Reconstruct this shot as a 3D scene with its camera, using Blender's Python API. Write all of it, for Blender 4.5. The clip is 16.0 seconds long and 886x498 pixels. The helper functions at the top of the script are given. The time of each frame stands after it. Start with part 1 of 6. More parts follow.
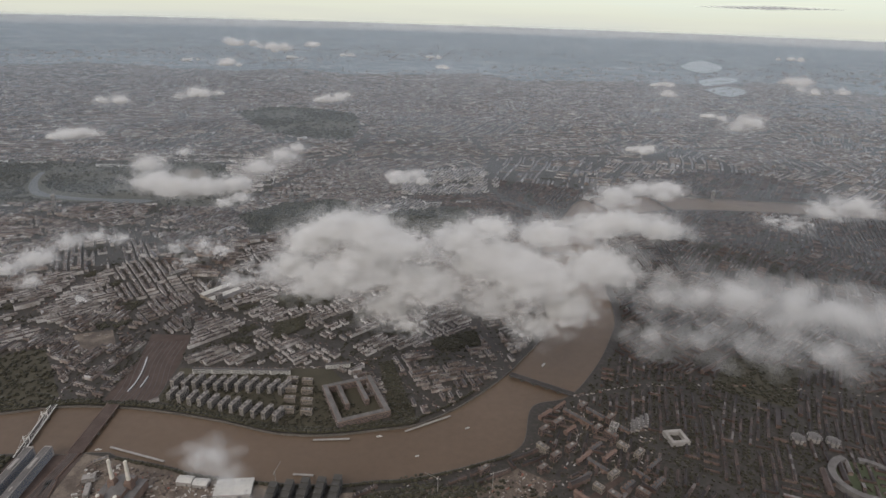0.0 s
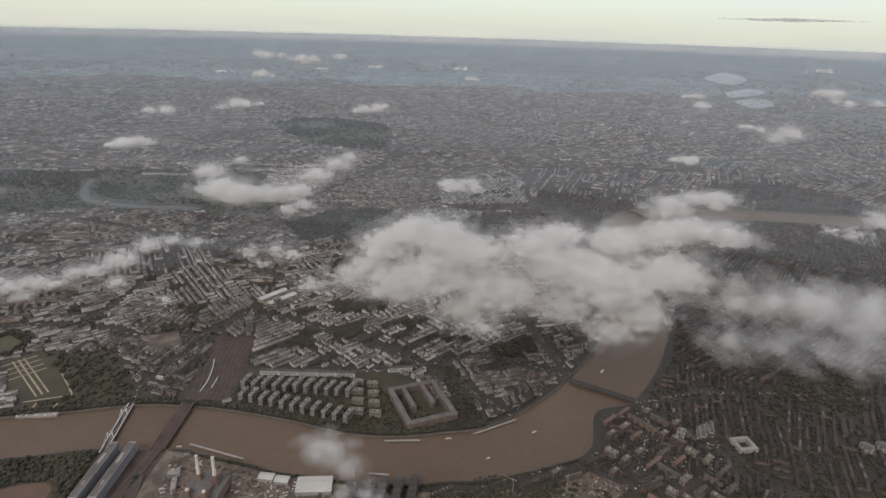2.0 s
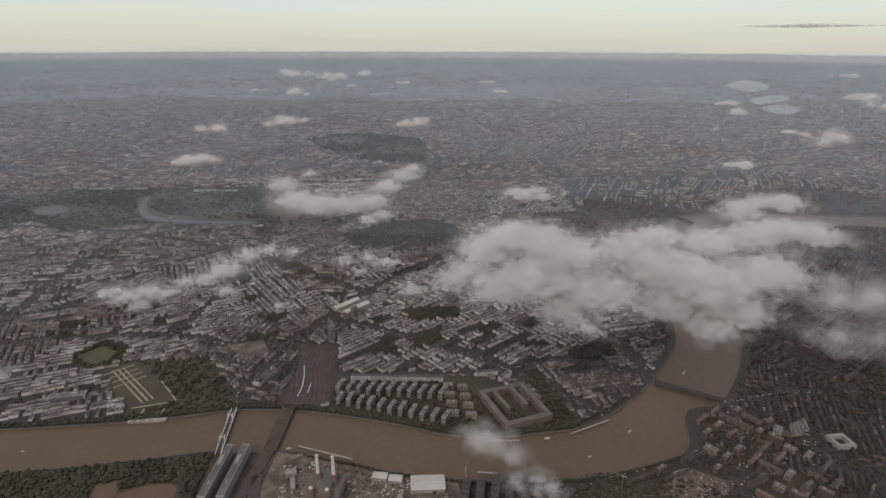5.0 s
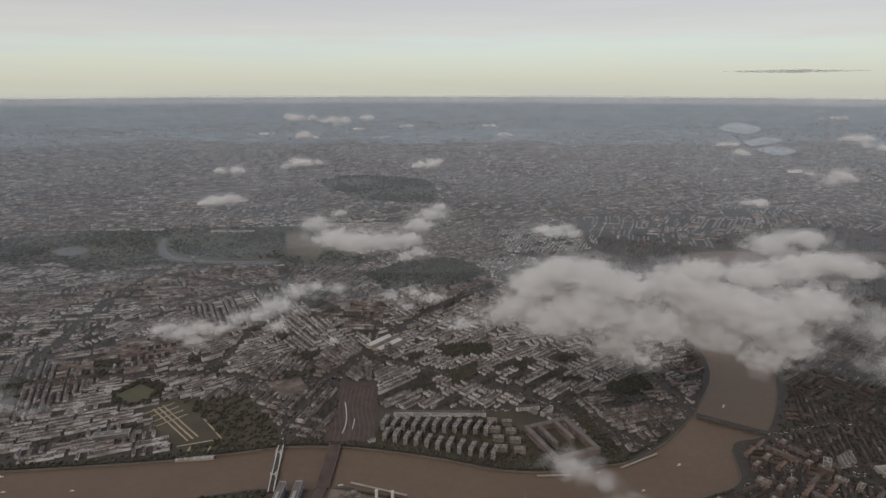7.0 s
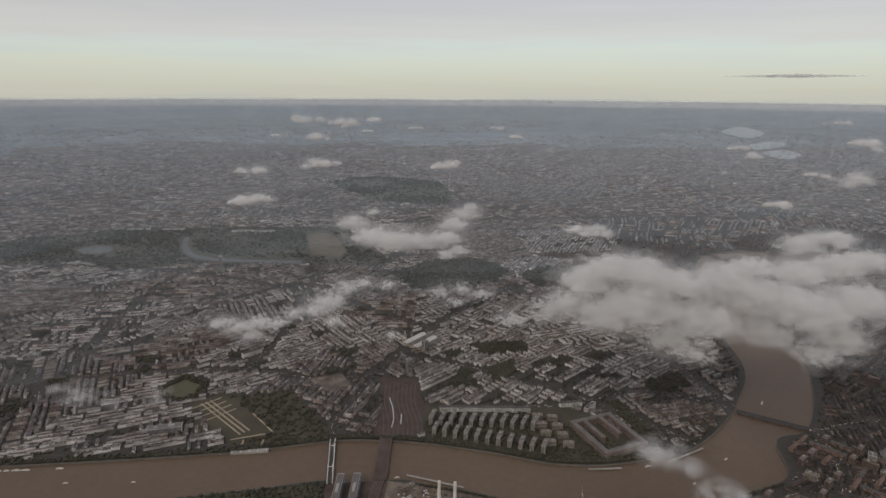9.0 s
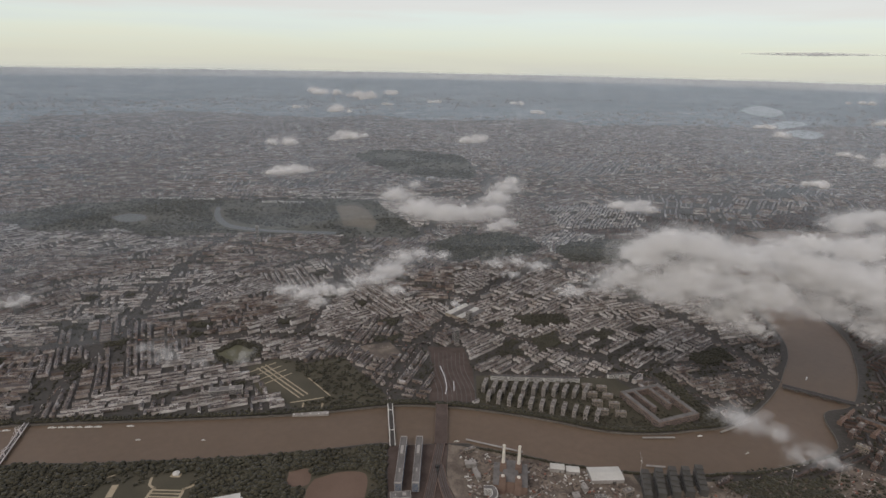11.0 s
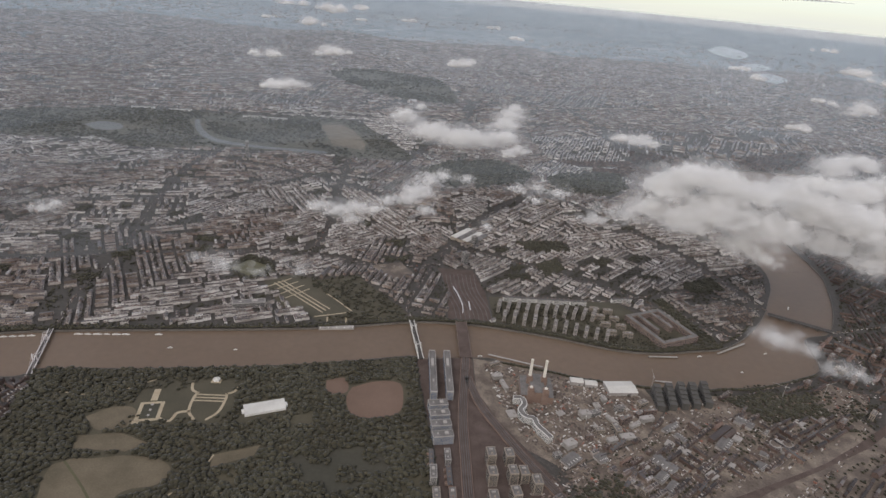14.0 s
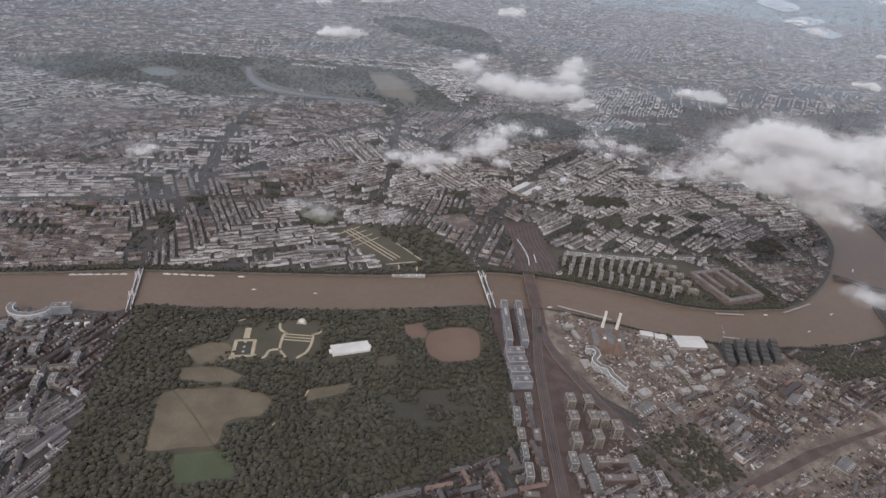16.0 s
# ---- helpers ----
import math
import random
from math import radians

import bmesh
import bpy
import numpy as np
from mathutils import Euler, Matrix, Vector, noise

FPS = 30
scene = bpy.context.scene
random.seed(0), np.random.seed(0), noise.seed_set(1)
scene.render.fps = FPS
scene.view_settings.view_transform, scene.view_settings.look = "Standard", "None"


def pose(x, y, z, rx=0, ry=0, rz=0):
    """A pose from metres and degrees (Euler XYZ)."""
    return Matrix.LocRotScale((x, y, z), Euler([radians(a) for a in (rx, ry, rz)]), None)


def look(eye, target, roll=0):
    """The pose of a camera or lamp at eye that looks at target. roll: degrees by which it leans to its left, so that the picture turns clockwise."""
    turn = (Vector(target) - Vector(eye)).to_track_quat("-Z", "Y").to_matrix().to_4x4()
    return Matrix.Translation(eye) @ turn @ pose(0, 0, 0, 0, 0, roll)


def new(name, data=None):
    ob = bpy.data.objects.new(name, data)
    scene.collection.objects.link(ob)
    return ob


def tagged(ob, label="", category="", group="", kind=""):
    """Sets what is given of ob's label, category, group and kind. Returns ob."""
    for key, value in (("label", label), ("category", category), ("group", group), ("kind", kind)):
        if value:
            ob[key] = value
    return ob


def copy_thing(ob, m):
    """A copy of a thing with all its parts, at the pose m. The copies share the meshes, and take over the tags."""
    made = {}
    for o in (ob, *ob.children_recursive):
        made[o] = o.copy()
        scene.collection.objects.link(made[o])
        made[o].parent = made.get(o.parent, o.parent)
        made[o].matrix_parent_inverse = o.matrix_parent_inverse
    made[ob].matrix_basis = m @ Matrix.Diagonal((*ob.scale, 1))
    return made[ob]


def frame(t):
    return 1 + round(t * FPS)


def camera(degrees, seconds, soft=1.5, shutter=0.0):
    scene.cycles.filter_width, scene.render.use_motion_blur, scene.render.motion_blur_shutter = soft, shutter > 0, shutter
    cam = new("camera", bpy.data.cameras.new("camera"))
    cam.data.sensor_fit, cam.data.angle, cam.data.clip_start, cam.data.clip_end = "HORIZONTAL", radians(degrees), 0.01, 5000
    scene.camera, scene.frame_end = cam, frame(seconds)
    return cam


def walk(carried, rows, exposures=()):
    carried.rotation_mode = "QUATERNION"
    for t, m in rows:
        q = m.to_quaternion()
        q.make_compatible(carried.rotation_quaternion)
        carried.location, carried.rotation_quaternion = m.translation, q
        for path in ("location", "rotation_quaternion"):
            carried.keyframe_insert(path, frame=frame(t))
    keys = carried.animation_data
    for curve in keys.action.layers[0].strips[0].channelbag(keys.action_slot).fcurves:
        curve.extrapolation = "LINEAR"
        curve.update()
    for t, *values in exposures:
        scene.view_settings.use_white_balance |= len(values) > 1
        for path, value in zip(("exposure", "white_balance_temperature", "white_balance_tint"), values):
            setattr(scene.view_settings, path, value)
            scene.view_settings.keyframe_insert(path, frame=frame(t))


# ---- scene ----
cam = camera(73.29, 16.0, soft=1.5)
# The city stands at one tenth of its true size: ten metres of London are one metre here.
PATH = [
    (0, (-4.175, -3.013, 107.762), (-4.097, -1.156, 107.024), 1.86),
    (0.5, (-7.936, -3.927, 107.631), (-7.932, -2.068, 106.895), 1.25),
    (1, (-11.698, -4.842, 107.500), (-11.717, -2.981, 106.769), 1.22),
    (1.5, (-15.465, -5.760, 107.372), (-15.472, -3.895, 106.650), 1.40),
    (2, (-19.242, -6.684, 107.244), (-19.218, -4.813, 106.539), 1.73),
    (2.5, (-23.030, -7.620, 107.117), (-22.979, -5.748, 106.415), 1.86),
    (3, (-26.832, -8.576, 106.990), (-26.749, -6.704, 106.291), 2.06),
    (3.5, (-30.650, -9.558, 106.863), (-30.534, -7.686, 106.167), 2.10),
    (4, (-34.485, -10.567, 106.733), (-34.402, -8.689, 106.050), 1.49),
    (4.5, (-38.337, -11.599, 106.602), (-38.346, -9.717, 105.925), 0.45),
    (4.7, (-39.881, -12.013, 106.549), (-39.907, -10.131, 105.874), 0.16),
    (6.8, (-56.526, -16.539, 105.891), (-56.538, -14.610, 105.362), 0.47),
    (7, (-58.143, -16.927, 105.819), (-58.148, -14.999, 105.289), 0.03),
    (7.5, (-62.189, -17.888, 105.638), (-62.188, -15.959, 105.110), 0.01),
    (8, (-66.243, -18.825, 105.450), (-66.239, -16.895, 104.925), 0.11),
    (8.5, (-70.298, -19.736, 105.255), (-70.293, -17.806, 104.731), 0.17),
    (9, (-74.350, -20.626, 105.054), (-74.347, -18.695, 104.533), 0.36),
    (11.3, (-92.775, -24.048, 103.977), (-92.792, -22.146, 103.361), 1.26),
    (11.5, (-94.347, -24.314, 103.887), (-94.352, -22.415, 103.260), 1.56),
    (12, (-98.270, -24.971, 103.661), (-98.242, -23.083, 103.004), 2.40),
    (12.5, (-102.177, -25.622, 103.436), (-102.114, -23.748, 102.740), 3.14),
    (13, (-106.064, -26.278, 103.212), (-105.966, -24.421, 102.476), 3.88),
    (13.5, (-109.933, -26.953, 102.989), (-109.799, -25.113, 102.216), 4.52),
    (14, (-113.788, -27.650, 102.770), (-113.636, -25.831, 101.953), 5.48),
    (14.5, (-117.639, -28.374, 102.563), (-117.649, -26.576, 101.687), 3.71),
    (15, (-121.495, -29.128, 102.368), (-121.471, -27.355, 101.443), 4.88),
    (15.5, (-125.356, -29.900, 102.182), (-125.295, -28.147, 101.221), 5.83),
    (16, (-129.222, -30.683, 102.000), (-129.138, -28.931, 101.039), 6.12),
]
walk(cam, [(t, look(eye, target, roll)) for t, eye, target, roll in PATH],
     [(0, 0.1, 6500, 11), (4, -0.06, 6600, 11), (6, -0.22, 6650, 12), (9, -0.32, 6650, 12), (11.5, 0.0, 6600, 12), (12.5, 0.12, 6550, 12), (14.5, 0.4, 6350, 13), (16, 0.5, 6150, 14)])

# ---- world, sun and exposure ----
scene.view_settings.exposure = 0.0
scene.cycles.transparent_max_bounces = 128
SUN_UP, SUN_ROUND = 42.0, 205.0
world = bpy.data.worlds.new("world")
scene.world = world
world.use_nodes = True
wn, wl = world.node_tree.nodes, world.node_tree.links
wn.clear()
w_out = wn.new("ShaderNodeOutputWorld")
w_bg = wn.new("ShaderNodeBackground")
w_sky = wn.new("ShaderNodeTexSky")
w_sky.sky_type = "NISHITA"
w_sky.sun_disc = False
w_sky.sun_elevation, w_sky.sun_rotation = radians(SUN_UP), radians(SUN_ROUND)
w_sky.air_density, w_sky.dust_density, w_sky.ozone_density = 1.0, 2.5, 1.0
w_bg.inputs["Strength"].default_value = 0.05
wl.new(w_sky.outputs[0], w_bg.inputs["Color"])
# a high grey overcast with a clear pale strip over the horizon
w_co = wn.new("ShaderNodeTexCoord")
w_xyz = wn.new("ShaderNodeSeparateXYZ")
wl.new(w_co.outputs["Generated"], w_xyz.inputs[0])
w_map = wn.new("ShaderNodeMapping")
w_map.inputs["Scale"].default_value = (1.2, 1.2, 16.0)
wl.new(w_co.outputs["Generated"], w_map.inputs["Vector"])
w_noise = wn.new("ShaderNodeTexNoise")
w_noise.inputs["Scale"].default_value, w_noise.inputs["Detail"].default_value = 3.0, 5.0
wl.new(w_map.outputs[0], w_noise.inputs["Vector"])
w_add = wn.new("ShaderNodeMath")
w_add.operation = "MULTIPLY_ADD"
w_add.inputs[1].default_value = 0.06
wl.new(w_noise.outputs["Fac"], w_add.inputs[0])
wl.new(w_xyz.outputs["Z"], w_add.inputs[2])
w_ramp = wn.new("ShaderNodeValToRGB")
DECK = [(0.0, (0.58, 0.61, 0.58)), (0.022, (0.66, 0.67, 0.58)), (0.040, (0.69, 0.71, 0.59)), (0.066, (0.66, 0.72, 0.63)), (0.088, (0.62, 0.69, 0.66)), (0.108, (0.62, 0.61, 0.585)), (0.15, (0.55, 0.525, 0.51)), (0.4, (0.50, 0.495, 0.50)), (1.0, (0.46, 0.46, 0.475))]
while len(w_ramp.color_ramp.elements) < len(DECK):
    w_ramp.color_ramp.elements.new(0.5)
for e, (at, c) in zip(w_ramp.color_ramp.elements, DECK):
    e.position, e.color = at, (*c, 1)
wl.new(w_add.outputs[0], w_ramp.inputs["Fac"])
w_deck = wn.new("ShaderNodeBackground")
w_deck.inputs["Strength"].default_value = 0.95
wl.new(w_ramp.outputs["Color"], w_deck.inputs["Color"])
w_sum = wn.new("ShaderNodeAddShader")
wl.new(w_bg.outputs[0], w_sum.inputs[0])
wl.new(w_deck.outputs[0], w_sum.inputs[1])
wl.new(w_sum.outputs[0], w_out.inputs["Surface"])

sun = new("sun", bpy.data.lights.new("sun", "SUN"))
sun.data.energy, sun.data.angle, sun.data.color = 0.8, radians(12), (1.0, 0.95, 0.88)
sun.rotation_euler = (radians(90 - SUN_UP), 0, radians(180 - SUN_ROUND))

# ---- materials ----
def material(name):
    m = bpy.data.materials.new(name)
    m.use_nodes = True
    nt = m.node_tree
    return m, nt.nodes, nt.links, nt.nodes["Principled BSDF"]


def ramp(nodes, links, source, stops, mode="LINEAR"):
    r = nodes.new("ShaderNodeValToRGB")
    r.color_ramp.interpolation = mode
    while len(r.color_ramp.elements) < len(stops):
        r.color_ramp.elements.new(0.5)
    for e, (at, c) in zip(r.color_ramp.elements, stops):
        e.position, e.color = at, (*c, 1)
    links.new(source, r.inputs["Fac"])
    return r.outputs["Color"]


def noise_of(nodes, links, scale, detail=4.0, rough=0.55):
    c = nodes.new("ShaderNodeTexCoord")
    n = nodes.new("ShaderNodeTexNoise")
    n.inputs["Scale"].default_value, n.inputs["Detail"].default_value, n.inputs["Roughness"].default_value = scale, detail, rough
    links.new(c.outputs["Object"], n.inputs["Vector"])
    return n.outputs["Fac"]


def blend(nodes, links, fac, a, b, kind="MIX"):
    m = nodes.new("ShaderNodeMix")
    m.data_type, m.blend_type = "RGBA", kind
    for source, slot in ((fac, m.inputs["Factor"]), (a, m.inputs["A"]), (b, m.inputs["B"])):
        if isinstance(source, (int, float)):
            slot.default_value = source
        elif isinstance(source, tuple):
            slot.default_value = (*source, 1)
        else:
            links.new(source, slot)
    return m.outputs["Result"]


def painted_haze(p, weight=0.1, tint=(0.90, 0.92, 0.96)):
    """Haze imitated by sheen: outdoor surfaces catch the sky at a flat angle."""
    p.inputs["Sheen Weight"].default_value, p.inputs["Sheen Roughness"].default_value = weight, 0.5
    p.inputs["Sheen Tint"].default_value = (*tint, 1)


def surface(name, stops, scale=0.5, fine=6.0, rough=0.85, bump=0.0, metal=0.0, vary="", spread=0.5, mode="LINEAR", spec=0.3, haze_sheen=0.1):
    """A surface whose colours run over the stops by coarse noise, or, with vary, from piece to piece; a finer noise breaks it up."""
    m, nodes, links, p = material(name)
    coarse = noise_of(nodes, links, scale)
    if vary == "island":
        source = nodes.new("ShaderNodeNewGeometry").outputs["Random Per Island"]
    elif vary == "object":
        source = nodes.new("ShaderNodeObjectInfo").outputs["Random"]
    else:
        source = coarse
    colour = ramp(nodes, links, source, stops, mode)
    grain = ramp(nodes, links, noise_of(nodes, links, fine, 6.0, 0.65), [(0.3, (1 - spread,) * 3), (0.7, (1 + spread * 0.3,) * 3)])
    colour = blend(nodes, links, 1.0, colour, grain, "MULTIPLY")
    if vary == "both":
        each = ramp(nodes, links, nodes.new("ShaderNodeNewGeometry").outputs["Random Per Island"], [(0.0, (0.55, 0.52, 0.50)), (0.5, (0.9, 0.88, 0.87)), (1.0, (1.12, 1.12, 1.12))])
        colour = blend(nodes, links, 1.0, colour, each, "MULTIPLY")
    elif vary:
        stain = ramp(nodes, links, coarse, [(0.35, (0.72, 0.70, 0.68)), (0.6, (1, 1, 1))])
        colour = blend(nodes, links, 0.8, colour, stain, "MULTIPLY")
    links.new(colour, p.inputs["Base Color"])
    p.inputs["Roughness"].default_value, p.inputs["Metallic"].default_value = rough, metal
    p.inputs["Specular IOR Level"].default_value = spec
    # sheen that stands in for haze, none at 0
    painted_haze(p, haze_sheen)
    if bump:
        b = nodes.new("ShaderNodeBump")
        b.inputs["Strength"].default_value, b.inputs["Distance"].default_value = bump, 0.1
        links.new(noise_of(nodes, links, fine * 1.7), b.inputs["Height"])
        links.new(b.outputs["Normal"], p.inputs["Normal"])
    return m


def ground_material():
    """Paved town near the river; fields, woods and suburbs further out, toned to imitate haze."""
    m, nodes, links, p = material("ground_mixed")
    town = ramp(nodes, links, noise_of(nodes, links, 0.8, 8.0, 0.75), [(0.34, (0.030, 0.029, 0.020)), (0.5, (0.044, 0.038, 0.031)), (0.62, (0.070, 0.058, 0.050)), (0.76, (0.13, 0.11, 0.096))])
    c = nodes.new("ShaderNodeTexCoord")
    v = nodes.new("ShaderNodeTexVoronoi")
    v.inputs["Scale"].default_value = 0.05
    links.new(c.outputs["Object"], v.inputs["Vector"])
    s = nodes.new("ShaderNodeSeparateColor")
    links.new(v.outputs["Color"], s.inputs[0])
    fields = ramp(nodes, links, s.outputs[0], [(0.0, (0.030, 0.040, 0.036)), (0.3, (0.052, 0.062, 0.055)), (0.55, (0.075, 0.083, 0.073)), (0.78, (0.105, 0.108, 0.098)), (0.93, (0.19, 0.185, 0.175))], "CONSTANT")
    broad = ramp(nodes, links, noise_of(nodes, links, 0.004, 5.0), [(0.35, (0.62, 0.68, 0.72)), (0.65, (1.2, 1.2, 1.2))])
    fields = blend(nodes, links, 0.9, fields, broad, "MULTIPLY")
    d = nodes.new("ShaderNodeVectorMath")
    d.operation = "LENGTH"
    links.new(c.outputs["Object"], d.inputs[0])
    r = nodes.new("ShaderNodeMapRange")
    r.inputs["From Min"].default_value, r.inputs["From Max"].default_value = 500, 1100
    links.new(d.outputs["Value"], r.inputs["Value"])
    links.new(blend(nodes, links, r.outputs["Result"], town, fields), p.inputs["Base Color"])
    # bluish haze put into the sheen, rising with distance
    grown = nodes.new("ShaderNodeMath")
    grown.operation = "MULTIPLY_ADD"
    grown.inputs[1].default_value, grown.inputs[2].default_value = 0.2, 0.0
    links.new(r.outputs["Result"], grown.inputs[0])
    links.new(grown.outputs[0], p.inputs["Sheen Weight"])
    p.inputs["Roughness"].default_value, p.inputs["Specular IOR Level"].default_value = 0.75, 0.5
    painted_haze(p, 0.34, (0.78, 0.88, 1.0))
    return m


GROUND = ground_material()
WATER = surface("muddy_water", [(0.3, (0.116, 0.079, 0.051)), (0.7, (0.147, 0.102, 0.069))], 0.02, 0.5, 0.45, 0.12, spread=0.12, spec=0.3, haze_sheen=0.0)
LAKE = surface("lake_water", [(0.3, (0.10, 0.105, 0.10)), (0.7, (0.13, 0.135, 0.13))], 0.02, 0.5, 0.6, 0.05, spread=0.1, spec=0.25, haze_sheen=0.0)
PALE_WATER = surface("bright_reservoir_water", [(0.3, (0.17, 0.19, 0.19)), (0.7, (0.22, 0.235, 0.235))], 0.02, 0.5, 0.3, spread=0.1, spec=0.5, haze_sheen=0.0)
STONE = surface("embankment_stone", [(0.3, (0.115, 0.10, 0.083)), (0.7, (0.18, 0.16, 0.138))], 0.3, 8.0, 0.9)
GRASS = surface("park_grass", [(0.3, (0.056, 0.049, 0.030)), (0.7, (0.086, 0.074, 0.046))], 0.09, 3.0, 0.95, spread=0.3)
OLIVE = surface("olive_lawn", [(0.3, (0.075, 0.072, 0.036)), (0.7, (0.11, 0.10, 0.055))], 0.15, 3.0, 0.95, spread=0.3)
POND = surface("dark_pond_water", [(0.3, (0.058, 0.055, 0.042)), (0.7, (0.072, 0.066, 0.05))], 0.1, 1.0, 0.7, spread=0.2, spec=0.1, haze_sheen=0.0)
LAWN = surface("mown_green_lawn", [(0.3, (0.060, 0.074, 0.037)), (0.7, (0.078, 0.090, 0.046))], 0.2, 3.0, 0.95, spread=0.25)
DRY = surface("dry_brown_grass", [(0.3, (0.095, 0.078, 0.048)), (0.55, (0.135, 0.108, 0.07)), (0.75, (0.16, 0.13, 0.085))], 0.16, 3.0, 0.95, spread=0.25)
CLAY = surface("reddish_brown_pitch", [(0.3, (0.13, 0.083, 0.058)), (0.7, (0.165, 0.108, 0.078))], 0.1, 3.0, 0.95, spread=0.2)
SAND = surface("pale_gravel", [(0.3, (0.31, 0.25, 0.165)), (0.7, (0.43, 0.36, 0.25))], 0.3, 6.0, 0.95, spread=0.25)
SITE = surface("bare_building_soil", [(0.3, (0.09, 0.07, 0.055)), (0.5, (0.15, 0.118, 0.092)), (0.72, (0.27, 0.22, 0.17))], 0.22, 2.0, 0.95, spread=0.4)
ASPHALT = surface("asphalt", [(0.3, (0.052, 0.046, 0.042)), (0.7, (0.083, 0.073, 0.066))], 0.3, 5.0, 0.9, spread=0.3, haze_sheen=0.04)
BALLAST = surface("rail_ballast", [(0.3, (0.075, 0.052, 0.043)), (0.7, (0.12, 0.09, 0.076))], 0.3, 4.0, 0.95, spread=0.35, haze_sheen=0.0)
LEAF = surface("tree_leaves", [(0.0, (0.046, 0.043, 0.028)), (0.5, (0.062, 0.057, 0.038)), (1.0, (0.080, 0.072, 0.047))], 0.06, 3.5, 0.95, vary="island", spread=0.3, spec=0.1, haze_sheen=0.1)
BARK = surface("bark", [(0.3, (0.06, 0.045, 0.035)), (0.7, (0.11, 0.085, 0.065))], 1.0, 8.0, 0.95)
WALLS = surface("brick_and_stucco_walls", [(0.3, (0.17, 0.122, 0.098)), (0.42, (0.25, 0.195, 0.16)), (0.5, (0.33, 0.28, 0.24)), (0.57, (0.44, 0.40, 0.36)), (0.68, (0.60, 0.57, 0.53))], 0.16, 2.5, 0.9, vary="both", spread=0.45, haze_sheen=0.2)
STUCCO_WALLS = surface("white_stucco_walls", [(0.3, (0.34, 0.30, 0.26)), (0.45, (0.50, 0.465, 0.425)), (0.55, (0.62, 0.59, 0.55)), (0.7, (0.74, 0.715, 0.68))], 0.16, 2.5, 0.9, vary="both", spread=0.4, haze_sheen=0.2)
# brown brick, deepened because less light falls on the south-eastern districts
BRICK_WALLS = surface("brown_brick_walls", [(0.3, (0.10, 0.068, 0.055)), (0.5, (0.145, 0.10, 0.082)), (0.65, (0.21, 0.165, 0.135))], 0.16, 2.5, 0.9, vary="both", spread=0.45, haze_sheen=0.05)
ROOFS = surface("town_roofs", [(0.0, (0.070, 0.058, 0.056)), (0.45, (0.098, 0.082, 0.078)), (0.68, (0.145, 0.106, 0.092)), (0.86, (0.19, 0.168, 0.155)), (0.965, (0.42, 0.40, 0.385))], 0.3, 5.0, 0.8, vary="island", spread=0.4, mode="CONSTANT", haze_sheen=0.35)

# dark slate with the cloud shadow over the south-east put into its colour
DARK_ROOFS = surface("shaded_slate_roofs", [(0.0, (0.050, 0.043, 0.042)), (0.45, (0.072, 0.060, 0.057)), (0.7, (0.105, 0.078, 0.068)), (0.93, (0.20, 0.18, 0.17))], 0.3, 5.0, 0.85, vary="island", spread=0.4, mode="CONSTANT", haze_sheen=0.1)

# ---- the lie of the land ----
def smooth(points, steps=6):
    """A curve through the points."""
    p = [Vector(q) for q in points]
    p = [p[0] * 2 - p[1]] + p + [p[-1] * 2 - p[-2]]
    out = []
    for a, b, c, d in zip(p, p[1:], p[2:], p[3:]):
        for k in range(steps):
            t = k / steps
            out.append(0.5 * (2 * b + (c - a) * t + (2 * a - 5 * b + 4 * c - d) * t * t + (3 * b - a - 3 * c + d) * t ** 3))
    return [tuple(v) for v in out] + [tuple(p[-2])]


def inside(x, y, poly):
    """Which of the places x, y lie in the polygon."""
    x, y = np.asarray(x, float), np.asarray(y, float)
    hit = np.zeros(x.shape, bool)
    for (x0, y0), (x1, y1) in zip(poly, poly[1:] + poly[:1]):
        cross = (y0 > y) != (y1 > y)
        with np.errstate(divide="ignore", invalid="ignore"):
            hit ^= cross & (x < (x1 - x0) * (y - y0) / (y1 - y0 + 1e-12) + x0)
    return hit


NORTH_BANK = smooth([(-807.7, 26.2), (-404.7, 88.5), (-251, 118), (-214.7, 125.5), (-174.3, 130), (-135.2, 134.9), (-107.5, 141), (-92.6, 141.4), (-78.7, 139.9), (-58.7, 135.3), (-42.7, 130.4),
                     (-28.4, 129.6), (-15.1, 131.9), (-3.8, 134.5), (8.6, 143), (22.7, 157.5), (32.6, 171.3), (41, 184.6), (46.3, 200.8), (51.6, 238), (60, 282.8), (80.6, 327.7), (103.2, 359.9), (155.3, 367.4), (230.1, 359.2), (341, 344.3), (574.9, 354.8)])
SOUTH_BANK = smooth([(-811.2, -0.9), (-406.6, 62.5), (-238.8, 97.6), (-225.2, 103.2), (-210.9, 104.1), (-205, 108.1), (-181.8, 109.8), (-163.3, 111.9), (-143.7, 114.4), (-123.9, 118.3), (-108, 121.8), (-103.1, 120.7),
                     (-85.1, 122.6), (-80.1, 121), (-66.1, 117.5), (-58.1, 114.9), (-41.9, 112.4), (-25.6, 111.3), (-14.3, 112.8), (-4, 113.9), (12.2, 119.2), (24, 125.7), (29.9, 142.8), (41.9, 148), (54.1, 163.5), (64.4, 182),
                     (71.9, 200.4), (77.5, 238.7), (86.8, 283.8), (107.5, 322), (155.6, 339.9), (230.6, 335.3), (341.9, 319.8), (576.9, 329.3)])
RIVER = NORTH_BANK + SOUTH_BANK[::-1]
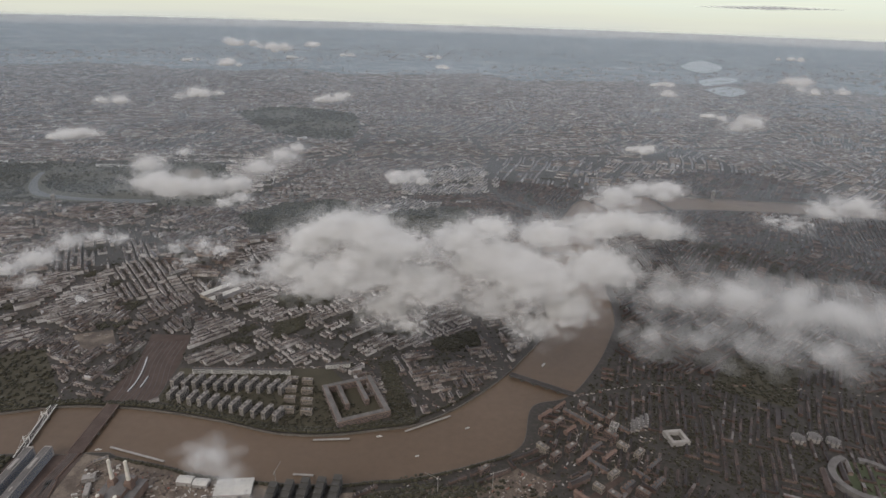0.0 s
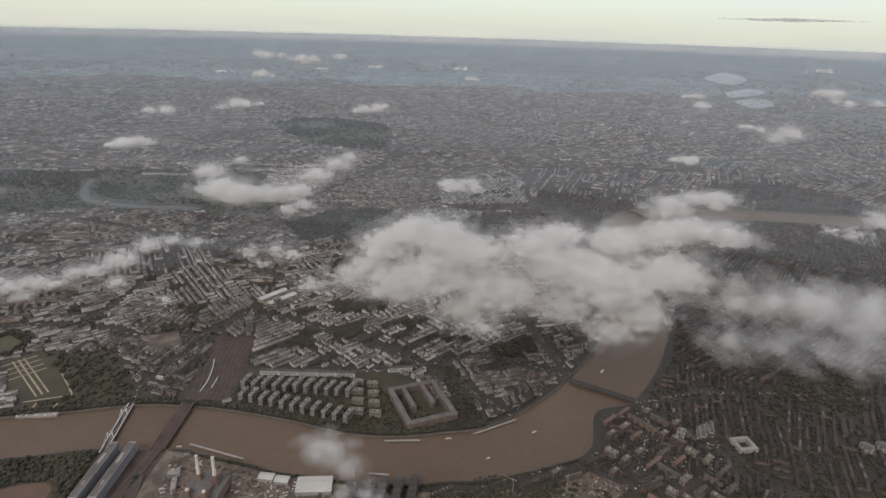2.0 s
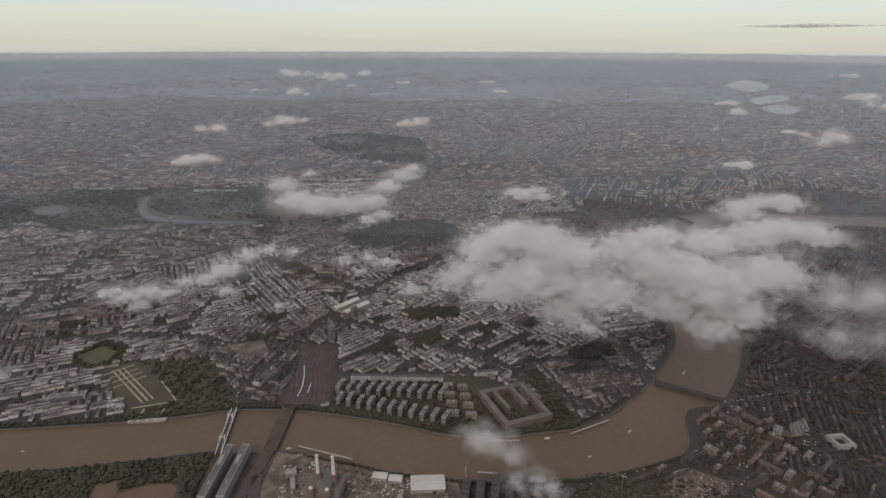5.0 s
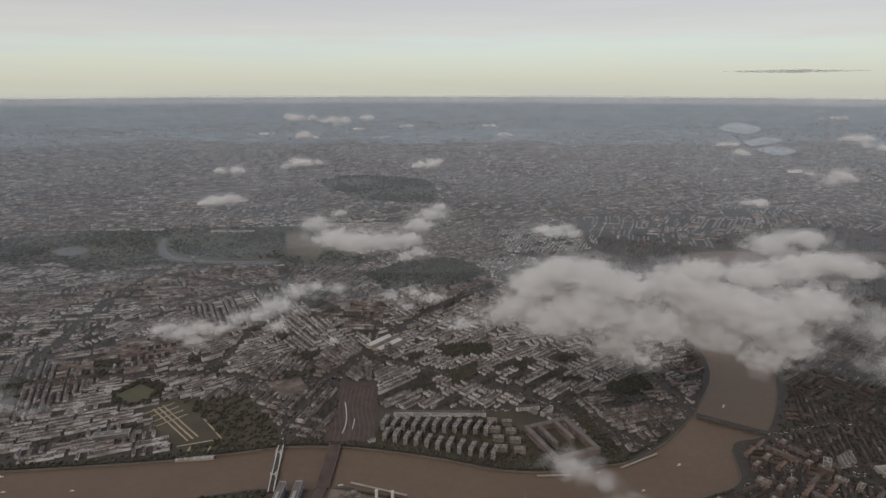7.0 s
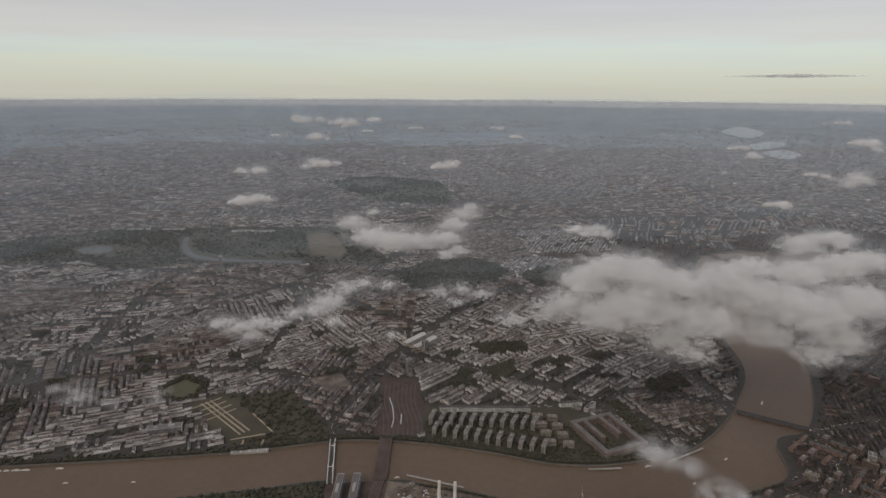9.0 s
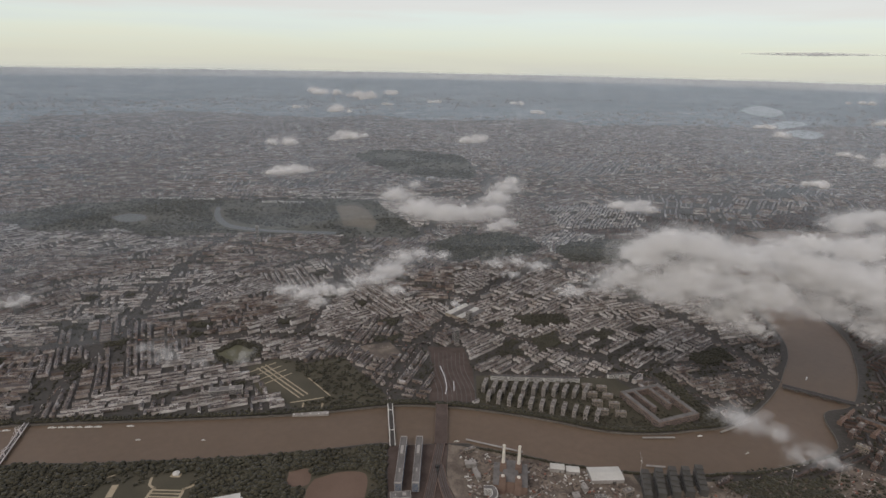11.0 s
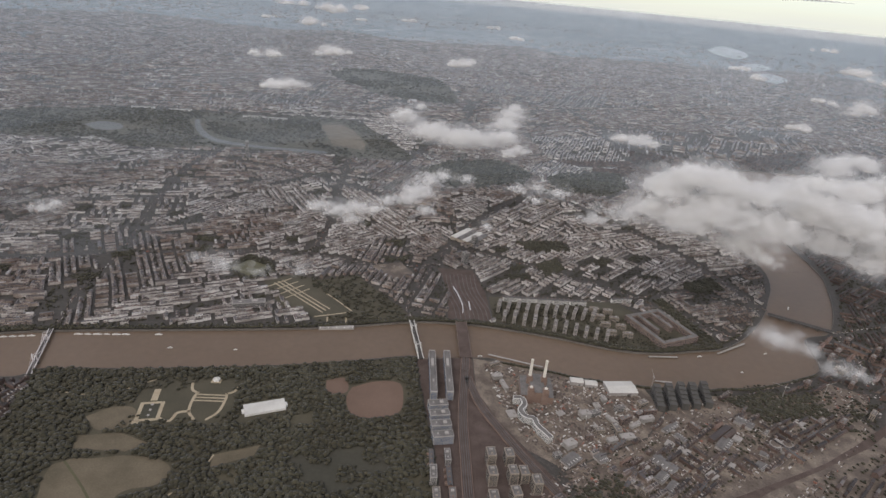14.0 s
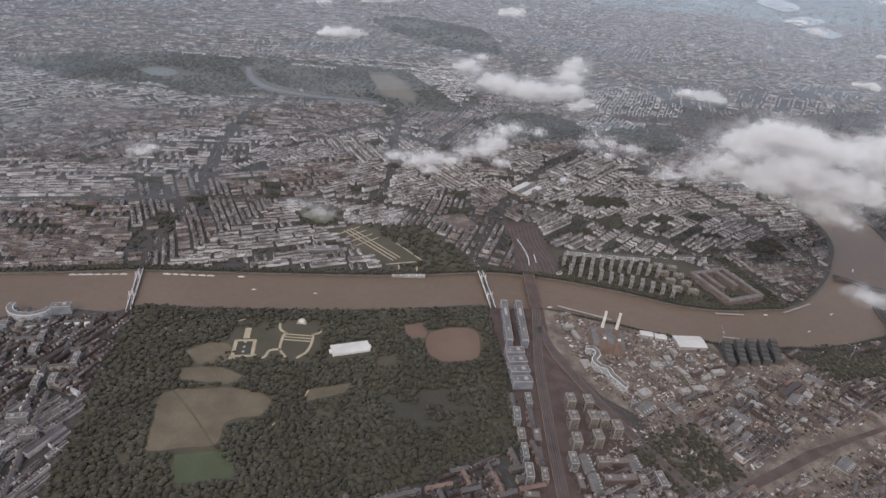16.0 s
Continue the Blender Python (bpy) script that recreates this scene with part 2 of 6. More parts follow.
BATTERSEA_PARK = [(-207.4, 107.6), (-195.2, 39.7), (-154, 39.4), (-101.5, 65.7), (-102.5, 85), (-105, 103.2), (-106.5, 120.7), (-123.9, 117.7), (-143.7, 113.8), (-163.3, 111.3), (-181.8, 109.2), (-203.1, 108.1)]
HOSPITAL_GROUNDS = [(-160.5, 163.2), (-151.6, 170.2), (-140, 167.4), (-128.2, 172.6), (-108.8, 146.2), (-113.4, 142.1), (-138, 138.4)]
HYDE_PARK = [(-395, 352), (-372, 392), (-308.3, 419.1), (-254.5, 421.2), (-213.8, 428.3), (-179.8, 431.8), (-151.2, 430), (-123.8, 375.3), (-107.4, 339.4), (-111.3, 328.5), (-138.1, 325.4), (-170.1, 331.5), (-211.9, 332.1), (-246.1, 322.4), (-270.9, 318.2), (-296.5, 333.2), (-340, 322)]
PALACE_GARDEN = [(-105, 311.6), (-86, 333.9), (-56.2, 346.6), (-40, 331.2), (-35.5, 315.3), (-44.7, 298.8), (-71.3, 290.9), (-90.4, 288.2)]
GREEN_PARK = [(-28.6, 311.9), (-16.4, 325.2), (24, 336.3), (21.6, 306.1), (2.8, 287.3), (-22.6, 287.7)]
REGENTS_PARK = [(-205, 655), (-182, 702), (-128, 700), (-78, 664), (-64, 575), (-69, 527), (-112, 531), (-146, 556)]
STATION_YARD = [(-97.5, 182.9), (-94.5, 165.2), (-95.5, 143.3), (-80.6, 144.5), (-80.6, 163.4), (-83.7, 182.2)]
ST_GEORGE = [(-17, 166), (-12.6, 167), (-4, 136), (-11, 133)]
TOWN_GARDENS = [[(-177, 172), (-171, 184.5), (-160, 178.5), (-157.5, 168.5), (-167, 163.8)], [(-56.6, 190.7), (-46.5, 197.8), (-45.7, 187.9), (-54.9, 178.8)], [(-77.3, 66.6), (-57.9, 76.8), (-52, 61.4), (-69.5, 55.3)], [(-17.5, 107.6), (-2, 110.8), (9.4, 110.9), (13.4, 101.6), (-9.4, 97.9)],
                [(-62.2, 213.2), (-40.1, 216.7), (-38.3, 206.9), (-58.4, 202.5)], [(-0.2, 179.8), (16.3, 188.1), (18.2, 178.1), (3.8, 172.8)], [(88.1, 152.7), (104, 171.4), (123.2, 163.5), (109.4, 142.6)]]
KEPT_CLEAR = [RIVER, BATTERSEA_PARK, HOSPITAL_GROUNDS, HYDE_PARK, PALACE_GARDEN, GREEN_PARK, REGENTS_PARK, STATION_YARD, ST_GEORGE, *TOWN_GARDENS]


def mesh_object(name, verts, faces, materials, kind="", label="", category="", picks=None):
    me = bpy.data.meshes.new(name)
    me.from_pydata(verts, [], faces)
    for m in materials:
        me.materials.append(m)
    if picks is not None:
        me.polygons.foreach_set("material_index", np.asarray(picks, np.int32))
    me.update()
    return tagged(new(name, me), label, category, "", kind)


def far_rise(x, y):
    """The land beyond the town climbs into low hills."""
    r = np.hypot(x, y)
    t = np.clip((r - 1000) / 3880, 0, 1)
    return t ** 1.35 * (16 + 1.2 * np.sin(np.arctan2(y, x) * 23) + 0.8 * np.sin(np.arctan2(y, x) * 57 + 1))


def build_ground():
    pts, edges = [], []
    for loop in (RIVER,):
        n0 = len(pts)
        pts += [Vector(p) for p in loop]
        edges += [(n0 + i, n0 + (i + 1) % len(loop)) for i in range(len(loop))]
    pts += [Vector((x, y)) for x in np.arange(-1000, 1001, 50.0) for y in np.arange(-1000, 1001, 50.0)]
    for r in (1200, 1350, 1500, 1800, 2200, 2600, 3000, 3400, 3800, 4150, 4450, 4700, 4880):
        pts += [Vector((r * math.cos(a), r * math.sin(a))) for a in np.linspace(0, 2 * math.pi, 180, endpoint=False)]
    from mathutils.geometry import delaunay_2d_cdt
    v, _, f, *_ = delaunay_2d_cdt(pts, edges, [], 0, 1e-4)
    v = np.array([tuple(p) for p in v])
    f = np.array([t for t in f if len(t) == 3])
    mid = v[f].mean(axis=1)
    f = f[~inside(mid[:, 0], mid[:, 1], RIVER)]
    z = far_rise(v[:, 0], v[:, 1])
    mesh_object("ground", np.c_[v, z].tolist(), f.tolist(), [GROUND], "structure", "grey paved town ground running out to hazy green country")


def sheet(name, outline, z, mat, label="", kind="structure", category=""):
    bm = bmesh.new()
    bm.faces.new([bm.verts.new((x, y, z + float(far_rise(x, y)))) for x, y in outline])
    bmesh.ops.triangulate(bm, faces=bm.faces[:])
    for f in bm.faces:
        if f.normal.z < 0:
            f.normal_flip()
    me = bpy.data.meshes.new(name)
    bm.to_mesh(me)
    bm.free()
    me.materials.append(mat)
    return tagged(new(name, me), label, category, "", kind)


def build_banks():
    for name, line, side in (("embankment_north", NORTH_BANK, 1), ("embankment_south", SOUTH_BANK, -1)):
        p = np.array(line)
        tang = np.gradient(p, axis=0)
        tang /= np.linalg.norm(tang, axis=1)[:, None]
        out = np.c_[-tang[:, 1], tang[:, 0]] * side
        prof = [(-0.02, -0.9), (0.0, 0.12), (0.16, 0.12), (0.18, 0.02)]
        verts = [(*(p[i] + out[i] * o), z) for i in range(len(p)) for o, z in prof]
        faces = [(i * 4 + k, i * 4 + k + 1, i * 4 + k + 5, i * 4 + k + 4) for i in range(len(p) - 1) for k in range(3)]
        mesh_object(name, verts, faces, [STONE], "structure", "worn grey stone river embankment wall")


build_ground()
sheet("water_river", RIVER, -0.5, WATER, "wide muddy brown tidal river")
build_banks()

# ---- parks and open grounds ----
sheet("grass_battersea_park", BATTERSEA_PARK, 0.02, GRASS, "park ground of rough dark grass")
sheet("grass_hospital", HOSPITAL_GROUNDS, 0.02, GRASS, "dark lawns and gardens beside the river")
sheet("grass_hyde_park", HYDE_PARK, 0.02, GRASS, "broad green park in the middle of town")
sheet("grass_palace_garden", PALACE_GARDEN, 0.02, GRASS, "wooded palace garden")
sheet("grass_green_park", GREEN_PARK, 0.02, GRASS, "wooded town park")
sheet("grass_regents_park", REGENTS_PARK, 0.02, GRASS, "round green park far off")
sheet("grass_square", ST_GEORGE, 0.02, GRASS, "long narrow garden square")
for g in TOWN_GARDENS:
    sheet("grass_garden", g, 0.02, GRASS, "small town garden of dark grass")
sheet("ground_station_yard", STATION_YARD, 0.03, BALLAST, "brown ballast of a railway yard")
sheet("pitch_red", smooth([(-123.8, 105.6), (-117.3, 108.7), (-110.9, 108.2), (-109.8, 101.1), (-111.2, 95.7), (-117.7, 93.4), (-123.1, 95), (-124.9, 101.1), (-123.8, 105.6)]), 0.04, CLAY, "reddish brown worn sports ground")
sheet("pitch_small", smooth([(-131.1, 108.1), (-126.2, 109.5), (-124.9, 103.6), (-129.9, 102.7), (-131.1, 108.1)]), 0.04, CLAY, "small reddish brown pitch")
sheet("field_oval", smooth([(-186.1, 89.9), (-181.6, 93.7), (-176.1, 93.5), (-174.5, 87.3), (-181.2, 85.5), (-186.1, 89.9)]), 0.04, DRY, "brown oval playing field")
sheet("water_boating_lake", smooth([(-138, 77), (-132.5, 82), (-128, 80), (-123, 86), (-118, 82.5), (-113, 81.5), (-112, 75), (-117, 73), (-118.5, 69), (-126, 68), (-131, 72), (-134.5, 69.5), (-138, 77)]), 0.05, POND, "dark still boating lake among trees")
sheet("field_dry", smooth([(-185.7, 74.3), (-182.1, 76.3), (-178.2, 76.5), (-172.1, 77.7), (-165.5, 77.3), (-161.3, 75.3), (-160.4, 72.5), (-162.2, 69.4), (-166.4, 68.4), (-168.8, 66.3), (-168.4, 62.8), (-169.4, 60), (-174.9, 59), (-181.5, 57.4), (-183.3, 60.3), (-183.9, 65.9), (-185.3, 69.9), (-185.7, 74.3)], 4), 0.04, DRY, "dry brown meadow in the park")
sheet("field_dry_small", [(-152.7, 78.9), (-143, 82.5), (-143.8, 79.1), (-152.4, 74.9)], 0.04, DRY, "small dry meadow in the park")
sheet("field_green", [(-176, 56.8), (-165.1, 59.4), (-162.4, 52.4), (-173.3, 49.7)], 0.04, LAWN, "bright green mown pitch")
sheet("court_ground", [(-177.2, 104.8), (-152.8, 106.5), (-153.3, 89.9), (-176.8, 87.5)], 0.035, GRASS, "worn olive grass of the pleasure gardens")
sheet("field_lawn", [(-184.7, 83.4), (-175.9, 84.9), (-168.3, 81.9), (-172.3, 78.9), (-183.9, 79.4)], 0.04, DRY, "thin dry lawn")
sheet("parade_ground", [(-174.6, 407.7), (-161, 412.4), (-149.6, 396.7), (-138.9, 361.8), (-139.8, 348.7), (-159.5, 353.7)], 0.05, DRY, "dry grass parade ground in the park")
sheet("water_serpentine", smooth([(-259.7, 395.3), (-253.6, 375.9), (-243.6, 355.9), (-228.7, 341.3), (-198.6, 334.4), (-165, 332.3), (-164.4, 339), (-200.1, 340.2), (-229.1, 348.3), (-242.6, 363.7), (-252.2, 382.9), (-256.7, 396), (-259.7, 395.3)], 3), 0.05, LAKE, "long pale grey lake in a park")
sheet("water_round_pond", smooth([(-318, 361), (-312, 372), (-299, 369), (-293, 357), (-303, 350), (-318, 361)]), 0.05, LAKE, "round pale pond in a park")
sheet("lawn_hospital", [(-159, 160), (-146, 169), (-128, 145), (-138, 141.5), (-149, 143)], 0.05, GRASS, "olive lawns crossed by gravel paths")
sheet("building_site", [(-89.1, 121.9), (-81.1, 120.4), (-66.2, 116.9), (-58.1, 114.3), (-39.9, 111.6), (-38.1, 100.4), (-46.4, 90.2), (-71, 77.9), (-79, 84), (-84.8, 94.1), (-89.5, 106.3)], 0.03, SITE, "bare pale building site beside the river")
sheet("rail_lands", [(-106.1, 120.2), (-92.1, 122.2), (-89.3, 121.8), (-89.7, 106.3), (-85, 94.1), (-79.2, 84), (-65.3, 59.4), (-74, 34.7), (-101.3, 34.9), (-101, 65.7), (-102, 85), (-104.5, 103.2)], 0.025, BALLAST, "brown railway land between the lines")
sheet("works_ground", [(-71, 77.4), (-46.4, 89.6), (-37.6, 100.4), (-21.6, 108.6), (7.3, 110.9), (19.7, 100.6), (25.8, 79.9), (-12.1, 46.7), (-65.6, 47)], 0.022, SITE, "brown soil and yards of an industrial district")
sheet("rail_lands_east", [(-54.5, 58.7), (-32.5, 70.9), (-17.5, 76.8), (-2.5, 82.9), (11.5, 90.4), (28, 99.9), (46.8, 114.6), (49, 113.8), (29, 98.4), (14, 89.2), (-5.2, 80.5), (-22, 73.4), (-51.5, 58)], 0.034, BALLAST, "dark ballast of a railway crossing the works")
sheet("building_site_east", [(7.3, 107.8), (21.9, 117.1), (30.2, 112), (23.8, 102.7), (9.3, 101.6)], 0.03, SITE, "bare pale building site")
sheet("building_site_pimlico", [(-124, 181.5), (-112.2, 185.6), (-106.5, 175.9), (-114.6, 169.8)], 0.03, SITE, "pale cleared building site among terraces")

sheet("water_reservoir", smooth([(634, 1522), (776, 1725), (730, 1499), (613, 1321), (602, 1404), (634, 1522)]), 1.5, PALE_WATER, "far pale reservoir")
sheet("water_reservoir", smooth([(517, 1148), (609, 1240), (604, 1167), (494, 1058), (517, 1148)]), 1.5, PALE_WATER, "far pale reservoir")
sheet("water_reservoir", smooth([(463, 999), (529, 1056), (529, 988), (460, 909), (463, 999)]), 1.5, PALE_WATER, "far pale reservoir")

# ---- the town ----
rng = np.random.default_rng(7)
# template houses: a gabled terrace, and a flat-topped block with a parapet
GABLE_V = np.array([(-1, -1, 0), (1, -1, 0), (1, 1, 0), (-1, 1, 0), (-1, -1, 1), (1, -1, 1), (1, 1, 1), (-1, 1, 1), (-1, 0, 1.28), (1, 0, 1.28)], float) * (0.5, 0.5, 1)
GABLE_F = [(0, 1, 5, 4), (2, 3, 7, 6), (1, 2, 6, 5), (3, 0, 4, 7), (4, 5, 9, 8), (6, 7, 8, 9)]
GABLE_T = [(5, 6, 9), (7, 4, 8)]
FLAT_V = np.array([(-1, -1, 0), (1, -1, 0), (1, 1, 0), (-1, 1, 0), (-1, -1, 1), (1, -1, 1), (1, 1, 1), (-1, 1, 1), (-.86, -.86, 1), (.86, -.86, 1), (.86, .86, 1), (-.86, .86, 1),
                   (-.86, -.86, .93), (.86, -.86, .93), (.86, .86, .93), (-.86, .86, .93), (-.3, -.4, .93), (.4, -.4, .93), (.4, .3, .93), (-.3, .3, .93), (-.3, -.4, 1.12), (.4, -.4, 1.12), (.4, .3, 1.12), (-.3, .3, 1.12)], float) * (0.5, 0.5, 1)
FLAT_F = [(0, 1, 5, 4), (1, 2, 6, 5), (2, 3, 7, 6), (3, 0, 4, 7), (4, 5, 9, 8), (5, 6, 10, 9), (6, 7, 11, 10), (7, 4, 8, 11), (8, 9, 13, 12), (9, 10, 14, 13), (10, 11, 15, 14), (11, 8, 12, 15), (12, 13, 14, 15),
          (16, 17, 21, 20), (17, 18, 22, 21), (18, 19, 23, 22), (19, 16, 20, 23), (20, 21, 22, 23)]

BOX_V = FLAT_V[:8]
BOX_F = [(0, 1, 5, 4), (1, 2, 6, 5), (2, 3, 7, 6), (3, 0, 4, 7), (4, 5, 6, 7)]


def town_mesh(name, rows, label, mats=(WALLS, ROOFS)):
    """rows: x, y, turn, length, depth, height, and roof: 0 gabled, 1 flat with a parapet, 2 plain. One joined mesh."""
    rows = np.asarray(rows, float)
    loops, starts, totals, picks, coords = [], [], [], [], []
    nv = nl = 0
    for flat in (0, 1, 2):
        r = rows[rows[:, 6] == flat]
        if not len(r):
            continue
        tv = (GABLE_V, FLAT_V, BOX_V)[flat]
        groups = [[(np.array(GABLE_F), [0, 0, 0, 0, 1, 1]), (np.array(GABLE_T), [0, 0])], [(np.array(FLAT_F), [0] * 12 + [1] + [0] * 4 + [1])], [(np.array(BOX_F), [0, 0, 0, 0, 1])]][flat]
        c, s = np.cos(r[:, 2])[:, None], np.sin(r[:, 2])[:, None]
        lx, ly = tv[None, :, 0] * r[:, 3:4], tv[None, :, 1] * r[:, 4:5]
        lz = tv[None, :, 2] * r[:, 5:6] - (tv[None, :, 2] == 0) * 0.05
        if not flat:
            lz = np.where(tv[None, :, 2] > 1, r[:, 5:6] + 0.36 * r[:, 4:5], lz)
        ground = far_rise(r[:, 0], r[:, 1])[:, None]
        coords.append(np.stack([r[:, 0:1] + c * lx - s * ly, r[:, 1:2] + s * lx + c * ly, lz + ground], -1).reshape(-1, 3))
        for fs, mi in groups:
            k = fs.shape[1]
            idx = (nv + np.arange(len(r))[:, None, None] * len(tv) + fs[None]).reshape(-1)
            loops.append(idx)
            count = len(r) * len(fs)
            starts.append(nl + np.arange(count) * k)
            totals.append(np.full(count, k))
            picks.append(np.tile(mi, len(r)))
            nl += count * k
        nv += len(r) * len(tv)
    co = np.concatenate(coords)
    me = bpy.data.meshes.new(name)
    me.vertices.add(len(co))
    me.vertices.foreach_set("co", co.ravel())
    loops, starts, picks = np.concatenate(loops), np.concatenate(starts), np.concatenate(picks)
    me.loops.add(len(loops))
    me.loops.foreach_set("vertex_index", loops.astype(np.int32))
    me.polygons.add(len(starts))
    me.polygons.foreach_set("loop_start", starts.astype(np.int32))
    for m in mats:
        me.materials.append(m)
    me.polygons.foreach_set("material_index", picks.astype(np.int32))
    me.polygons.foreach_set("use_smooth", np.zeros(len(starts), bool))
    me.update(calc_edges=True)
    me.validate()
    return tagged(new(name, me), label, "houses", "", "stuff")


BANK_X, BANK_Y = np.array([-900, -420, -254, -106, -40, 10, 60]), np.array([10, 76, 110, 131, 120, 125, 180])


def clear_of(x, y, more=()):
    ok = np.ones(len(x), bool)
    wet = np.flatnonzero((y < 390) & (x < 530) & (np.abs(y - np.interp(x, BANK_X, BANK_Y)) < 40) | (y < 390) & (x > 0))
    for dx, dy in ((2.6, 0), (-2.6, 0), (0, 2.6), (0, -2.6)):
        ok[wet] &= ~inside(x[wet] + dx, y[wet] + dy, RIVER)
    for poly in [*KEPT_CLEAR, *more]:
        p = np.array(poly)
        box = np.flatnonzero(ok & (x > p[:, 0].min()) & (x < p[:, 0].max()) & (y > p[:, 1].min()) & (y < p[:, 1].max()))
        if len(box):
            ok[box] &= ~inside(x[box], y[box], poly)
    return ok


# neighbourhoods: a middle, the way its streets run, and the spacing of the streets
PLACES = [(-45.8, 180.9, 45, 5.7), (-66.5, 196.4, 42, 6.0), (-25.5, 191.3, 40, 6.0), (4.6, 151.6, 20, 6.3), (-109.2, 223.7, 128, 6.8), (-138.9, 203.6, 38, 6.3), (-179.4, 149.2, 20, 6.0), (-212.2, 163.4, 115, 6.3), (-250.5, 148.3, 14, 6.0), (-190.9, 221.6, 22, 6.3),
          (-232.5, 234.7, 12, 6.5), (-281.6, 176.6, 16, 6.3), (-156, 265.5, 120, 6.8), (-206.7, 291.9, 12, 7.1), (-100, 199.6, 130, 6.0), (-9.7, 231.3, 20, 7.1), (-59.6, 239.7, 50, 7.3), (61.7, 131.8, 70, 6.5), (104.1, 132.2, 60, 6.3), (93.3, 193.7, 35, 6.5), (19.6, 95.5, 30, 6.5),
          (-32.2, 85.1, 35, 6.5), (-63.3, 59.4, 30, 6.0), (-235.1, 74.9, 70, 5.7), (-248.4, 94.7, 160, 6.0), (-217.2, 44.9, 66, 6.0), (-114, 49.4, 25, 5.7), (61.6, 90.4, 50, 6.3), (19.3, 59.1, 40, 6.3), (-32.9, 38.5, 20, 6.3)]
for _ in range(30):
    PLACES.append((rng.uniform(-300, 200), rng.uniform(190, 400), rng.uniform(0, 90), rng.uniform(6.0, 7.4)))
for _ in range(110):
    PLACES.append((rng.uniform(-640, 640), rng.uniform(380, 1020), rng.uniform(0, 90), rng.uniform(6.8, 9.5)))
for _ in range(26):
    PLACES.append((rng.uniform(70, 460), rng.uniform(20, 380), rng.uniform(0, 90), rng.uniform(5.8, 7.2)))
for _ in range(10):
    PLACES.append((rng.uniform(-480, -270), rng.uniform(20, 380), rng.uniform(0, 90), rng.uniform(5.8, 7.0)))
SEEDS = np.array([(a, b) for a, b, *_ in PLACES])
RESERVED = [[(-106, 122.2), (-108, 49.3), (-92.9, 49.3), (-64.9, 82), (-64.1, 120.6), (-92.1, 122.9)], [(-80.6, 144.5), (-80.2, 162.5), (-31, 163.2), (-11.5, 133.2), (-43.7, 129.8)],
            [(-64.1, 117.5), (-64.6, 96.2), (-40.1, 100.4), (-39.9, 112.6)], [(-57.2, 59.4), (-35.5, 72.7), (-21, 78.9), (-6.5, 85.1), (9.2, 93), (27, 102.7), (44.8, 116.2), (51.1, 112.1), (30.1, 95.5), (16.4, 87.2), (-10.7, 75.8), (-27.3, 68.6), (-49.1, 56.3)], [(-42, 111.6), (-19.5, 113.8), (-19.7, 99.4), (-42.2, 96.3)], [(-74.6, 97.2), (-48.2, 104.4), (-38.1, 100.4), (-46.4, 90.2), (-73, 79.9)], [(7.3, 107.8), (21.9, 117.1), (30.2, 112), (23.8, 102.7), (9.3, 101.6)], [(-124, 181.5), (-112.2, 185.6), (-106.5, 175.9), (-114.6, 169.8)]]


# main roads that cut through the terraces
ROADS = [smooth(q) for q in ([(-107.5, 141.2), (-109.2, 152.1), (-104.8, 168), (-99.4, 184.9), (-92, 204.7), (-79.6, 231.4), (-59.2, 261.1), (-36.9, 290.9)], [(-96.4, 185.9), (-120.1, 181.5), (-149, 188.8), (-197.1, 184), (-256, 169.4), (-328.5, 154.9)],
                             [(-212.8, 126.3), (-216.6, 148.7), (-217.8, 187.4), (-225, 234.9), (-228, 291), (-220.3, 339.3)], [(-149, 188.8), (-143.9, 227.6), (-146.2, 275.4), (-146.4, 326.2)], [(-79.6, 231.4), (-117.9, 259.2), (-173.9, 293.2), (-246.9, 317.9), (-353.1, 331.1)],
                             [(-92, 204.7), (-60.6, 190.6), (-30.8, 173.2), (-6.7, 151.5), (3.5, 140.4)], [(-75.2, 161), (-47.1, 162), (-28.9, 164.2), (-0.3, 173.8), (24.3, 162)], [(-38.9, 290.8), (-9.5, 251), (14.4, 207.1), (26.4, 162.1)], [(42.9, 148), (72.3, 154.5), (125.4, 151.1), (213, 133.2)],
                             [(45, 146), (40.7, 129.6), (19.6, 98.6), (-11.8, 73.7), (-53.3, 51.1), (-94.1, 39)], [(-78.3, 69.7), (-54.7, 83), (-39.9, 91.4), (-22.6, 100.5), (-1, 113.4), (17.7, 119.1)], [(45, 146), (63.8, 121.5), (87.1, 90.4), (115.3, 48.1)], [(-112, 329.6), (-95.3, 380.8), (-64.8, 456.2), (-53.3, 551.4)], [(-157.2, 444.5), (-55.2, 456.8), (62.4, 474.2), (206.2, 474.7)],
                             [(-381.9, 413.8), (-277.6, 420.5), (-159, 446.2)], [(62.1, 331.8), (42, 378.9), (52.4, 445.6), (42.9, 546)], [(-59, 552.6), (23.3, 544.4), (162.9, 583.6), (330.4, 607.8)])]
for r in ROADS:
    p_ = np.array(r)
    tan_ = np.gradient(p_, axis=0)
    tan_ /= np.linalg.norm(tan_, axis=1)[:, None]
    side_ = np.c_[-tan_[:, 1], tan_[:, 0]] * 0.75
    strip = np.concatenate([np.c_[p_ + side_, np.full(len(p_), 0.012)], np.c_[p_ - side_, np.full(len(p_), 0.012)]])
    m_ = len(p_)
    mesh_object("road_main", strip.tolist(), [(k, m_ + k, m_ + k + 1, k + 1) for k in range(m_ - 1)], [ASPHALT], "structure", "wide dark asphalt main road between terraces")
# leafy garden squares among the terraces
SQUARES = []
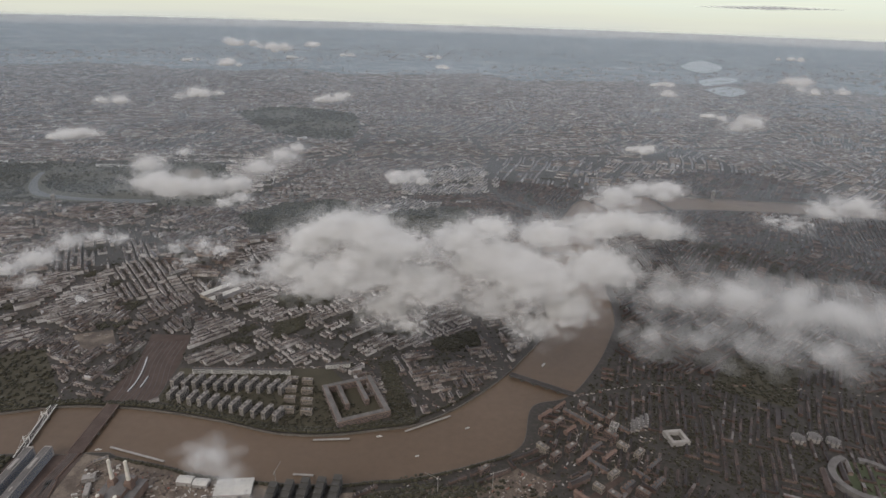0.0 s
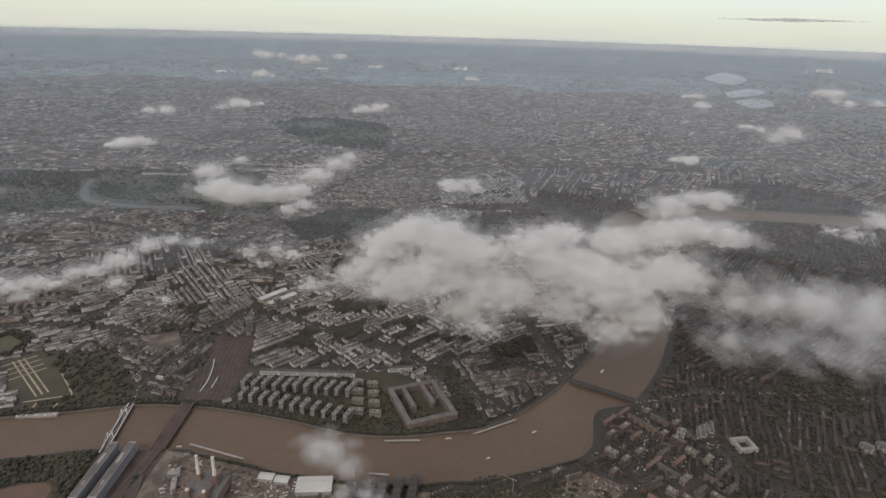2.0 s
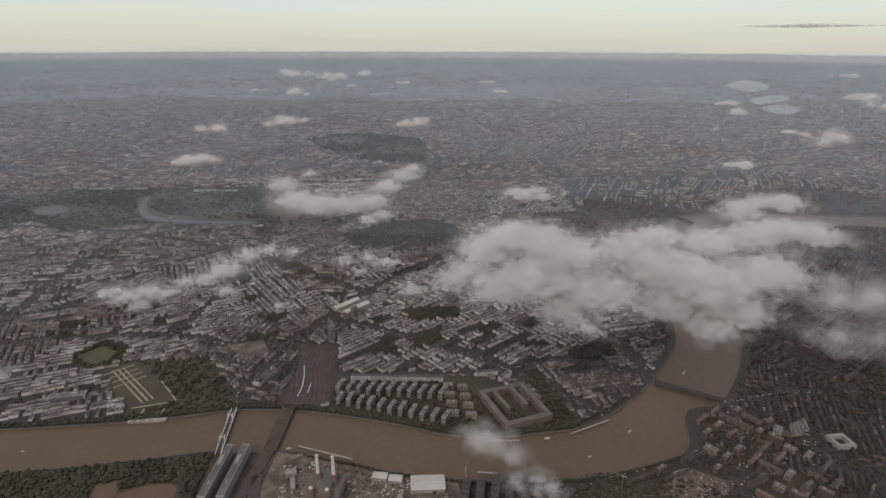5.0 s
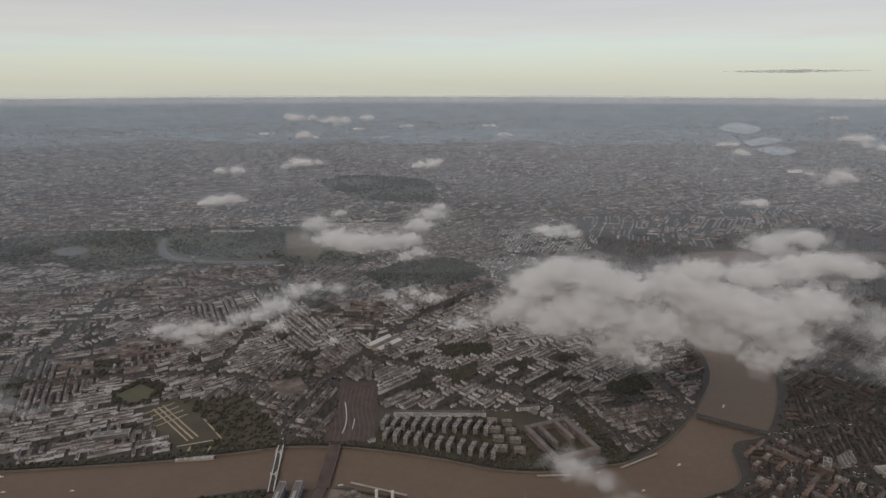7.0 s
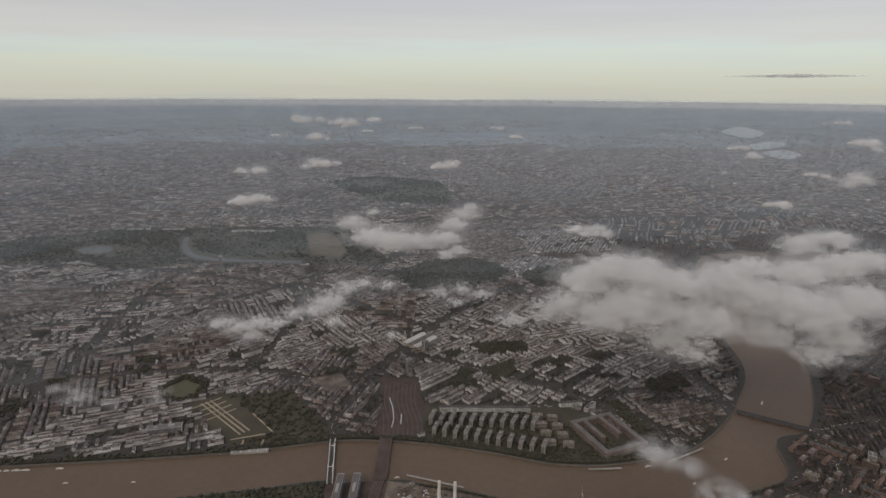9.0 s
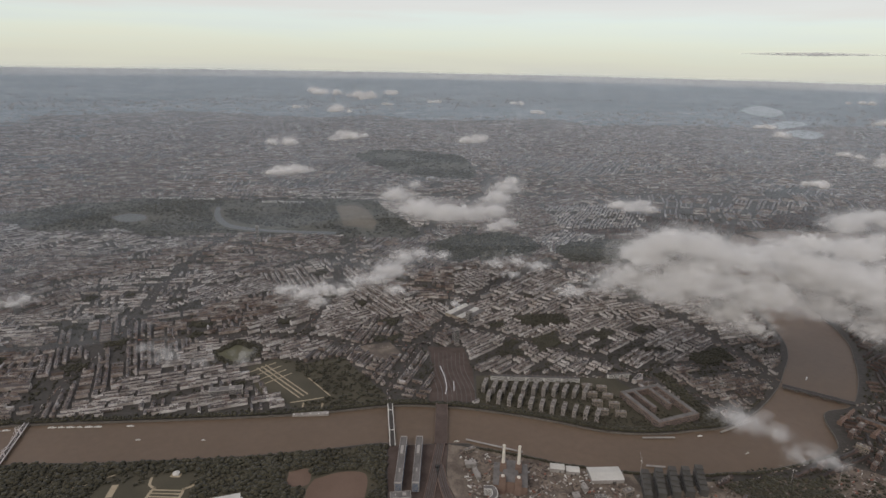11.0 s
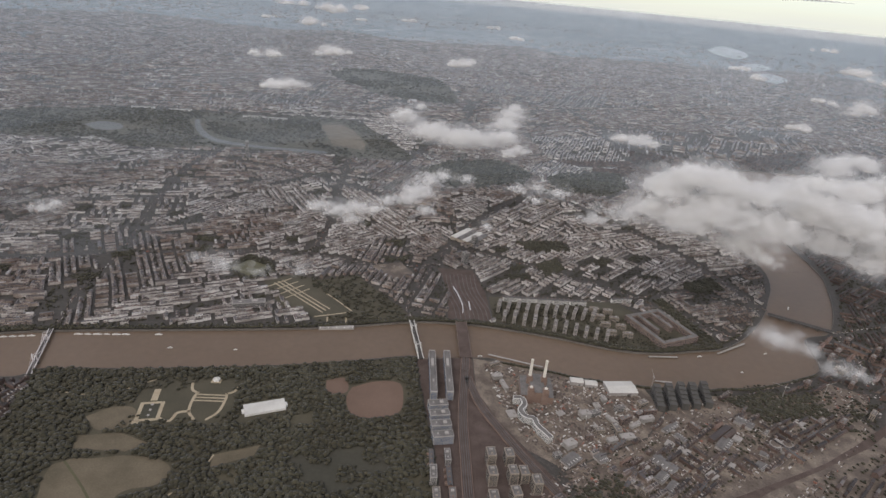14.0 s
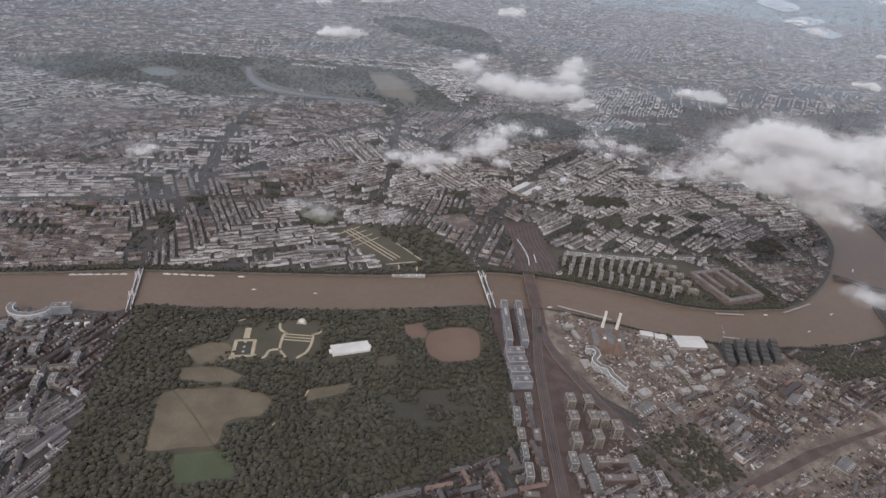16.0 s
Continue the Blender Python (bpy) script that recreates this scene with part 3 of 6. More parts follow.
for _ in range(95):
    cx, cy, w, d, a = rng.uniform(-290, 110), rng.uniform(150, 420), rng.uniform(2.2, 5.5), rng.uniform(1.6, 3.2), rng.uniform(0, 1.57)
    if clear_of(np.array([cx]), np.array([cy]), RESERVED)[0]:
        SQUARES.append((cx, cy, w, d, a))


# which half-metre squares of the town may be built on
GRID_X, GRID_Y = np.arange(-800, 800, 0.5), np.arange(-120, 1200, 0.5)
gx, gy = (g.ravel() for g in np.meshgrid(GRID_X, GRID_Y))
SOIL = clear_of(gx, gy, RESERVED).reshape(len(GRID_Y), len(GRID_X))
PLOT = SOIL.copy()
for r in ROADS:
    p_ = np.array(r)
    p_ = np.concatenate([p_[:-1] + (p_[1:] - p_[:-1]) * f for f in np.arange(0, 1, 0.1)])
    ci, cj = ((p_[:, 1] + 120) * 2).astype(int), ((p_[:, 0] + 800) * 2).astype(int)
    for di in range(-4, 5):
        for dj in range(-4, 5):
            if di * di + dj * dj < 15:
                PLOT[ci + di, cj + dj] = False
for cx, cy, w, d, a in SQUARES:
    i0, j0 = int((cy + 120) * 2), int((cx + 800) * 2)
    su, sv = np.meshgrid(GRID_X[j0 - 14:j0 + 15] - cx, GRID_Y[i0 - 14:i0 + 15] - cy)
    PLOT[i0 - 14:i0 + 15, j0 - 14:j0 + 15] &= (np.abs(su * math.cos(a) + sv * math.sin(a)) > w) | (np.abs(sv * math.cos(a) - su * math.sin(a)) > d)


def free(x, y, plan):
    return plan[np.clip(((y + 120) * 2).astype(int), 0, len(GRID_Y) - 1), np.clip(((x + 800) * 2).astype(int), 0, len(GRID_X) - 1)]


def bend(x, y):
    """Streets are never quite straight: a slow wander of the plan, and how far it turns."""
    du = 1.2 * np.sin(y * 0.043 + 1.0) + 0.6 * np.sin(y * 0.097 + x * 0.03)
    dv = 1.1 * np.sin(x * 0.047 + 2.0) + 0.6 * np.sin(x * 0.091 - y * 0.026)
    turn = 0.5 * (1.1 * 0.047 * np.cos(x * 0.047 + 2.0) + 0.6 * 0.091 * np.cos(x * 0.091 - y * 0.026) - 1.2 * 0.043 * np.cos(y * 0.043 + 1.0) - 0.6 * 0.097 * np.cos(y * 0.097 + x * 0.03))
    return x + du, y + dv, turn


def lay_town():
    """Street blocks: two unbroken terraces back to back with gardens between, closed at the ends; here and there a large building or a green."""
    rows, leaves, small = [], [], []
    for k, (mx, my, turn, gap) in enumerate(PLACES):
        far, poor = my > 400, mx > 18 and my < 270
        a, grow_ = radians(turn), 1.5 if far else 1.0
        pitch, deep, street = gap * 0.74 * grow_, (0.7 if poor else 0.78) * grow_, 1.15 * grow_
        level = (1.02 + 0.14 * math.sin(k * 1.7)) * (0.75 if poor else 1.0)
        reach = 100 if not far else 140
        half = int(reach / pitch)
        length = (11.0 + 0.8 * ((k * 37) % 10)) * grow_
        count = int(round((length - street) / (2.2 if not far else 8.0)))
        run = (length - street) / count
        block, j, house = (q.ravel() for q in np.meshgrid(np.arange(-int(reach / length), int(reach / length) + 1.0), np.arange(-half, half + 1.0), np.arange(count)))
        at = street / 2 + (house + 0.5) * run
        u = block * length - (j * 5.3) % length + at
        lot = np.modf(np.abs(np.sin(block * 12.9898 + j * 78.233 + k * 3.7)) * 43758.5453)[0]
        first, middle = house == 0, house == count // 2

        def lay(pick, du, dv, size, depth, height, across, back):
            uu, vv = (u + du)[pick], (j * pitch + dv)[pick]
            x, y, veer = bend(mx + uu * math.cos(a) - vv * math.sin(a), my + uu * math.sin(a) + vv * math.cos(a))
            b = a + (math.pi / 2 if across else 0) + veer
            ok = np.argmin((x[:, None] - SEEDS[:, 0]) ** 2 + (y[:, None] - SEEDS[:, 1]) ** 2, axis=1) == k
            for e in (-0.4, 0.0, 0.4):
                ok &= free(x + e * size * np.cos(b), y + e * size * np.sin(b), PLOT)
            ok &= rng.random(len(x)) > 0.02
            x, y, b = x[ok], y[ok], b[ok]
            n_ = len(x)
            if not n_:
                return
            shift, h = rng.normal(0, 0.04, n_), height * rng.uniform(0.85, 1.2, n_)
            x, y = x - shift * np.sin(b), y + shift * np.cos(b)
            kind = rng.random(n_)
            close = (y < 300) & (x > -330) & (x < 150)
            rows.append(np.c_[x, y, b, size * rng.uniform(0.99, 1.02, n_), depth * rng.uniform(0.9, 1.1, n_), h, np.where(kind > 0.6, np.where((kind > 0.85) & close, 1.0, 2.0), 0.0), np.full(n_, k)])
            if not back or far or poor:
                return
            x, y, b, h = x[close], y[close], b[close], h[close]
            n_ = len(x)
            for off in (-0.34, 0.02, 0.36):
                stay = rng.random(n_) > 0.3
                px, py = x + off * size * np.cos(b) - back * (depth / 2 + 0.26) * np.sin(b), y + off * size * np.sin(b) + back * (depth / 2 + 0.26) * np.cos(b)
                small.append(np.c_[px, py, b, rng.uniform(0.35, 0.7, n_), rng.uniform(0.4, 0.8, n_), h * rng.uniform(0.4, 0.85, n_), np.full(n_, 2.0)][stay])
            for off in (-0.25, 0.25):
                top = rng.random(n_) > 0.3
                small.append(np.c_[x + off * size * np.cos(b), y + off * size * np.sin(b), b, np.full(n_, 0.13), np.full(n_, 0.5), h + 0.42, np.full(n_, 2.0)][top])

        for side in (-1, 1):
            lay(lot > 0.36, 0, side * (pitch / 2 - street / 2 - deep / 2), run, deep, level, False, -side)
        # every fifth block or so is turned across
        lanes = max(2, int(length / (pitch * 0.62)))
        for lane in range(lanes):
            lay(first & (lot > 0.15) & (lot < 0.36), -run / 2 + (lane + 0.5) * (length - street) / lanes, 0, pitch - street * 0.9, deep, level, True, 1 if lane % 2 else -1)
        lay(first & (lot > 0.55), (deep - run) / 2, 0, pitch - street - deep * 1.5, deep, level * 0.95, True, 0)
        lay(middle & (lot > 0.07) & (lot < 0.15), 0, pitch * 0.14, length * 0.55, pitch * 0.3, level * 1.5, False, 0)
        lay(middle & (lot > 0.07) & (lot < 0.15), length * 0.12, -pitch * 0.22, length * 0.3, pitch * 0.24, level * 1.15, False, 0)
        lay(middle & (lot > 0.88), 0, 0, length * 0.5, deep * 0.7, level * 0.6, False, 0)
        green = lot < 0.07
        for q in range((4 if poor else 3) if my < 300 else 2 if not far else 1):
            ju = rng.uniform(-0.5, 0.5, len(u)) * run
            jv = np.where(green, rng.uniform(-0.42, 0.42, len(u)) * pitch, np.where(rng.random(len(u)) > 0.2, rng.normal(0, 0.1, len(u)) * (pitch - street - 2 * deep), pitch / 2 + rng.choice((-0.45, 0.45), len(u))))
            uu, vv = u + ju, j * pitch + jv
            x, y, _t = bend(mx + uu * math.cos(a) - vv * math.sin(a), my + uu * math.sin(a) + vv * math.cos(a))
            ok = (np.argmin((x[:, None] - SEEDS[:, 0]) ** 2 + (y[:, None] - SEEDS[:, 1]) ** 2, axis=1) == k) & free(x, y, SOIL)
            keep = rng.random(len(u)) < np.where(green, 1.0, np.where(poor, 0.8, np.clip(0.62 - y / 900, 0.12, 0.5)))
            leaves.append(np.c_[x, y, rng.uniform(0.32, 0.62, len(u)) * grow_][ok & keep])
            leaves.append(np.c_[x + rng.normal(0, 0.8, len(u)), y + rng.normal(0, 0.8, len(u)), rng.uniform(0.4, 0.7, len(u)) * grow_][ok & green])
    for cx, cy, w, d, a in SQUARES:
        q = rng.uniform(-1, 1, (int(w * d * 7), 2)) * (w - 0.7, d - 0.7)
        leaves.append(np.c_[cx + q[:, 0] * math.cos(a) - q[:, 1] * math.sin(a), cy + q[:, 0] * math.sin(a) + q[:, 1] * math.cos(a), rng.uniform(0.4, 0.75, len(q))])
    return np.concatenate(rows), np.concatenate(leaves), np.concatenate(small)


HOUSES, STREET_TREES, ANNEXES = lay_town()
tone = (HOUSES[:, 7].astype(int) * 7) % 5
LAMBETH = (SEEDS[:, 0] > 18) & (SEEDS[:, 1] < 270)
tone = np.where(LAMBETH[HOUSES[:, 7].astype(int)], 1, tone)
WEST_END = (SEEDS[:, 0] < 18) & (SEEDS[:, 0] > -330) & (SEEDS[:, 1] > 130) & (SEEDS[:, 1] < 430)
tone = np.where(WEST_END[HOUSES[:, 7].astype(int)] & (tone == 2), 0, tone)
tone = np.where(WEST_END[HOUSES[:, 7].astype(int)] & (tone == 1), 3, tone)
tone = np.where(np.isin(HOUSES[:, 7], (0, 1, 2, 4, 12)), 0, tone)
FAR_OFF, EAST = SEEDS[:, 1] > 400, (SEEDS[:, 0] > 60) & (SEEDS[:, 1] <= 400)
tone = np.where(FAR_OFF[HOUSES[:, 7].astype(int)], 3, np.where(EAST[HOUSES[:, 7].astype(int)], 1, tone))
town_mesh("stucco_terraces", HOUSES[tone == 0], "rows of white stucco terraced houses along streets", (STUCCO_WALLS, ROOFS))
town_mesh("brick_terraces", HOUSES[(tone == 1) | (tone == 2)], "rows of brown brick terraced houses along streets", (BRICK_WALLS, DARK_ROOFS))
town_mesh("mixed_terraces", HOUSES[tone > 2], "rows of mixed brick and stucco terraced houses", (WALLS, ROOFS))
town_mesh("house_annexes", ANNEXES, "rear wings and chimney stacks of the terraced houses")

# further out the town thins into suburbs
def lay_suburbs():
    n = 52000
    r = 600 + 2400 * rng.random(n) ** 1.3
    th = rng.uniform(radians(25), radians(160), n)
    x, y = r * np.cos(th), r * np.sin(th)
    keep = (y > 640) | (np.abs(x) > 560)
    patch = np.sin(x * 0.011 + 2) * np.sin(y * 0.013) + np.sin(x * 0.004 - y * 0.006)
    keep &= (rng.random(n) < np.clip(0.62 + 0.5 * patch, 0.04, 1) * np.clip(1.45 - r / 1500, 0.05, 1)) & clear_of(x, y)
    turn = np.floor(x / 90) * 1.7 + np.floor(y / 90) * 2.3
    return np.c_[x, y, turn, rng.uniform(2.5, 7.5, n), rng.uniform(1.4, 3.2, n), rng.uniform(0.7, 1.7, n), np.where(rng.random(n) > 0.5, 2.0, 0.0)][keep]


town_mesh("suburban_houses", lay_suburbs(), "hazy far suburbs of small grey houses")

# ---- trees ----
def crown_shapes(count, detail=1):
    """Lumpy crowns of unit size, each with its own uneven outline."""
    out = []
    for k in range(count):
        bm = bmesh.new()
        bmesh.ops.create_icosphere(bm, subdivisions=detail, radius=1.0)
        for v in bm.verts:
            q = v.co * 1.7 + Vector((k * 7.3, k * 3.1, 0))
            v.co *= 0.78 + 0.5 * noise.noise(q) + 0.22 * noise.noise(q * 2.9)
            v.co.z = v.co.z * 0.85 + 0.85
        out.append((np.array([tuple(v.co) for v in bm.verts]), np.array([[v.index for v in f.verts] for f in bm.faces])))
        bm.free()
    return out


CROWNS = crown_shapes(8)


def wood(name, trees, label, mat=LEAF):
    """trees: x, y, size. One joined mesh of many crowns."""
    trees = np.asarray(trees, float)
    which = rng.integers(0, len(CROWNS), len(trees))
    co, tri, base = [], [], 0
    for k, (tv, tf) in enumerate(CROWNS):
        t = trees[which == k]
        if not len(t):
            continue
        turn = rng.uniform(0, 2 * math.pi, len(t))[:, None]
        tall = rng.uniform(0.46, 0.7, len(t))[:, None]
        c, s = np.cos(turn), np.sin(turn)
        x = t[:, 0:1] + t[:, 2:3] * (c * tv[None, :, 0] - s * tv[None, :, 1])
        y = t[:, 1:2] + t[:, 2:3] * (s * tv[None, :, 0] + c * tv[None, :, 1])
        z = t[:, 2:3] * tall * tv[None, :, 2] + far_rise(t[:, 0], t[:, 1])[:, None]
        co.append(np.stack([x, y, z], -1).reshape(-1, 3))
        tri.append((base + np.arange(len(t))[:, None, None] * len(tv) + tf[None]).reshape(-1, 3))
        base += len(t) * len(tv)
    co, tri = np.concatenate(co), np.concatenate(tri)
    me = bpy.data.meshes.new(name)
    me.vertices.add(len(co))
    me.vertices.foreach_set("co", co.ravel())
    me.loops.add(tri.size)
    me.loops.foreach_set("vertex_index", tri.ravel().astype(np.int32))
    me.polygons.add(len(tri))
    me.polygons.foreach_set("loop_start", (np.arange(len(tri)) * 3).astype(np.int32))
    me.materials.append(mat)
    me.update(calc_edges=True)
    return tagged(new(name, me), label, "trees", "", "stuff")


def scatter(poly, count, sizes, gaps=(), dens=None):
    p = np.array(poly)
    x, y = rng.uniform(p[:, 0].min(), p[:, 0].max(), count), rng.uniform(p[:, 1].min(), p[:, 1].max(), count)
    ok = inside(x, y, poly)
    for g in gaps:
        ok &= ~inside(x, y, g)
    if dens is not None:
        ok &= rng.random(count) < dens(x, y)
    return np.c_[x, y, rng.uniform(*sizes, count)][ok]


BURTON_LAWN = [(-174.5, 172.2), (-169.8, 180.5), (-162.5, 176.5), (-161.5, 169.5), (-167, 166.5)]
sheet("lawn_cricket", BURTON_LAWN, 0.05, OLIVE, "worn olive cricket lawn among trees")
OPEN = [smooth([(-125.1, 106.1), (-117.3, 109.5), (-109.9, 108.8), (-109, 101.1), (-110.7, 94.9), (-117.7, 92.6), (-123.6, 94.4), (-125.6, 101.1), (-125.1, 106.1)]),
        [(-131.7, 108.5), (-125.7, 110.1), (-124.4, 103.1), (-130.3, 102)], [(-187, 90.3), (-181.6, 94.5), (-175.2, 94.3), (-173.6, 86.5), (-181.8, 84.5)],
        [(-186.6, 75.5), (-172.1, 78.5), (-160.3, 75.7), (-160.9, 68.8), (-167.8, 66.4), (-168.1, 59.8), (-161.5, 51.7), (-173.4, 48.9), (-177, 56.8), (-182.5, 56.4), (-184.9, 65.9)],
        [(-153.7, 79.3), (-142.1, 83.1), (-142.9, 78.5), (-152.9, 74.1)], [(-151.6, 97), (-140.2, 101), (-138, 94.6), (-149.4, 89.5)], [(-177.1, 105.3), (-152.7, 106.9), (-153.4, 88.9), (-177.8, 86.9)],
        [(-138.5, 93), (-132.5, 95), (-131.7, 90), (-137.6, 89)], [(-185.2, 83.9), (-175, 85.4), (-167.8, 81.9), (-171.3, 78.4), (-184.4, 78.9)], [(-137, 77), (-132.5, 81), (-128, 79), (-123, 85), (-118, 81.5), (-114, 80.5), (-113, 75.5), (-117, 74), (-119, 70), (-126, 69), (-131, 73), (-134.5, 70.5)]]
park = scatter(BATTERSEA_PARK, 24000, (0.42, 1.0), OPEN, lambda x, y: np.clip(0.86 + 0.6 * np.sin(x * 0.31) * np.sin(y * 0.37) + 0.3 * np.sin(x * 0.9 + y * 0.5), 0.3, 1))
near = np.argsort(park[:, 1])[:170]
SINGLE = park[near]
park = np.delete(park, near, axis=0)
parts = [park, scatter(HOSPITAL_GROUNDS, 900, (0.5, 0.9), [[(-161.5, 164.2), (-151.1, 170.2), (-127, 145.9), (-139, 137.9)]]), scatter(ST_GEORGE, 900, (0.5, 0.85))]
parts += [scatter([(-79.6, 144.5), (-79.3, 157.5), (-47.2, 159), (-32.2, 151.1), (-12, 134.2), (-43.6, 131.3)], 1500, (0.32, 0.62))]
parts += [scatter([(-136.7, 78.6), (-131, 83), (-122.4, 84.8), (-116.3, 81.2), (-114.1, 75.9), (-119.1, 71.5), (-127.3, 68.9), (-133.6, 70.7), (-137.7, 74.5)], 900, (0.45, 0.85), (), lambda x, y: (np.sin(x * 0.45 + 0.6 * np.sin(y * 0.4)) * np.sin(y * 0.6 + 1) > 0.12) * 0.95), scatter([(-177.1, 106.8), (-152.7, 107.5), (-152.9, 102), (-177.3, 100.9)], 110, (0.4, 0.7), [[(-164.4, 107.5), (-154.7, 107.5), (-154.9, 99.9), (-164.7, 99.9)], [(-174.4, 101.9), (-169.5, 101.9), (-170, 87.9), (-174.9, 87.9)]]), scatter([(-177.7, 90.9), (-153.3, 91.5), (-153.4, 86.9), (-177.9, 84.9)], 70, (0.4, 0.7))]
parts += [scatter(g, 900, (0.45, 0.85), [BURTON_LAWN]) for g in TOWN_GARDENS]
parts += [scatter([(-19.3, 109.5), (-5.4, 114.6), (12.2, 115.5), (30.2, 107.6), (16.6, 89.5), (10.3, 99.7), (-3.2, 102.4), (-17.3, 104.1)], 1300, (0.4, 0.8), (), lambda x, y: np.clip(0.6 + 0.6 * np.sin(x * 0.4) * np.sin(y * 0.5), 0.15, 1)), scatter([(46, 140), (52, 158), (66, 176), (84, 160), (110, 140), (96, 100), (60, 96)], 2600, (0.35, 0.75), (), lambda x, y: np.clip(0.45 + 0.6 * np.sin(x * 0.33 + 1) * np.sin(y * 0.41), 0.05, 1))]
wood("park_trees", np.concatenate(parts), "dense dark green broad-leaved park trees in full leaf")
p = np.array(NORTH_BANK)
line = np.concatenate([np.c_[np.interp(t, np.arange(len(p)), p[:, 0]), np.interp(t, np.arange(len(p)), p[:, 1]) + d, rng.uniform(0.5, 0.9, len(t))]
                       for t, d in ((np.arange(10, 78, 0.11), 1.0), (np.arange(10, 78, 0.15), 1.9), (np.arange(10, 86, 0.3), 2.7))])
line = line[(rng.random(len(line)) > 0.15) & ~inside(line[:, 0], line[:, 1], STATION_YARD)]
q_ = np.array(SOUTH_BANK)
extra = np.c_[np.interp(np.arange(78, 124, 0.1), np.arange(len(q_)), q_[:, 0]), np.interp(np.arange(78, 124, 0.1), np.arange(len(q_)), q_[:, 1]) - 1.0, rng.uniform(0.4, 0.8, 460)]
extra = extra[(rng.random(460) > 0.3)]
line = np.concatenate([line, extra])
wood("riverside_trees", line, "row of dark green plane trees along the embankment")
wood("street_trees", STREET_TREES, "dark green garden and street trees between the terraces")
big = [scatter(HYDE_PARK, 7500, (0.8, 1.6), [[(-177.8, 414.5), (-160, 420.2), (-136.6, 362.2), (-138, 342.2), (-160.1, 348)], [(-263.2, 398.2), (-248.2, 356.5), (-228.6, 335.9), (-197.3, 329.4), (-162, 329), (-162.9, 343.3), (-201.6, 346.2), (-229.2, 354.1), (-242.7, 368.3), (-255.7, 399.8)], [(-322, 361), (-312, 376), (-295, 371), (-289, 355), (-304, 346)], [(-216.7, 390.1), (-209.2, 395.2), (-206, 382.1), (-214.2, 380.4)]],
               lambda x, y: np.clip(0.62 + 0.5 * np.sin(x * 0.06) * np.sin(y * 0.08 + 1), 0.2, 1)),
       scatter(PALACE_GARDEN, 1500, (0.9, 1.5)), scatter(GREEN_PARK, 900, (0.8, 1.4)), scatter(REGENTS_PARK, 2400, (1.2, 2.4), (), lambda x, y: np.clip(0.5 + 0.6 * np.sin(x * 0.05) * np.sin(y * 0.06), 0.15, 1))]
wood("far_park_trees", np.concatenate(big), "dark hazy woods of the far parks")


# single trees of the park's south side
def tree_kind(k):
    t = new("park_tree")
    t.empty_display_size = 0.3
    tagged(t, "broad-leaved park tree with a dark green crown", "tree", "park trees")
    bm = bmesh.new()
    bmesh.ops.create_cone(bm, segments=7, radius1=0.09, radius2=0.05, depth=0.7, cap_ends=True, matrix=Matrix.Translation((0, 0, 0.35)))
    for i in range(4):
        a = i * 1.57 + k
        bmesh.ops.create_cone(bm, segments=5, radius1=0.045, radius2=0.015, depth=0.6, cap_ends=True, matrix=pose(0.16 * math.cos(a), 0.16 * math.sin(a), 0.8, 0, 35, math.degrees(a)))
    me = bpy.data.meshes.new("trunk")
    bm.to_mesh(me)
    bm.free()
    me.materials.append(BARK)
    o = new("trunk", me)
    o.parent = t
    co, tri, base = [], [], 0
    for i in range(26):
        q = np.array([random.gauss(0, 1) for _ in range(3)])
        q *= random.random() ** 0.4 * 0.62 / np.linalg.norm(q)
        tv, tf = CROWNS[(i + k) % len(CROWNS)]
        g = random.uniform(0.17, 0.34)
        co.append((tv - (0, 0, 0.85)) * g + q * (1, 1, 0.85) + (0, 0, 1.15))
        tri.append(tf + base)
        base += len(tv)
    me = bpy.data.meshes.new("crown")
    me.from_pydata(np.concatenate(co).tolist(), [], np.concatenate(tri).tolist())
    me.materials.append(LEAF)
    o = new("crown", me)
    o.parent = t
    return t


TREE_KINDS = [tree_kind(k) for k in range(4)]
for k, (x, y, size) in enumerate(SINGLE):
    o = copy_thing(TREE_KINDS[k % 4], pose(x, y, 0, 0, 0, random.uniform(0, 360)))
    o.scale = (size * 1.25,) * 3
for k in TREE_KINDS:
    for o in (*k.children_recursive, k):
        bpy.data.objects.remove(o)

# ---- things ----
CONCRETE = surface("pale_concrete", [(0.3, (0.27, 0.245, 0.22)), (0.7, (0.38, 0.355, 0.325))], 0.4, 6.0, 0.85, spread=0.25)
WHITE_PAINT = surface("white_paint", [(0.3, (0.60, 0.58, 0.53)), (0.7, (0.72, 0.70, 0.65))], 0.4, 6.0, 0.6, spread=0.2)
CREAM = surface("cream_chimney", [(0.3, (0.58, 0.54, 0.46)), (0.7, (0.7, 0.66, 0.58))], 0.4, 6.0, 0.7, spread=0.15)
BRICK = surface("brown_brick", [(0.3, (0.16, 0.105, 0.08)), (0.7, (0.23, 0.16, 0.125))], 0.4, 8.0, 0.9, spread=0.3)
PALE_BRICK = surface("yellow_stock_brick", [(0.3, (0.27, 0.22, 0.17)), (0.7, (0.36, 0.31, 0.25))], 0.4, 8.0, 0.9, spread=0.3)
WEATHERED_BRICK = surface("worn_red_brick", [(0.3, (0.19, 0.135, 0.11)), (0.7, (0.27, 0.205, 0.17))], 0.4, 8.0, 0.9, spread=0.3)
PALE_STOCK = surface("pale_stock_brick", [(0.3, (0.30, 0.265, 0.23)), (0.7, (0.41, 0.375, 0.335))], 0.4, 8.0, 0.9, spread=0.25)
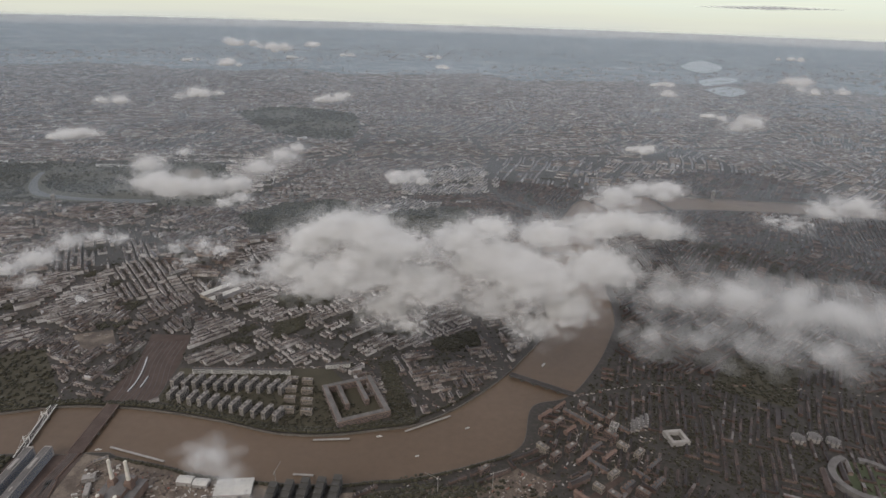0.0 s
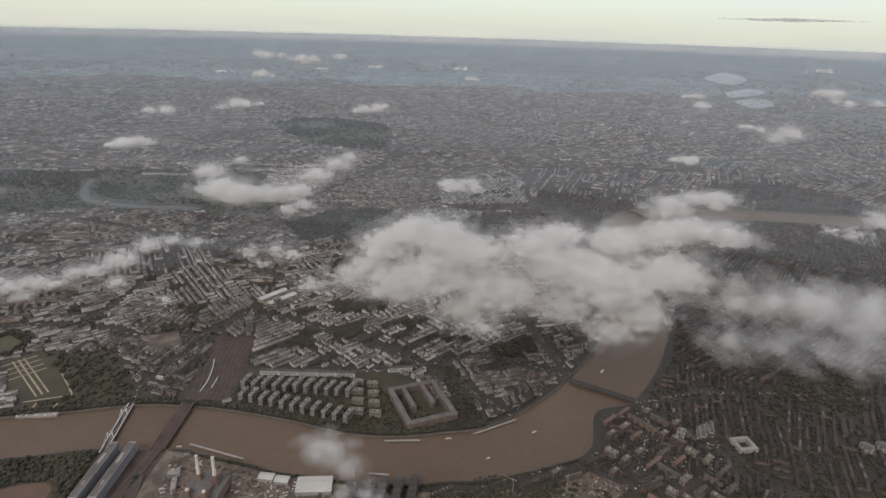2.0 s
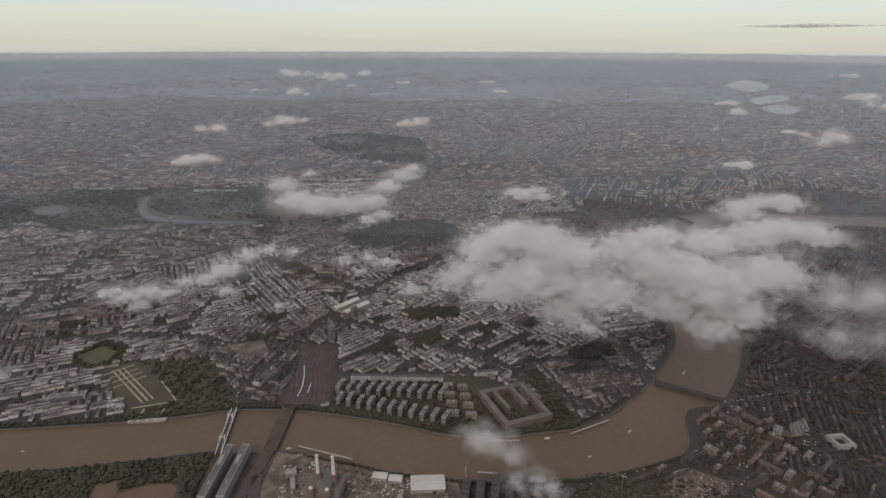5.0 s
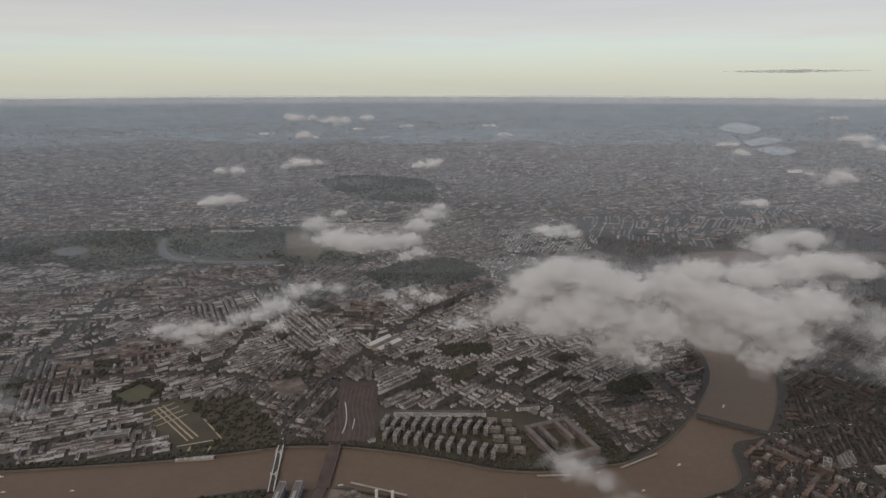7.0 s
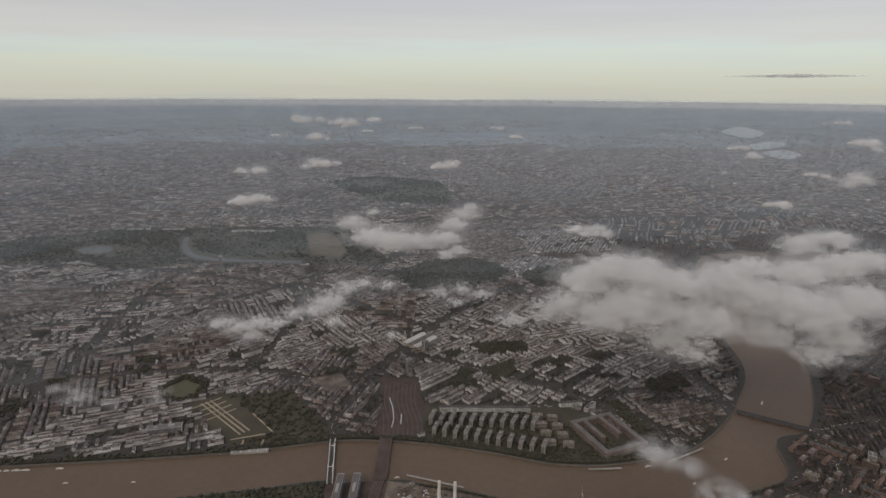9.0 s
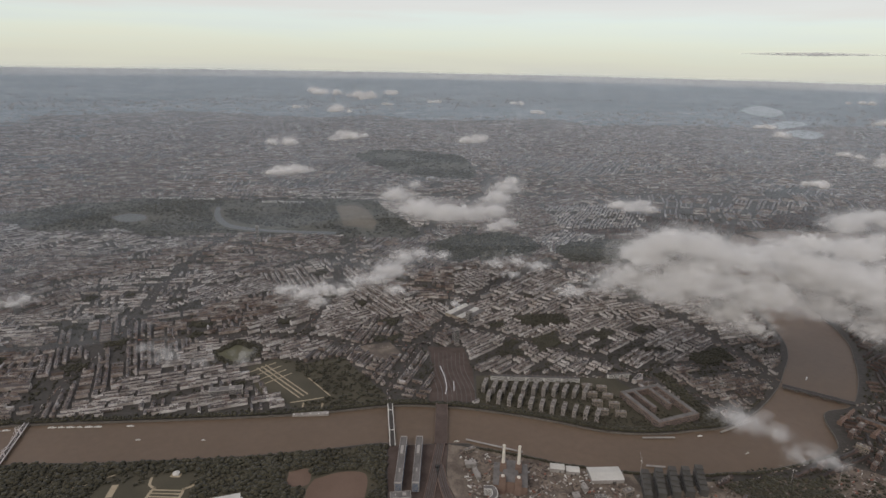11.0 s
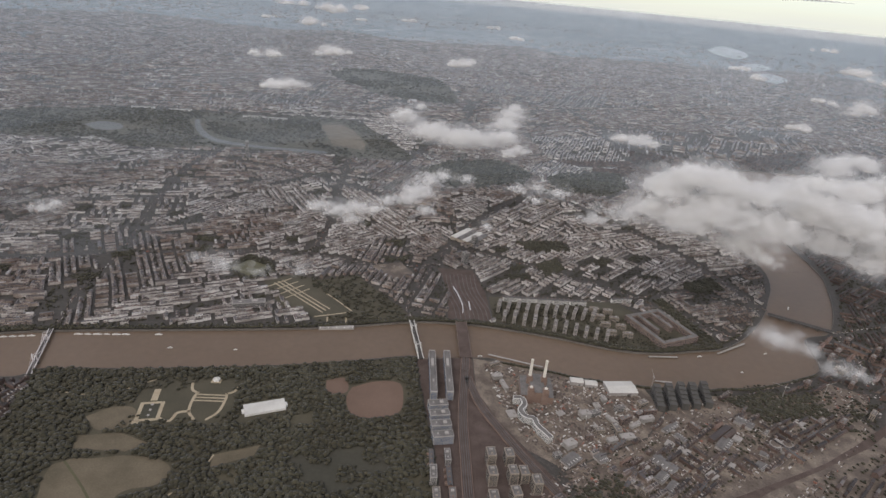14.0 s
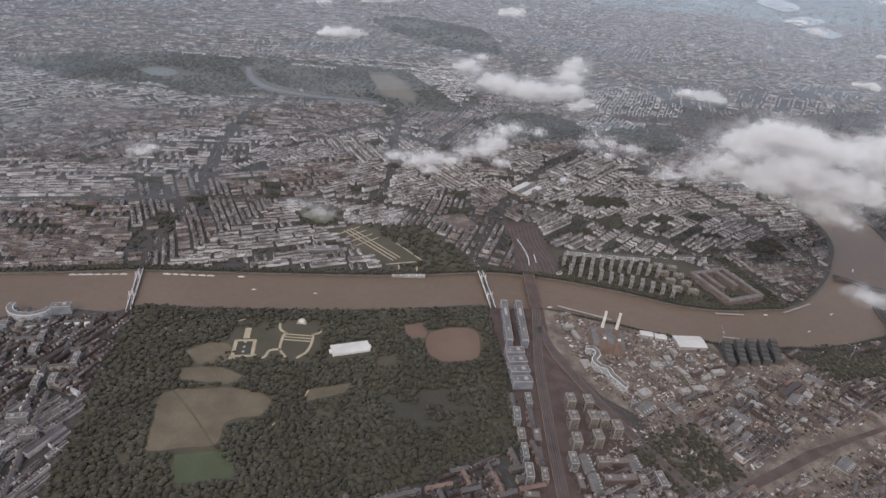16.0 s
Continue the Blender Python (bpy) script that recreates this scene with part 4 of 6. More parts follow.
SLATE = surface("grey_slate", [(0.3, (0.08, 0.076, 0.076)), (0.7, (0.14, 0.13, 0.125))], 0.4, 8.0, 0.75, spread=0.3)
TILE = surface("red_brown_roof_tile", [(0.3, (0.17, 0.11, 0.088)), (0.7, (0.23, 0.155, 0.125))], 0.4, 8.0, 0.85, spread=0.3)
FELT = surface("flat_roof_felt", [(0.3, (0.115, 0.104, 0.096)), (0.7, (0.20, 0.185, 0.172))], 0.5, 7.0, 0.9, spread=0.35)
WHITE_ROOF = surface("white_sheet_roof", [(0.3, (0.44, 0.42, 0.38)), (0.7, (0.58, 0.56, 0.51))], 0.3, 5.0, 0.5, spread=0.12)
STEEL = surface("dark_steel", [(0.3, (0.09, 0.085, 0.08)), (0.7, (0.15, 0.14, 0.13))], 0.5, 7.0, 0.55, metal=0.4, spread=0.3)
PINK_STEEL = surface("pink_and_white_painted_steel", [(0.3, (0.50, 0.46, 0.44)), (0.7, (0.66, 0.62, 0.60))], 0.5, 7.0, 0.55, spread=0.15)
BLUE_GLASS = surface("blue_grey_glazing", [(0.3, (0.10, 0.13, 0.18)), (0.7, (0.16, 0.20, 0.26))], 0.6, 4.0, 0.15, spread=0.25, spec=0.6, haze_sheen=0.0)
DARK_GLASS = surface("dark_window_glass", [(0.3, (0.03, 0.033, 0.038)), (0.7, (0.06, 0.064, 0.07))], 0.6, 4.0, 0.12, spread=0.25, spec=0.6, haze_sheen=0.0)
TRAIN = surface("white_train_paint", [(0.3, (0.55, 0.55, 0.55)), (0.7, (0.72, 0.72, 0.71))], 0.5, 6.0, 0.4, spread=0.15)


def part(name, bm, mat, parent, label=""):
    me = bpy.data.meshes.new(name)
    bmesh.ops.recalc_face_normals(bm, faces=bm.faces[:])
    bm.to_mesh(me)
    bm.free()
    me.materials.append(mat)
    ob = new(name, me)
    ob.parent = parent
    if label:
        ob["label"] = label
    return ob


def thing(name, label, category, m=None, group=""):
    ob = new(name)
    ob.empty_display_size = 0.5
    if m is not None:
        ob.matrix_basis = m
    return tagged(ob, label, category, group)


def slab(bm, x, y, z, lx, ly, lz, turn=0.0, taper=1.0):
    """A box standing on z with its middle at x, y."""
    c, s = math.cos(radians(turn)), math.sin(radians(turn))
    v = []
    for k, w in ((0, 1.0), (lz, taper)):
        for a, b in ((-1, -1), (1, -1), (1, 1), (-1, 1)):
            u, t = a * lx * w / 2, b * ly * w / 2
            v.append(bm.verts.new((x + c * u - s * t, y + s * u + c * t, z + k)))
    for f in ((3, 2, 1, 0), (4, 5, 6, 7), (0, 1, 5, 4), (1, 2, 6, 5), (2, 3, 7, 6), (3, 0, 4, 7)):
        bm.faces.new([v[i] for i in f])
    return bm


def boxed(*args, **kw):
    return slab(bmesh.new(), *args, **kw)


def gable(x, y, z, lx, ly, rise, eave=0.06):
    bm = bmesh.new()
    a, b = lx / 2 + eave, ly / 2 + eave
    v = [bm.verts.new(p) for p in ((x - a, y - b, z), (x + a, y - b, z), (x + a, y + b, z), (x - a, y + b, z), (x - a, y, z + rise), (x + a, y, z + rise))]
    for f in ((0, 1, 5, 4), (2, 3, 4, 5), (1, 2, 5), (3, 0, 4), (3, 2, 1, 0)):
        bm.faces.new([v[i] for i in f])
    return bm


def drum(bm, x, y, z, r0, r1, h, n=16):
    a = [2 * math.pi * k / n for k in range(n)]
    lo = [bm.verts.new((x + r0 * math.cos(t), y + r0 * math.sin(t), z)) for t in a]
    hi = [bm.verts.new((x + r1 * math.cos(t), y + r1 * math.sin(t), z + h)) for t in a]
    for k in range(n):
        bm.faces.new((lo[k], lo[(k + 1) % n], hi[(k + 1) % n], hi[k]))
    bm.faces.new(lo[::-1])
    bm.faces.new(hi)
    return bm


def ribbon(line, width, z, thick):
    """A slab of even width along a line."""
    p = np.array(line, float)
    t = np.gradient(p, axis=0)
    t /= np.linalg.norm(t, axis=1)[:, None]
    n_ = np.c_[-t[:, 1], t[:, 0]] * width / 2
    bm = bmesh.new()
    rows = []
    for q, w in zip(p, n_):
        rows.append([bm.verts.new((*(q + w), z)), bm.verts.new((*(q - w), z)), bm.verts.new((*(q - w), z + thick)), bm.verts.new((*(q + w), z + thick))])
    for a, b in zip(rows, rows[1:]):
        for k in range(4):
            bm.faces.new((a[k], a[(k + 1) % 4], b[(k + 1) % 4], b[k]))
    bm.faces.new(rows[0])
    bm.faces.new(rows[-1][::-1])
    return bm


# -- bridges --
def suspension_bridge(a, b, width, mat, label, tall):
    a, b = Vector(a), Vector(b)
    span, turn = (b - a).length, math.degrees(math.atan2(b.y - a.y, b.x - a.x))
    t = thing("suspension_bridge", label, "bridge", pose(a.x, a.y, 0, 0, 0, turn))
    part("deck", boxed(span / 2, 0, 0.25, span + 1.2, width, 0.16), ASPHALT, t)
    for side in (-1, 1):
        part("footway", boxed(span / 2, side * (width / 2 + 0.09), 0.27, span + 1.2, 0.2, 0.2), mat, t, "pale painted footway and parapet")
        bm = bmesh.new()
        pts = []
        for k in range(49):
            u = k / 48
            if u < 0.25:
                h = tall * (u / 0.25)
            elif u > 0.75:
                h = tall * ((1 - u) / 0.25)
            else:
                h = tall * (0.18 + 0.82 * ((u - 0.5) / 0.25) ** 2)
            pts.append((u * span, side * width / 2, 0.45 + h))
        for p, q in zip(pts, pts[1:]):
            v = [bm.verts.new((x, y + dy, z + dz)) for x, y, z in (p, q) for dy, dz in ((-0.03, -0.03), (0.03, -0.03), (0.03, 0.03), (-0.03, 0.03))]
            for k in range(4):
                bm.faces.new((v[k], v[(k + 1) % 4], v[4 + (k + 1) % 4], v[4 + k]))
        part("cable", bm, mat, t)
        for k in range(3, 46, 3):
            x, y, z = pts[k]
            part("hanger", boxed(x, y, 0.4, 0.03, 0.03, z - 0.4), mat, t)
    for u in (0.25, 0.75):
        part("pier", boxed(u * span, 0, -0.7, 0.6, width + 0.7, 0.95), STONE, t, "stone river pier")
        for side in (-1, 1):
            bm = boxed(u * span, side * (width / 2 + 0.02), 0.25, 0.3, 0.26, tall + 0.35, taper=0.7)
            slab(bm, u * span, side * (width / 2 + 0.02), 0.6 + tall, 0.16, 0.16, 0.22, taper=0.3)
            part("tower", bm, mat, t)
        part("portal", boxed(u * span, 0, 0.25 + tall * 0.82, 0.14, width, 0.14), mat, t)


suspension_bridge((-213.1, 125.7), (-207.6, 105.5), 0.95, PINK_STEEL, "white and pink painted suspension bridge over the river", 2.0)
suspension_bridge((-107.7, 141.4), (-104.9, 120.7), 1.3, WHITE_PAINT, "white painted steel suspension bridge over the river", 1.6)


def girder_bridge(a, b, width, piers, mat, label, name="road_bridge", top=ASPHALT, level=0.3):
    a, b = Vector(a), Vector(b)
    span, turn = (b - a).length, math.degrees(math.atan2(b.y - a.y, b.x - a.x))
    t = thing(name, label, "bridge", pose(a.x, a.y, 0, 0, 0, turn))
    part("deck", boxed(span / 2, 0, level, span + 1.0, width, 0.14), top, t)
    for side in (-1, 1):
        part("parapet", boxed(span / 2, side * width / 2, level - 0.05, span + 1.0, 0.12, 0.32), mat, t)
    for k in range(piers):
        x = span * (k + 1) / (piers + 1)
        part("pier", boxed(x, 0, -0.7, 0.5, width + 0.3, 0.7 + level, taper=0.9), STONE, t)
    gap = span / (piers + 1)
    for k in range(piers + 1):
        for side in (-1, 1):
            bm = bmesh.new()
            lo, hi = [], []
            for i in range(13):
                u = i / 12
                lo.append(bm.verts.new((gap * (k + u), side * (width / 2 - 0.1), level - 0.75 * abs(2 * u - 1) ** 2 - 0.06)))
                hi.append(bm.verts.new((gap * (k + u), side * (width / 2 - 0.1), level)))
            for i in range(12):
                bm.faces.new((lo[i], lo[i + 1], hi[i + 1], hi[i]))
            part("arch", bm, mat, t)
    return t


RUST = surface("brown_painted_girders", [(0.3, (0.15, 0.105, 0.085)), (0.7, (0.21, 0.155, 0.125))], 0.5, 7.0, 0.7, spread=0.3)
girder_bridge((-91.3, 142), (-91.3, 122), 3.6, 4, RUST, "broad brown steel railway bridge over the river", "railway_bridge", BALLAST, 0.42)
girder_bridge((25.9, 159.2), (43.1, 148.8), 1.9, 4, STEEL, "low steel arch road bridge over the brown river", "road_bridge")
girder_bridge((56.8, 264.9), (82.7, 261.8), 1.8, 4, STONE, "far stone road bridge over the river")
girder_bridge((69.3, 304.8), (99.2, 308.9), 1.8, 5, STONE, "far stone road bridge over the river")
girder_bridge((100.1, 358.8), (115.8, 326.3), 1.6, 4, STEEL, "far dark railway bridge over the river", "railway_bridge", BALLAST)
girder_bridge((144.8, 366.8), (149.3, 337.6), 1.6, 4, CONCRETE, "far pale concrete road bridge over the river")

# -- railway --
MAIN_LINE = smooth([(-91.3, 122.4), (-92.6, 110.3), (-94.2, 95.1), (-94.7, 79.9), (-95, 61.6), (-94.6, 39), (-92.9, 7.9)])
BRANCH = smooth([(-91.7, 112.3), (-89.1, 100.2), (-85.2, 91.1), (-80.6, 81.4), (-74.2, 69.7), (-65.4, 55.3), (-53.5, 38.7)])
for line, width, label in ((MAIN_LINE, 2.6, "long brown brick railway viaduct with ballast"), (BRANCH, 2.4, "curving brown railway embankment with ballast")):
    t = thing("railway_viaduct", label, "railway")
    part("embankment", ribbon(line, width, -0.02, 0.5), BRICK, t)
    part("track_bed", ribbon(line, width - 0.3, 0.484, 0.03), BALLAST, t)
    for off in (-0.8, -0.3, 0.3, 0.8):
        p = np.array(line)
        tan = np.gradient(p, axis=0)
        tan /= np.linalg.norm(tan, axis=1)[:, None]
        part("track", ribbon(p + np.c_[-tan[:, 1], tan[:, 0]] * off, 0.14, 0.518, 0.03), STEEL, t)
for k in range(9):
    x0, x1 = -92.6 + k * 1.55, -93.6 + k * 0.9
    t = thing("railway_track", "rusty steel station track on brown ballast", "track", group="station tracks")
    part("rail", ribbon(smooth([(x0 if k < 8 else x0 - 0.5, 143.5), (x0 - 0.4, 152), (-95.5 + k * 1.5, 165), (-97 + k * 1.55 + 0.8, 178)]), 0.16, 0.05, 0.04), STEEL, t)


def train(line, label):
    p = np.array(line, float)
    t = thing("train", label, "train")
    d = np.r_[0, np.cumsum(np.linalg.norm(np.diff(p, axis=0), axis=1))]
    s, length = 0.0, 1.9
    while s + length < d[-1]:
        a = [np.interp(s, d, p[:, k]) for k in (0, 1)]
        b = [np.interp(s + length, d, p[:, k]) for k in (0, 1)]
        turn = math.degrees(math.atan2(b[1] - a[1], b[0] - a[0]))
        x, y = (a[0] + b[0]) / 2, (a[1] + b[1]) / 2
        bm = boxed(x, y, 0.16, length * 0.96, 0.3, 0.26, turn)
        slab(bm, x, y, 0.42, length * 0.94, 0.24, 0.06, turn, 0.9)
        car = part("carriage", bm, TRAIN, t)
        part("window_strip", boxed(x, y, 0.27, length * 0.9, 0.308, 0.08, turn), DARK_GLASS, car)
        part("bogie", boxed(x, y, 0.06, length * 0.8, 0.22, 0.1, turn), STEEL, car)
        s += length


train(smooth([(-92.4, 167.2), (-90.8, 160.3), (-89.9, 153.4), (-90.2, 148.4)]), "long white passenger train in the station yard")
train(smooth([(-87.5, 156.4), (-87.4, 149.4)]), "short white passenger train in the station yard")
t = thing("railway_station", "long pale glazed station roofs beside brick offices", "station", pose(-82.4, 213.7, 0, 0, 0, 52))
for k in range(4):
    part("train_shed", gable(0, -4.5 + k * 3.0, 1.5, 13, 2.8, 0.6), WHITE_ROOF if k % 2 else FELT, t)
    part("wall", boxed(0, -4.5 + k * 3.0, 0, 12.9, 2.7, 1.5), PALE_BRICK, t)

# -- buildings, each kind built once and then copied --
def terrace(label, wall, roof):
    t = thing("terraced_house_row", label, "houses", group="terraced house rows")
    part("wall", boxed(0, 0, 0, 6, 1.0, 1.0), wall, t)
    part("roof", gable(0, 0, 1.0, 6, 1.0, 0.36), roof, t)
    for k in range(4):
        part("chimney", boxed(-2.4 + 1.6 * k, 0, 1.2, 0.14, 0.4, 0.36), BRICK, t)
    for k in range(3):
        part("rear_wing", boxed(-2 + 2 * k, 0.75, 0, 0.8, 0.6, 0.7), wall, t)
    for k in range(3):
        part("window_strip", boxed(0, -0.503, 0.16 + 0.28 * k, 5.6, 0.02, 0.12), DARK_GLASS, t)
    return t


def block(label, wall, length, depth, height, name="apartment_block", glass=DARK_GLASS, group="apartment blocks"):
    t = thing(name, label, "building", group=group)
    part("wall", boxed(0, 0, 0, length, depth, height), wall, t)
    bm = bmesh.new()
    for x, y, lx, ly in ((0, -depth / 2 + 0.06, length, 0.12), (0, depth / 2 - 0.06, length, 0.12), (-length / 2 + 0.06, 0, 0.12, depth - 0.24), (length / 2 - 0.06, 0, 0.12, depth - 0.24)):
        slab(bm, x, y, height, lx, ly, 0.1)
    part("parapet", bm, wall, t)
    part("roof", boxed(0, 0, height, length - 0.24, depth - 0.24, 0.03), FELT, t)
    part("plant_room", boxed(length * 0.18, 0.05, height + 0.03, length * 0.18, depth * 0.4, 0.26), CONCRETE, t)
    part("stair_head", boxed(-length * 0.25, 0, height + 0.03, 0.4, 0.4, 0.2), wall, t)
    k = 0
    while 0.2 + 0.3 * k < height - 0.15:
        bm = bmesh.new()
        for x, y, lx, ly in ((0, -depth / 2 - 0.006, length * 0.94, 0.03), (0, depth / 2 + 0.006, length * 0.94, 0.03), (-length / 2 - 0.006, 0, 0.03, depth * 0.8), (length / 2 + 0.006, 0, 0.03, depth * 0.8)):
            slab(bm, x, y, 0.14 + 0.3 * k, lx, ly, 0.13)
        part("window_strip", bm, glass, t)
        k += 1
    return t


def warehouse(label, roof, length, depth, height):
    t = thing("warehouse", label, "building", group="warehouses")
    part("wall", boxed(0, 0, 0, length, depth, height), CONCRETE, t)
    part("roof", gable(0, 0, height, length, depth, depth * 0.12), roof, t)
    for k in range(5):
        x = -length * 0.4 + length * 0.2 * k
        part("skylight", boxed(x, -depth * 0.25, height + depth * 0.055, 0.2, depth * 0.3, 0.05), WHITE_ROOF, t)
    part("loading_door", boxed(length * 0.2, -depth / 2 - 0.005, 0, 0.6, 0.03, 0.5), STEEL, t)
    return t


def put(kind, x, y, turn, sx=1.0, sy=1.0, sz=1.0):
    ob = copy_thing(kind, pose(x, y, 0, 0, 0, turn))
    ob.scale = (sx, sy, sz)
    return ob


KINDS = {
    "brick": terrace("row of brown brick terraced houses with slate roofs", BRICK, SLATE), "stock": terrace("row of yellow brick terraced houses with slate roofs", PALE_BRICK, SLATE),
    "white": terrace("row of white stucco terraced houses with grey roofs", WHITE_PAINT, SLATE), "tiled": terrace("row of brick houses with red-brown tiled roofs", BRICK, TILE),
    "flats": block("brown brick apartment block with a flat roof", BRICK, 4.0, 1.5, 1.9), "pale": block("pale concrete apartment block with a flat roof", CONCRETE, 4.4, 1.6, 2.2),
    "stockflats": block("yellow brick apartment block with a flat roof", PALE_BRICK, 3.6, 1.6, 1.7), "tower": block("tall pale concrete tower block", CONCRETE, 2.0, 1.9, 5.4, "tower_block", group="tower blocks"),
    "shed": warehouse("pale warehouse with a white sheet roof", WHITE_ROOF, 5.0, 2.6, 0.9), "grey_shed": warehouse("grey warehouse with a felt roof", FELT, 5.4, 2.8, 0.8),
    "slab": block("long pale brick slab block of flats", PALE_STOCK, 6.0, 1.2, 2.7, "slab_block", group="slab blocks of flats"),
    "newblock": block("new brick apartment tower with a white roof", PALE_BRICK, 2.7, 2.1, 3.3, "apartment_tower", group="new apartment towers"),
    "glass": block("modern glass and steel apartment building", CONCRETE, 6.0, 2.0, 2.6, "glass_apartments", BLUE_GLASS, "modern riverside apartments"),
}

NINE_ELMS = smooth([(-78.3, 69.7), (-54.7, 83), (-39.9, 91.4), (-22.6, 100.5), (-1, 113.4), (17.7, 119.1)])

def far_from_lines(x, y, lines, gap):
    return all(np.min(np.hypot(np.array(l)[:, 0] - x, np.array(l)[:, 1] - y)) > gap for l in lines)


def fill(area, turn, spacing, kinds, chance=0.88, avoid=(), tall=(0.85, 1.25), limit=999, loose=0.3):
    """Streets of separate buildings over an area."""
    a = radians(turn)
    p = np.array(area)
    mx, my = p.mean(axis=0)
    made = 0
    for v in np.arange(-60, 60, spacing[1]):
        for u in np.arange(-60, 60, spacing[0]):
            ju, jv = u + random.uniform(-0.22, 0.22) * spacing[0] * loose, v + random.uniform(-0.22, 0.22) * spacing[1] * loose
            x, y = mx + ju * math.cos(a) - jv * math.sin(a), my + ju * math.sin(a) + jv * math.cos(a)
            if made >= limit or not inside([x], [y], area)[0] or random.random() > chance or any(inside([x], [y], g)[0] for g in avoid) or not far_from_lines(x, y, (MAIN_LINE, BRANCH), 3.4) or not far_from_lines(x, y, (NINE_ELMS,), 1.9):
                continue
            k = random.choice(kinds)
            put(KINDS[k], x, y, turn + random.choice((0, 0, 0, 90)) + random.uniform(-9, 9) * loose, random.uniform(0.75 - 0.25 * loose, 1.05), random.uniform(0.9 - 0.25 * loose, 1.1), random.uniform(*tall))
            made += 1


DARK_CLAD = surface("dark_grey_cladding", [(0.3, (0.062, 0.058, 0.050)), (0.7, (0.095, 0.088, 0.078))], 0.4, 6.0, 0.8, spread=0.25)
YARD_GOODS = surface("yard_goods", [(0.0, (0.09, 0.07, 0.058)), (0.25, (0.17, 0.13, 0.105)), (0.5, (0.26, 0.20, 0.16)), (0.7, (0.34, 0.30, 0.26)), (0.86, (0.55, 0.52, 0.48)), (0.96, (0.30, 0.12, 0.08))], 0.3, 5.0, 0.8, vary="island", spread=0.3, mode="CONSTANT")
# half-built shells, cabins and stores on the building site
def frame_building(label, length, depth, floors):
    t = thing("unfinished_building", label, "building", group="unfinished buildings")
    for k in range(floors):
        part("floor_slab", boxed(0, 0, 0.36 * (k + 1), length, depth, 0.07), CONCRETE, t)
        for x in (-0.42, 0, 0.42):
            for y in (-0.4, 0.4):
                part("column", boxed(x * length, y * depth, 0.36 * k + (0.07 if k else 0), 0.12, 0.12, 0.36 - (0.07 if k else 0)), CONCRETE, t)
    part("lift_core", boxed(0.2 * length, 0, 0, 0.5, 0.5, 0.36 * floors + 0.5), CONCRETE, t)
    return t


def cabin(label, mat):
    t = thing("site_cabin", label, "cabin", group="site cabins")
    part("body", boxed(0, 0, 0, 1.2, 0.3, 0.28), mat, t)
    part("door", boxed(-0.3, -0.152, 0.02, 0.1, 0.02, 0.2), STEEL, t)
    part("window", boxed(0.2, -0.152, 0.12, 0.2, 0.02, 0.1), DARK_GLASS, t)
    return t


KINDS["frame"] = frame_building("unfinished concrete building frame on a building site", 4.0, 2.2, 4)
KINDS["frame_low"] = frame_building("low unfinished concrete building frame", 3.2, 2.6, 2)
KINDS["cabin"] = cabin("white site cabin on bare soil", WHITE_PAINT)
KINDS["cabin_brown"] = cabin("rust-brown storage container on bare soil", TILE)

# south bank, west of the park
fill([(-211.9, 101.7), (-226.3, 100.7), (-259.8, 91.7), (-262.4, 40.2), (-199.5, 29.6), (-206.5, 69.9)], 105, (5.8, 3.3), ["stock", "stock", "white", "white", "stock", "brick", "pale", "stockflats", "pale"], 0.9, [BATTERSEA_PARK])
# Queenstown Road and Nine Elms
WORKS = [[(-57.2, 59.4), (-35.5, 72.7), (-21, 79.4), (-6.4, 85.6), (9.2, 93.4), (27, 103.7), (44.8, 117.3), (51.1, 111.1), (30.1, 94.5), (16.4, 86.1), (-10.7, 74.8), (-27.3, 67.5), (-49.1, 55.2)], [(-42, 111.6), (-19.5, 113.8), (-19.7, 98.4), (-42.2, 96.3)], [(-74.6, 97.2), (-56.4, 99.3), (-48.2, 104.4), (-38.1, 100.4), (-46.4, 90.2), (-73, 79.9)], *TOWN_GARDENS]
fill([(-106, 84), (-98, 84), (-98.4, 49.3), (-101.9, 49.3)], 92, (5.6, 3.6), ["brick", "flats", "pale", "stockflats"], 0.95)
fill([(-101.5, 65.7), (-98, 65.7), (-99.3, 34.9), (-154.2, 35.3), (-154.1, 38.4)], 20, (6.2, 2.8), ["brick", "stock", "tiled"], 0.9, [BATTERSEA_PARK])
for x, y in ((-88.9, 79.5), (-89.3, 73.4), (-89.8, 66.7), (-84.5, 79.7), (-84.4, 74.2), (-84.6, 68.1), (-81.8, 74.4), (-79.4, 71.3)):
    put(KINDS["newblock"], x, y, 96 + random.uniform(-3, 3), 1.05, 1, random.uniform(0.9, 1.1))
fill([(-91.5, 63.6), (-77.4, 65.6), (-69.5, 55.3), (-63.6, 45), (-92, 45.1)], 96, (5.2, 3.6), ["pale", "flats", "grey_shed", "stockflats"], 0.9)
fill([(-73, 79.9), (-46.4, 90.2), (-38.1, 100.4), (-21.6, 106.6), (7.3, 112.9), (11.3, 96.5), (-22.4, 55.1), (-61.4, 51.2)], 38, (6.4, 4.2), ["flats", "grey_shed", "tiled", "brick", "stockflats", "grey_shed", "brick", "cabin", "frame_low", "grey_shed"], 0.6, WORKS, (0.6, 1.15), loose=1.2)
fill([(11.3, 96.5), (7.3, 112.9), (24, 123.3), (32.5, 141.8), (45, 146), (61.7, 131.8), (51, 79.9)], 40, (6.0, 4.4), ["flats", "flats", "tiled", "stockflats", "brick"], 0.7, [[(7.3, 107.8), (21.9, 117.1), (30.2, 112), (23.8, 102.7), (9.3, 101.6)]], limit=60)
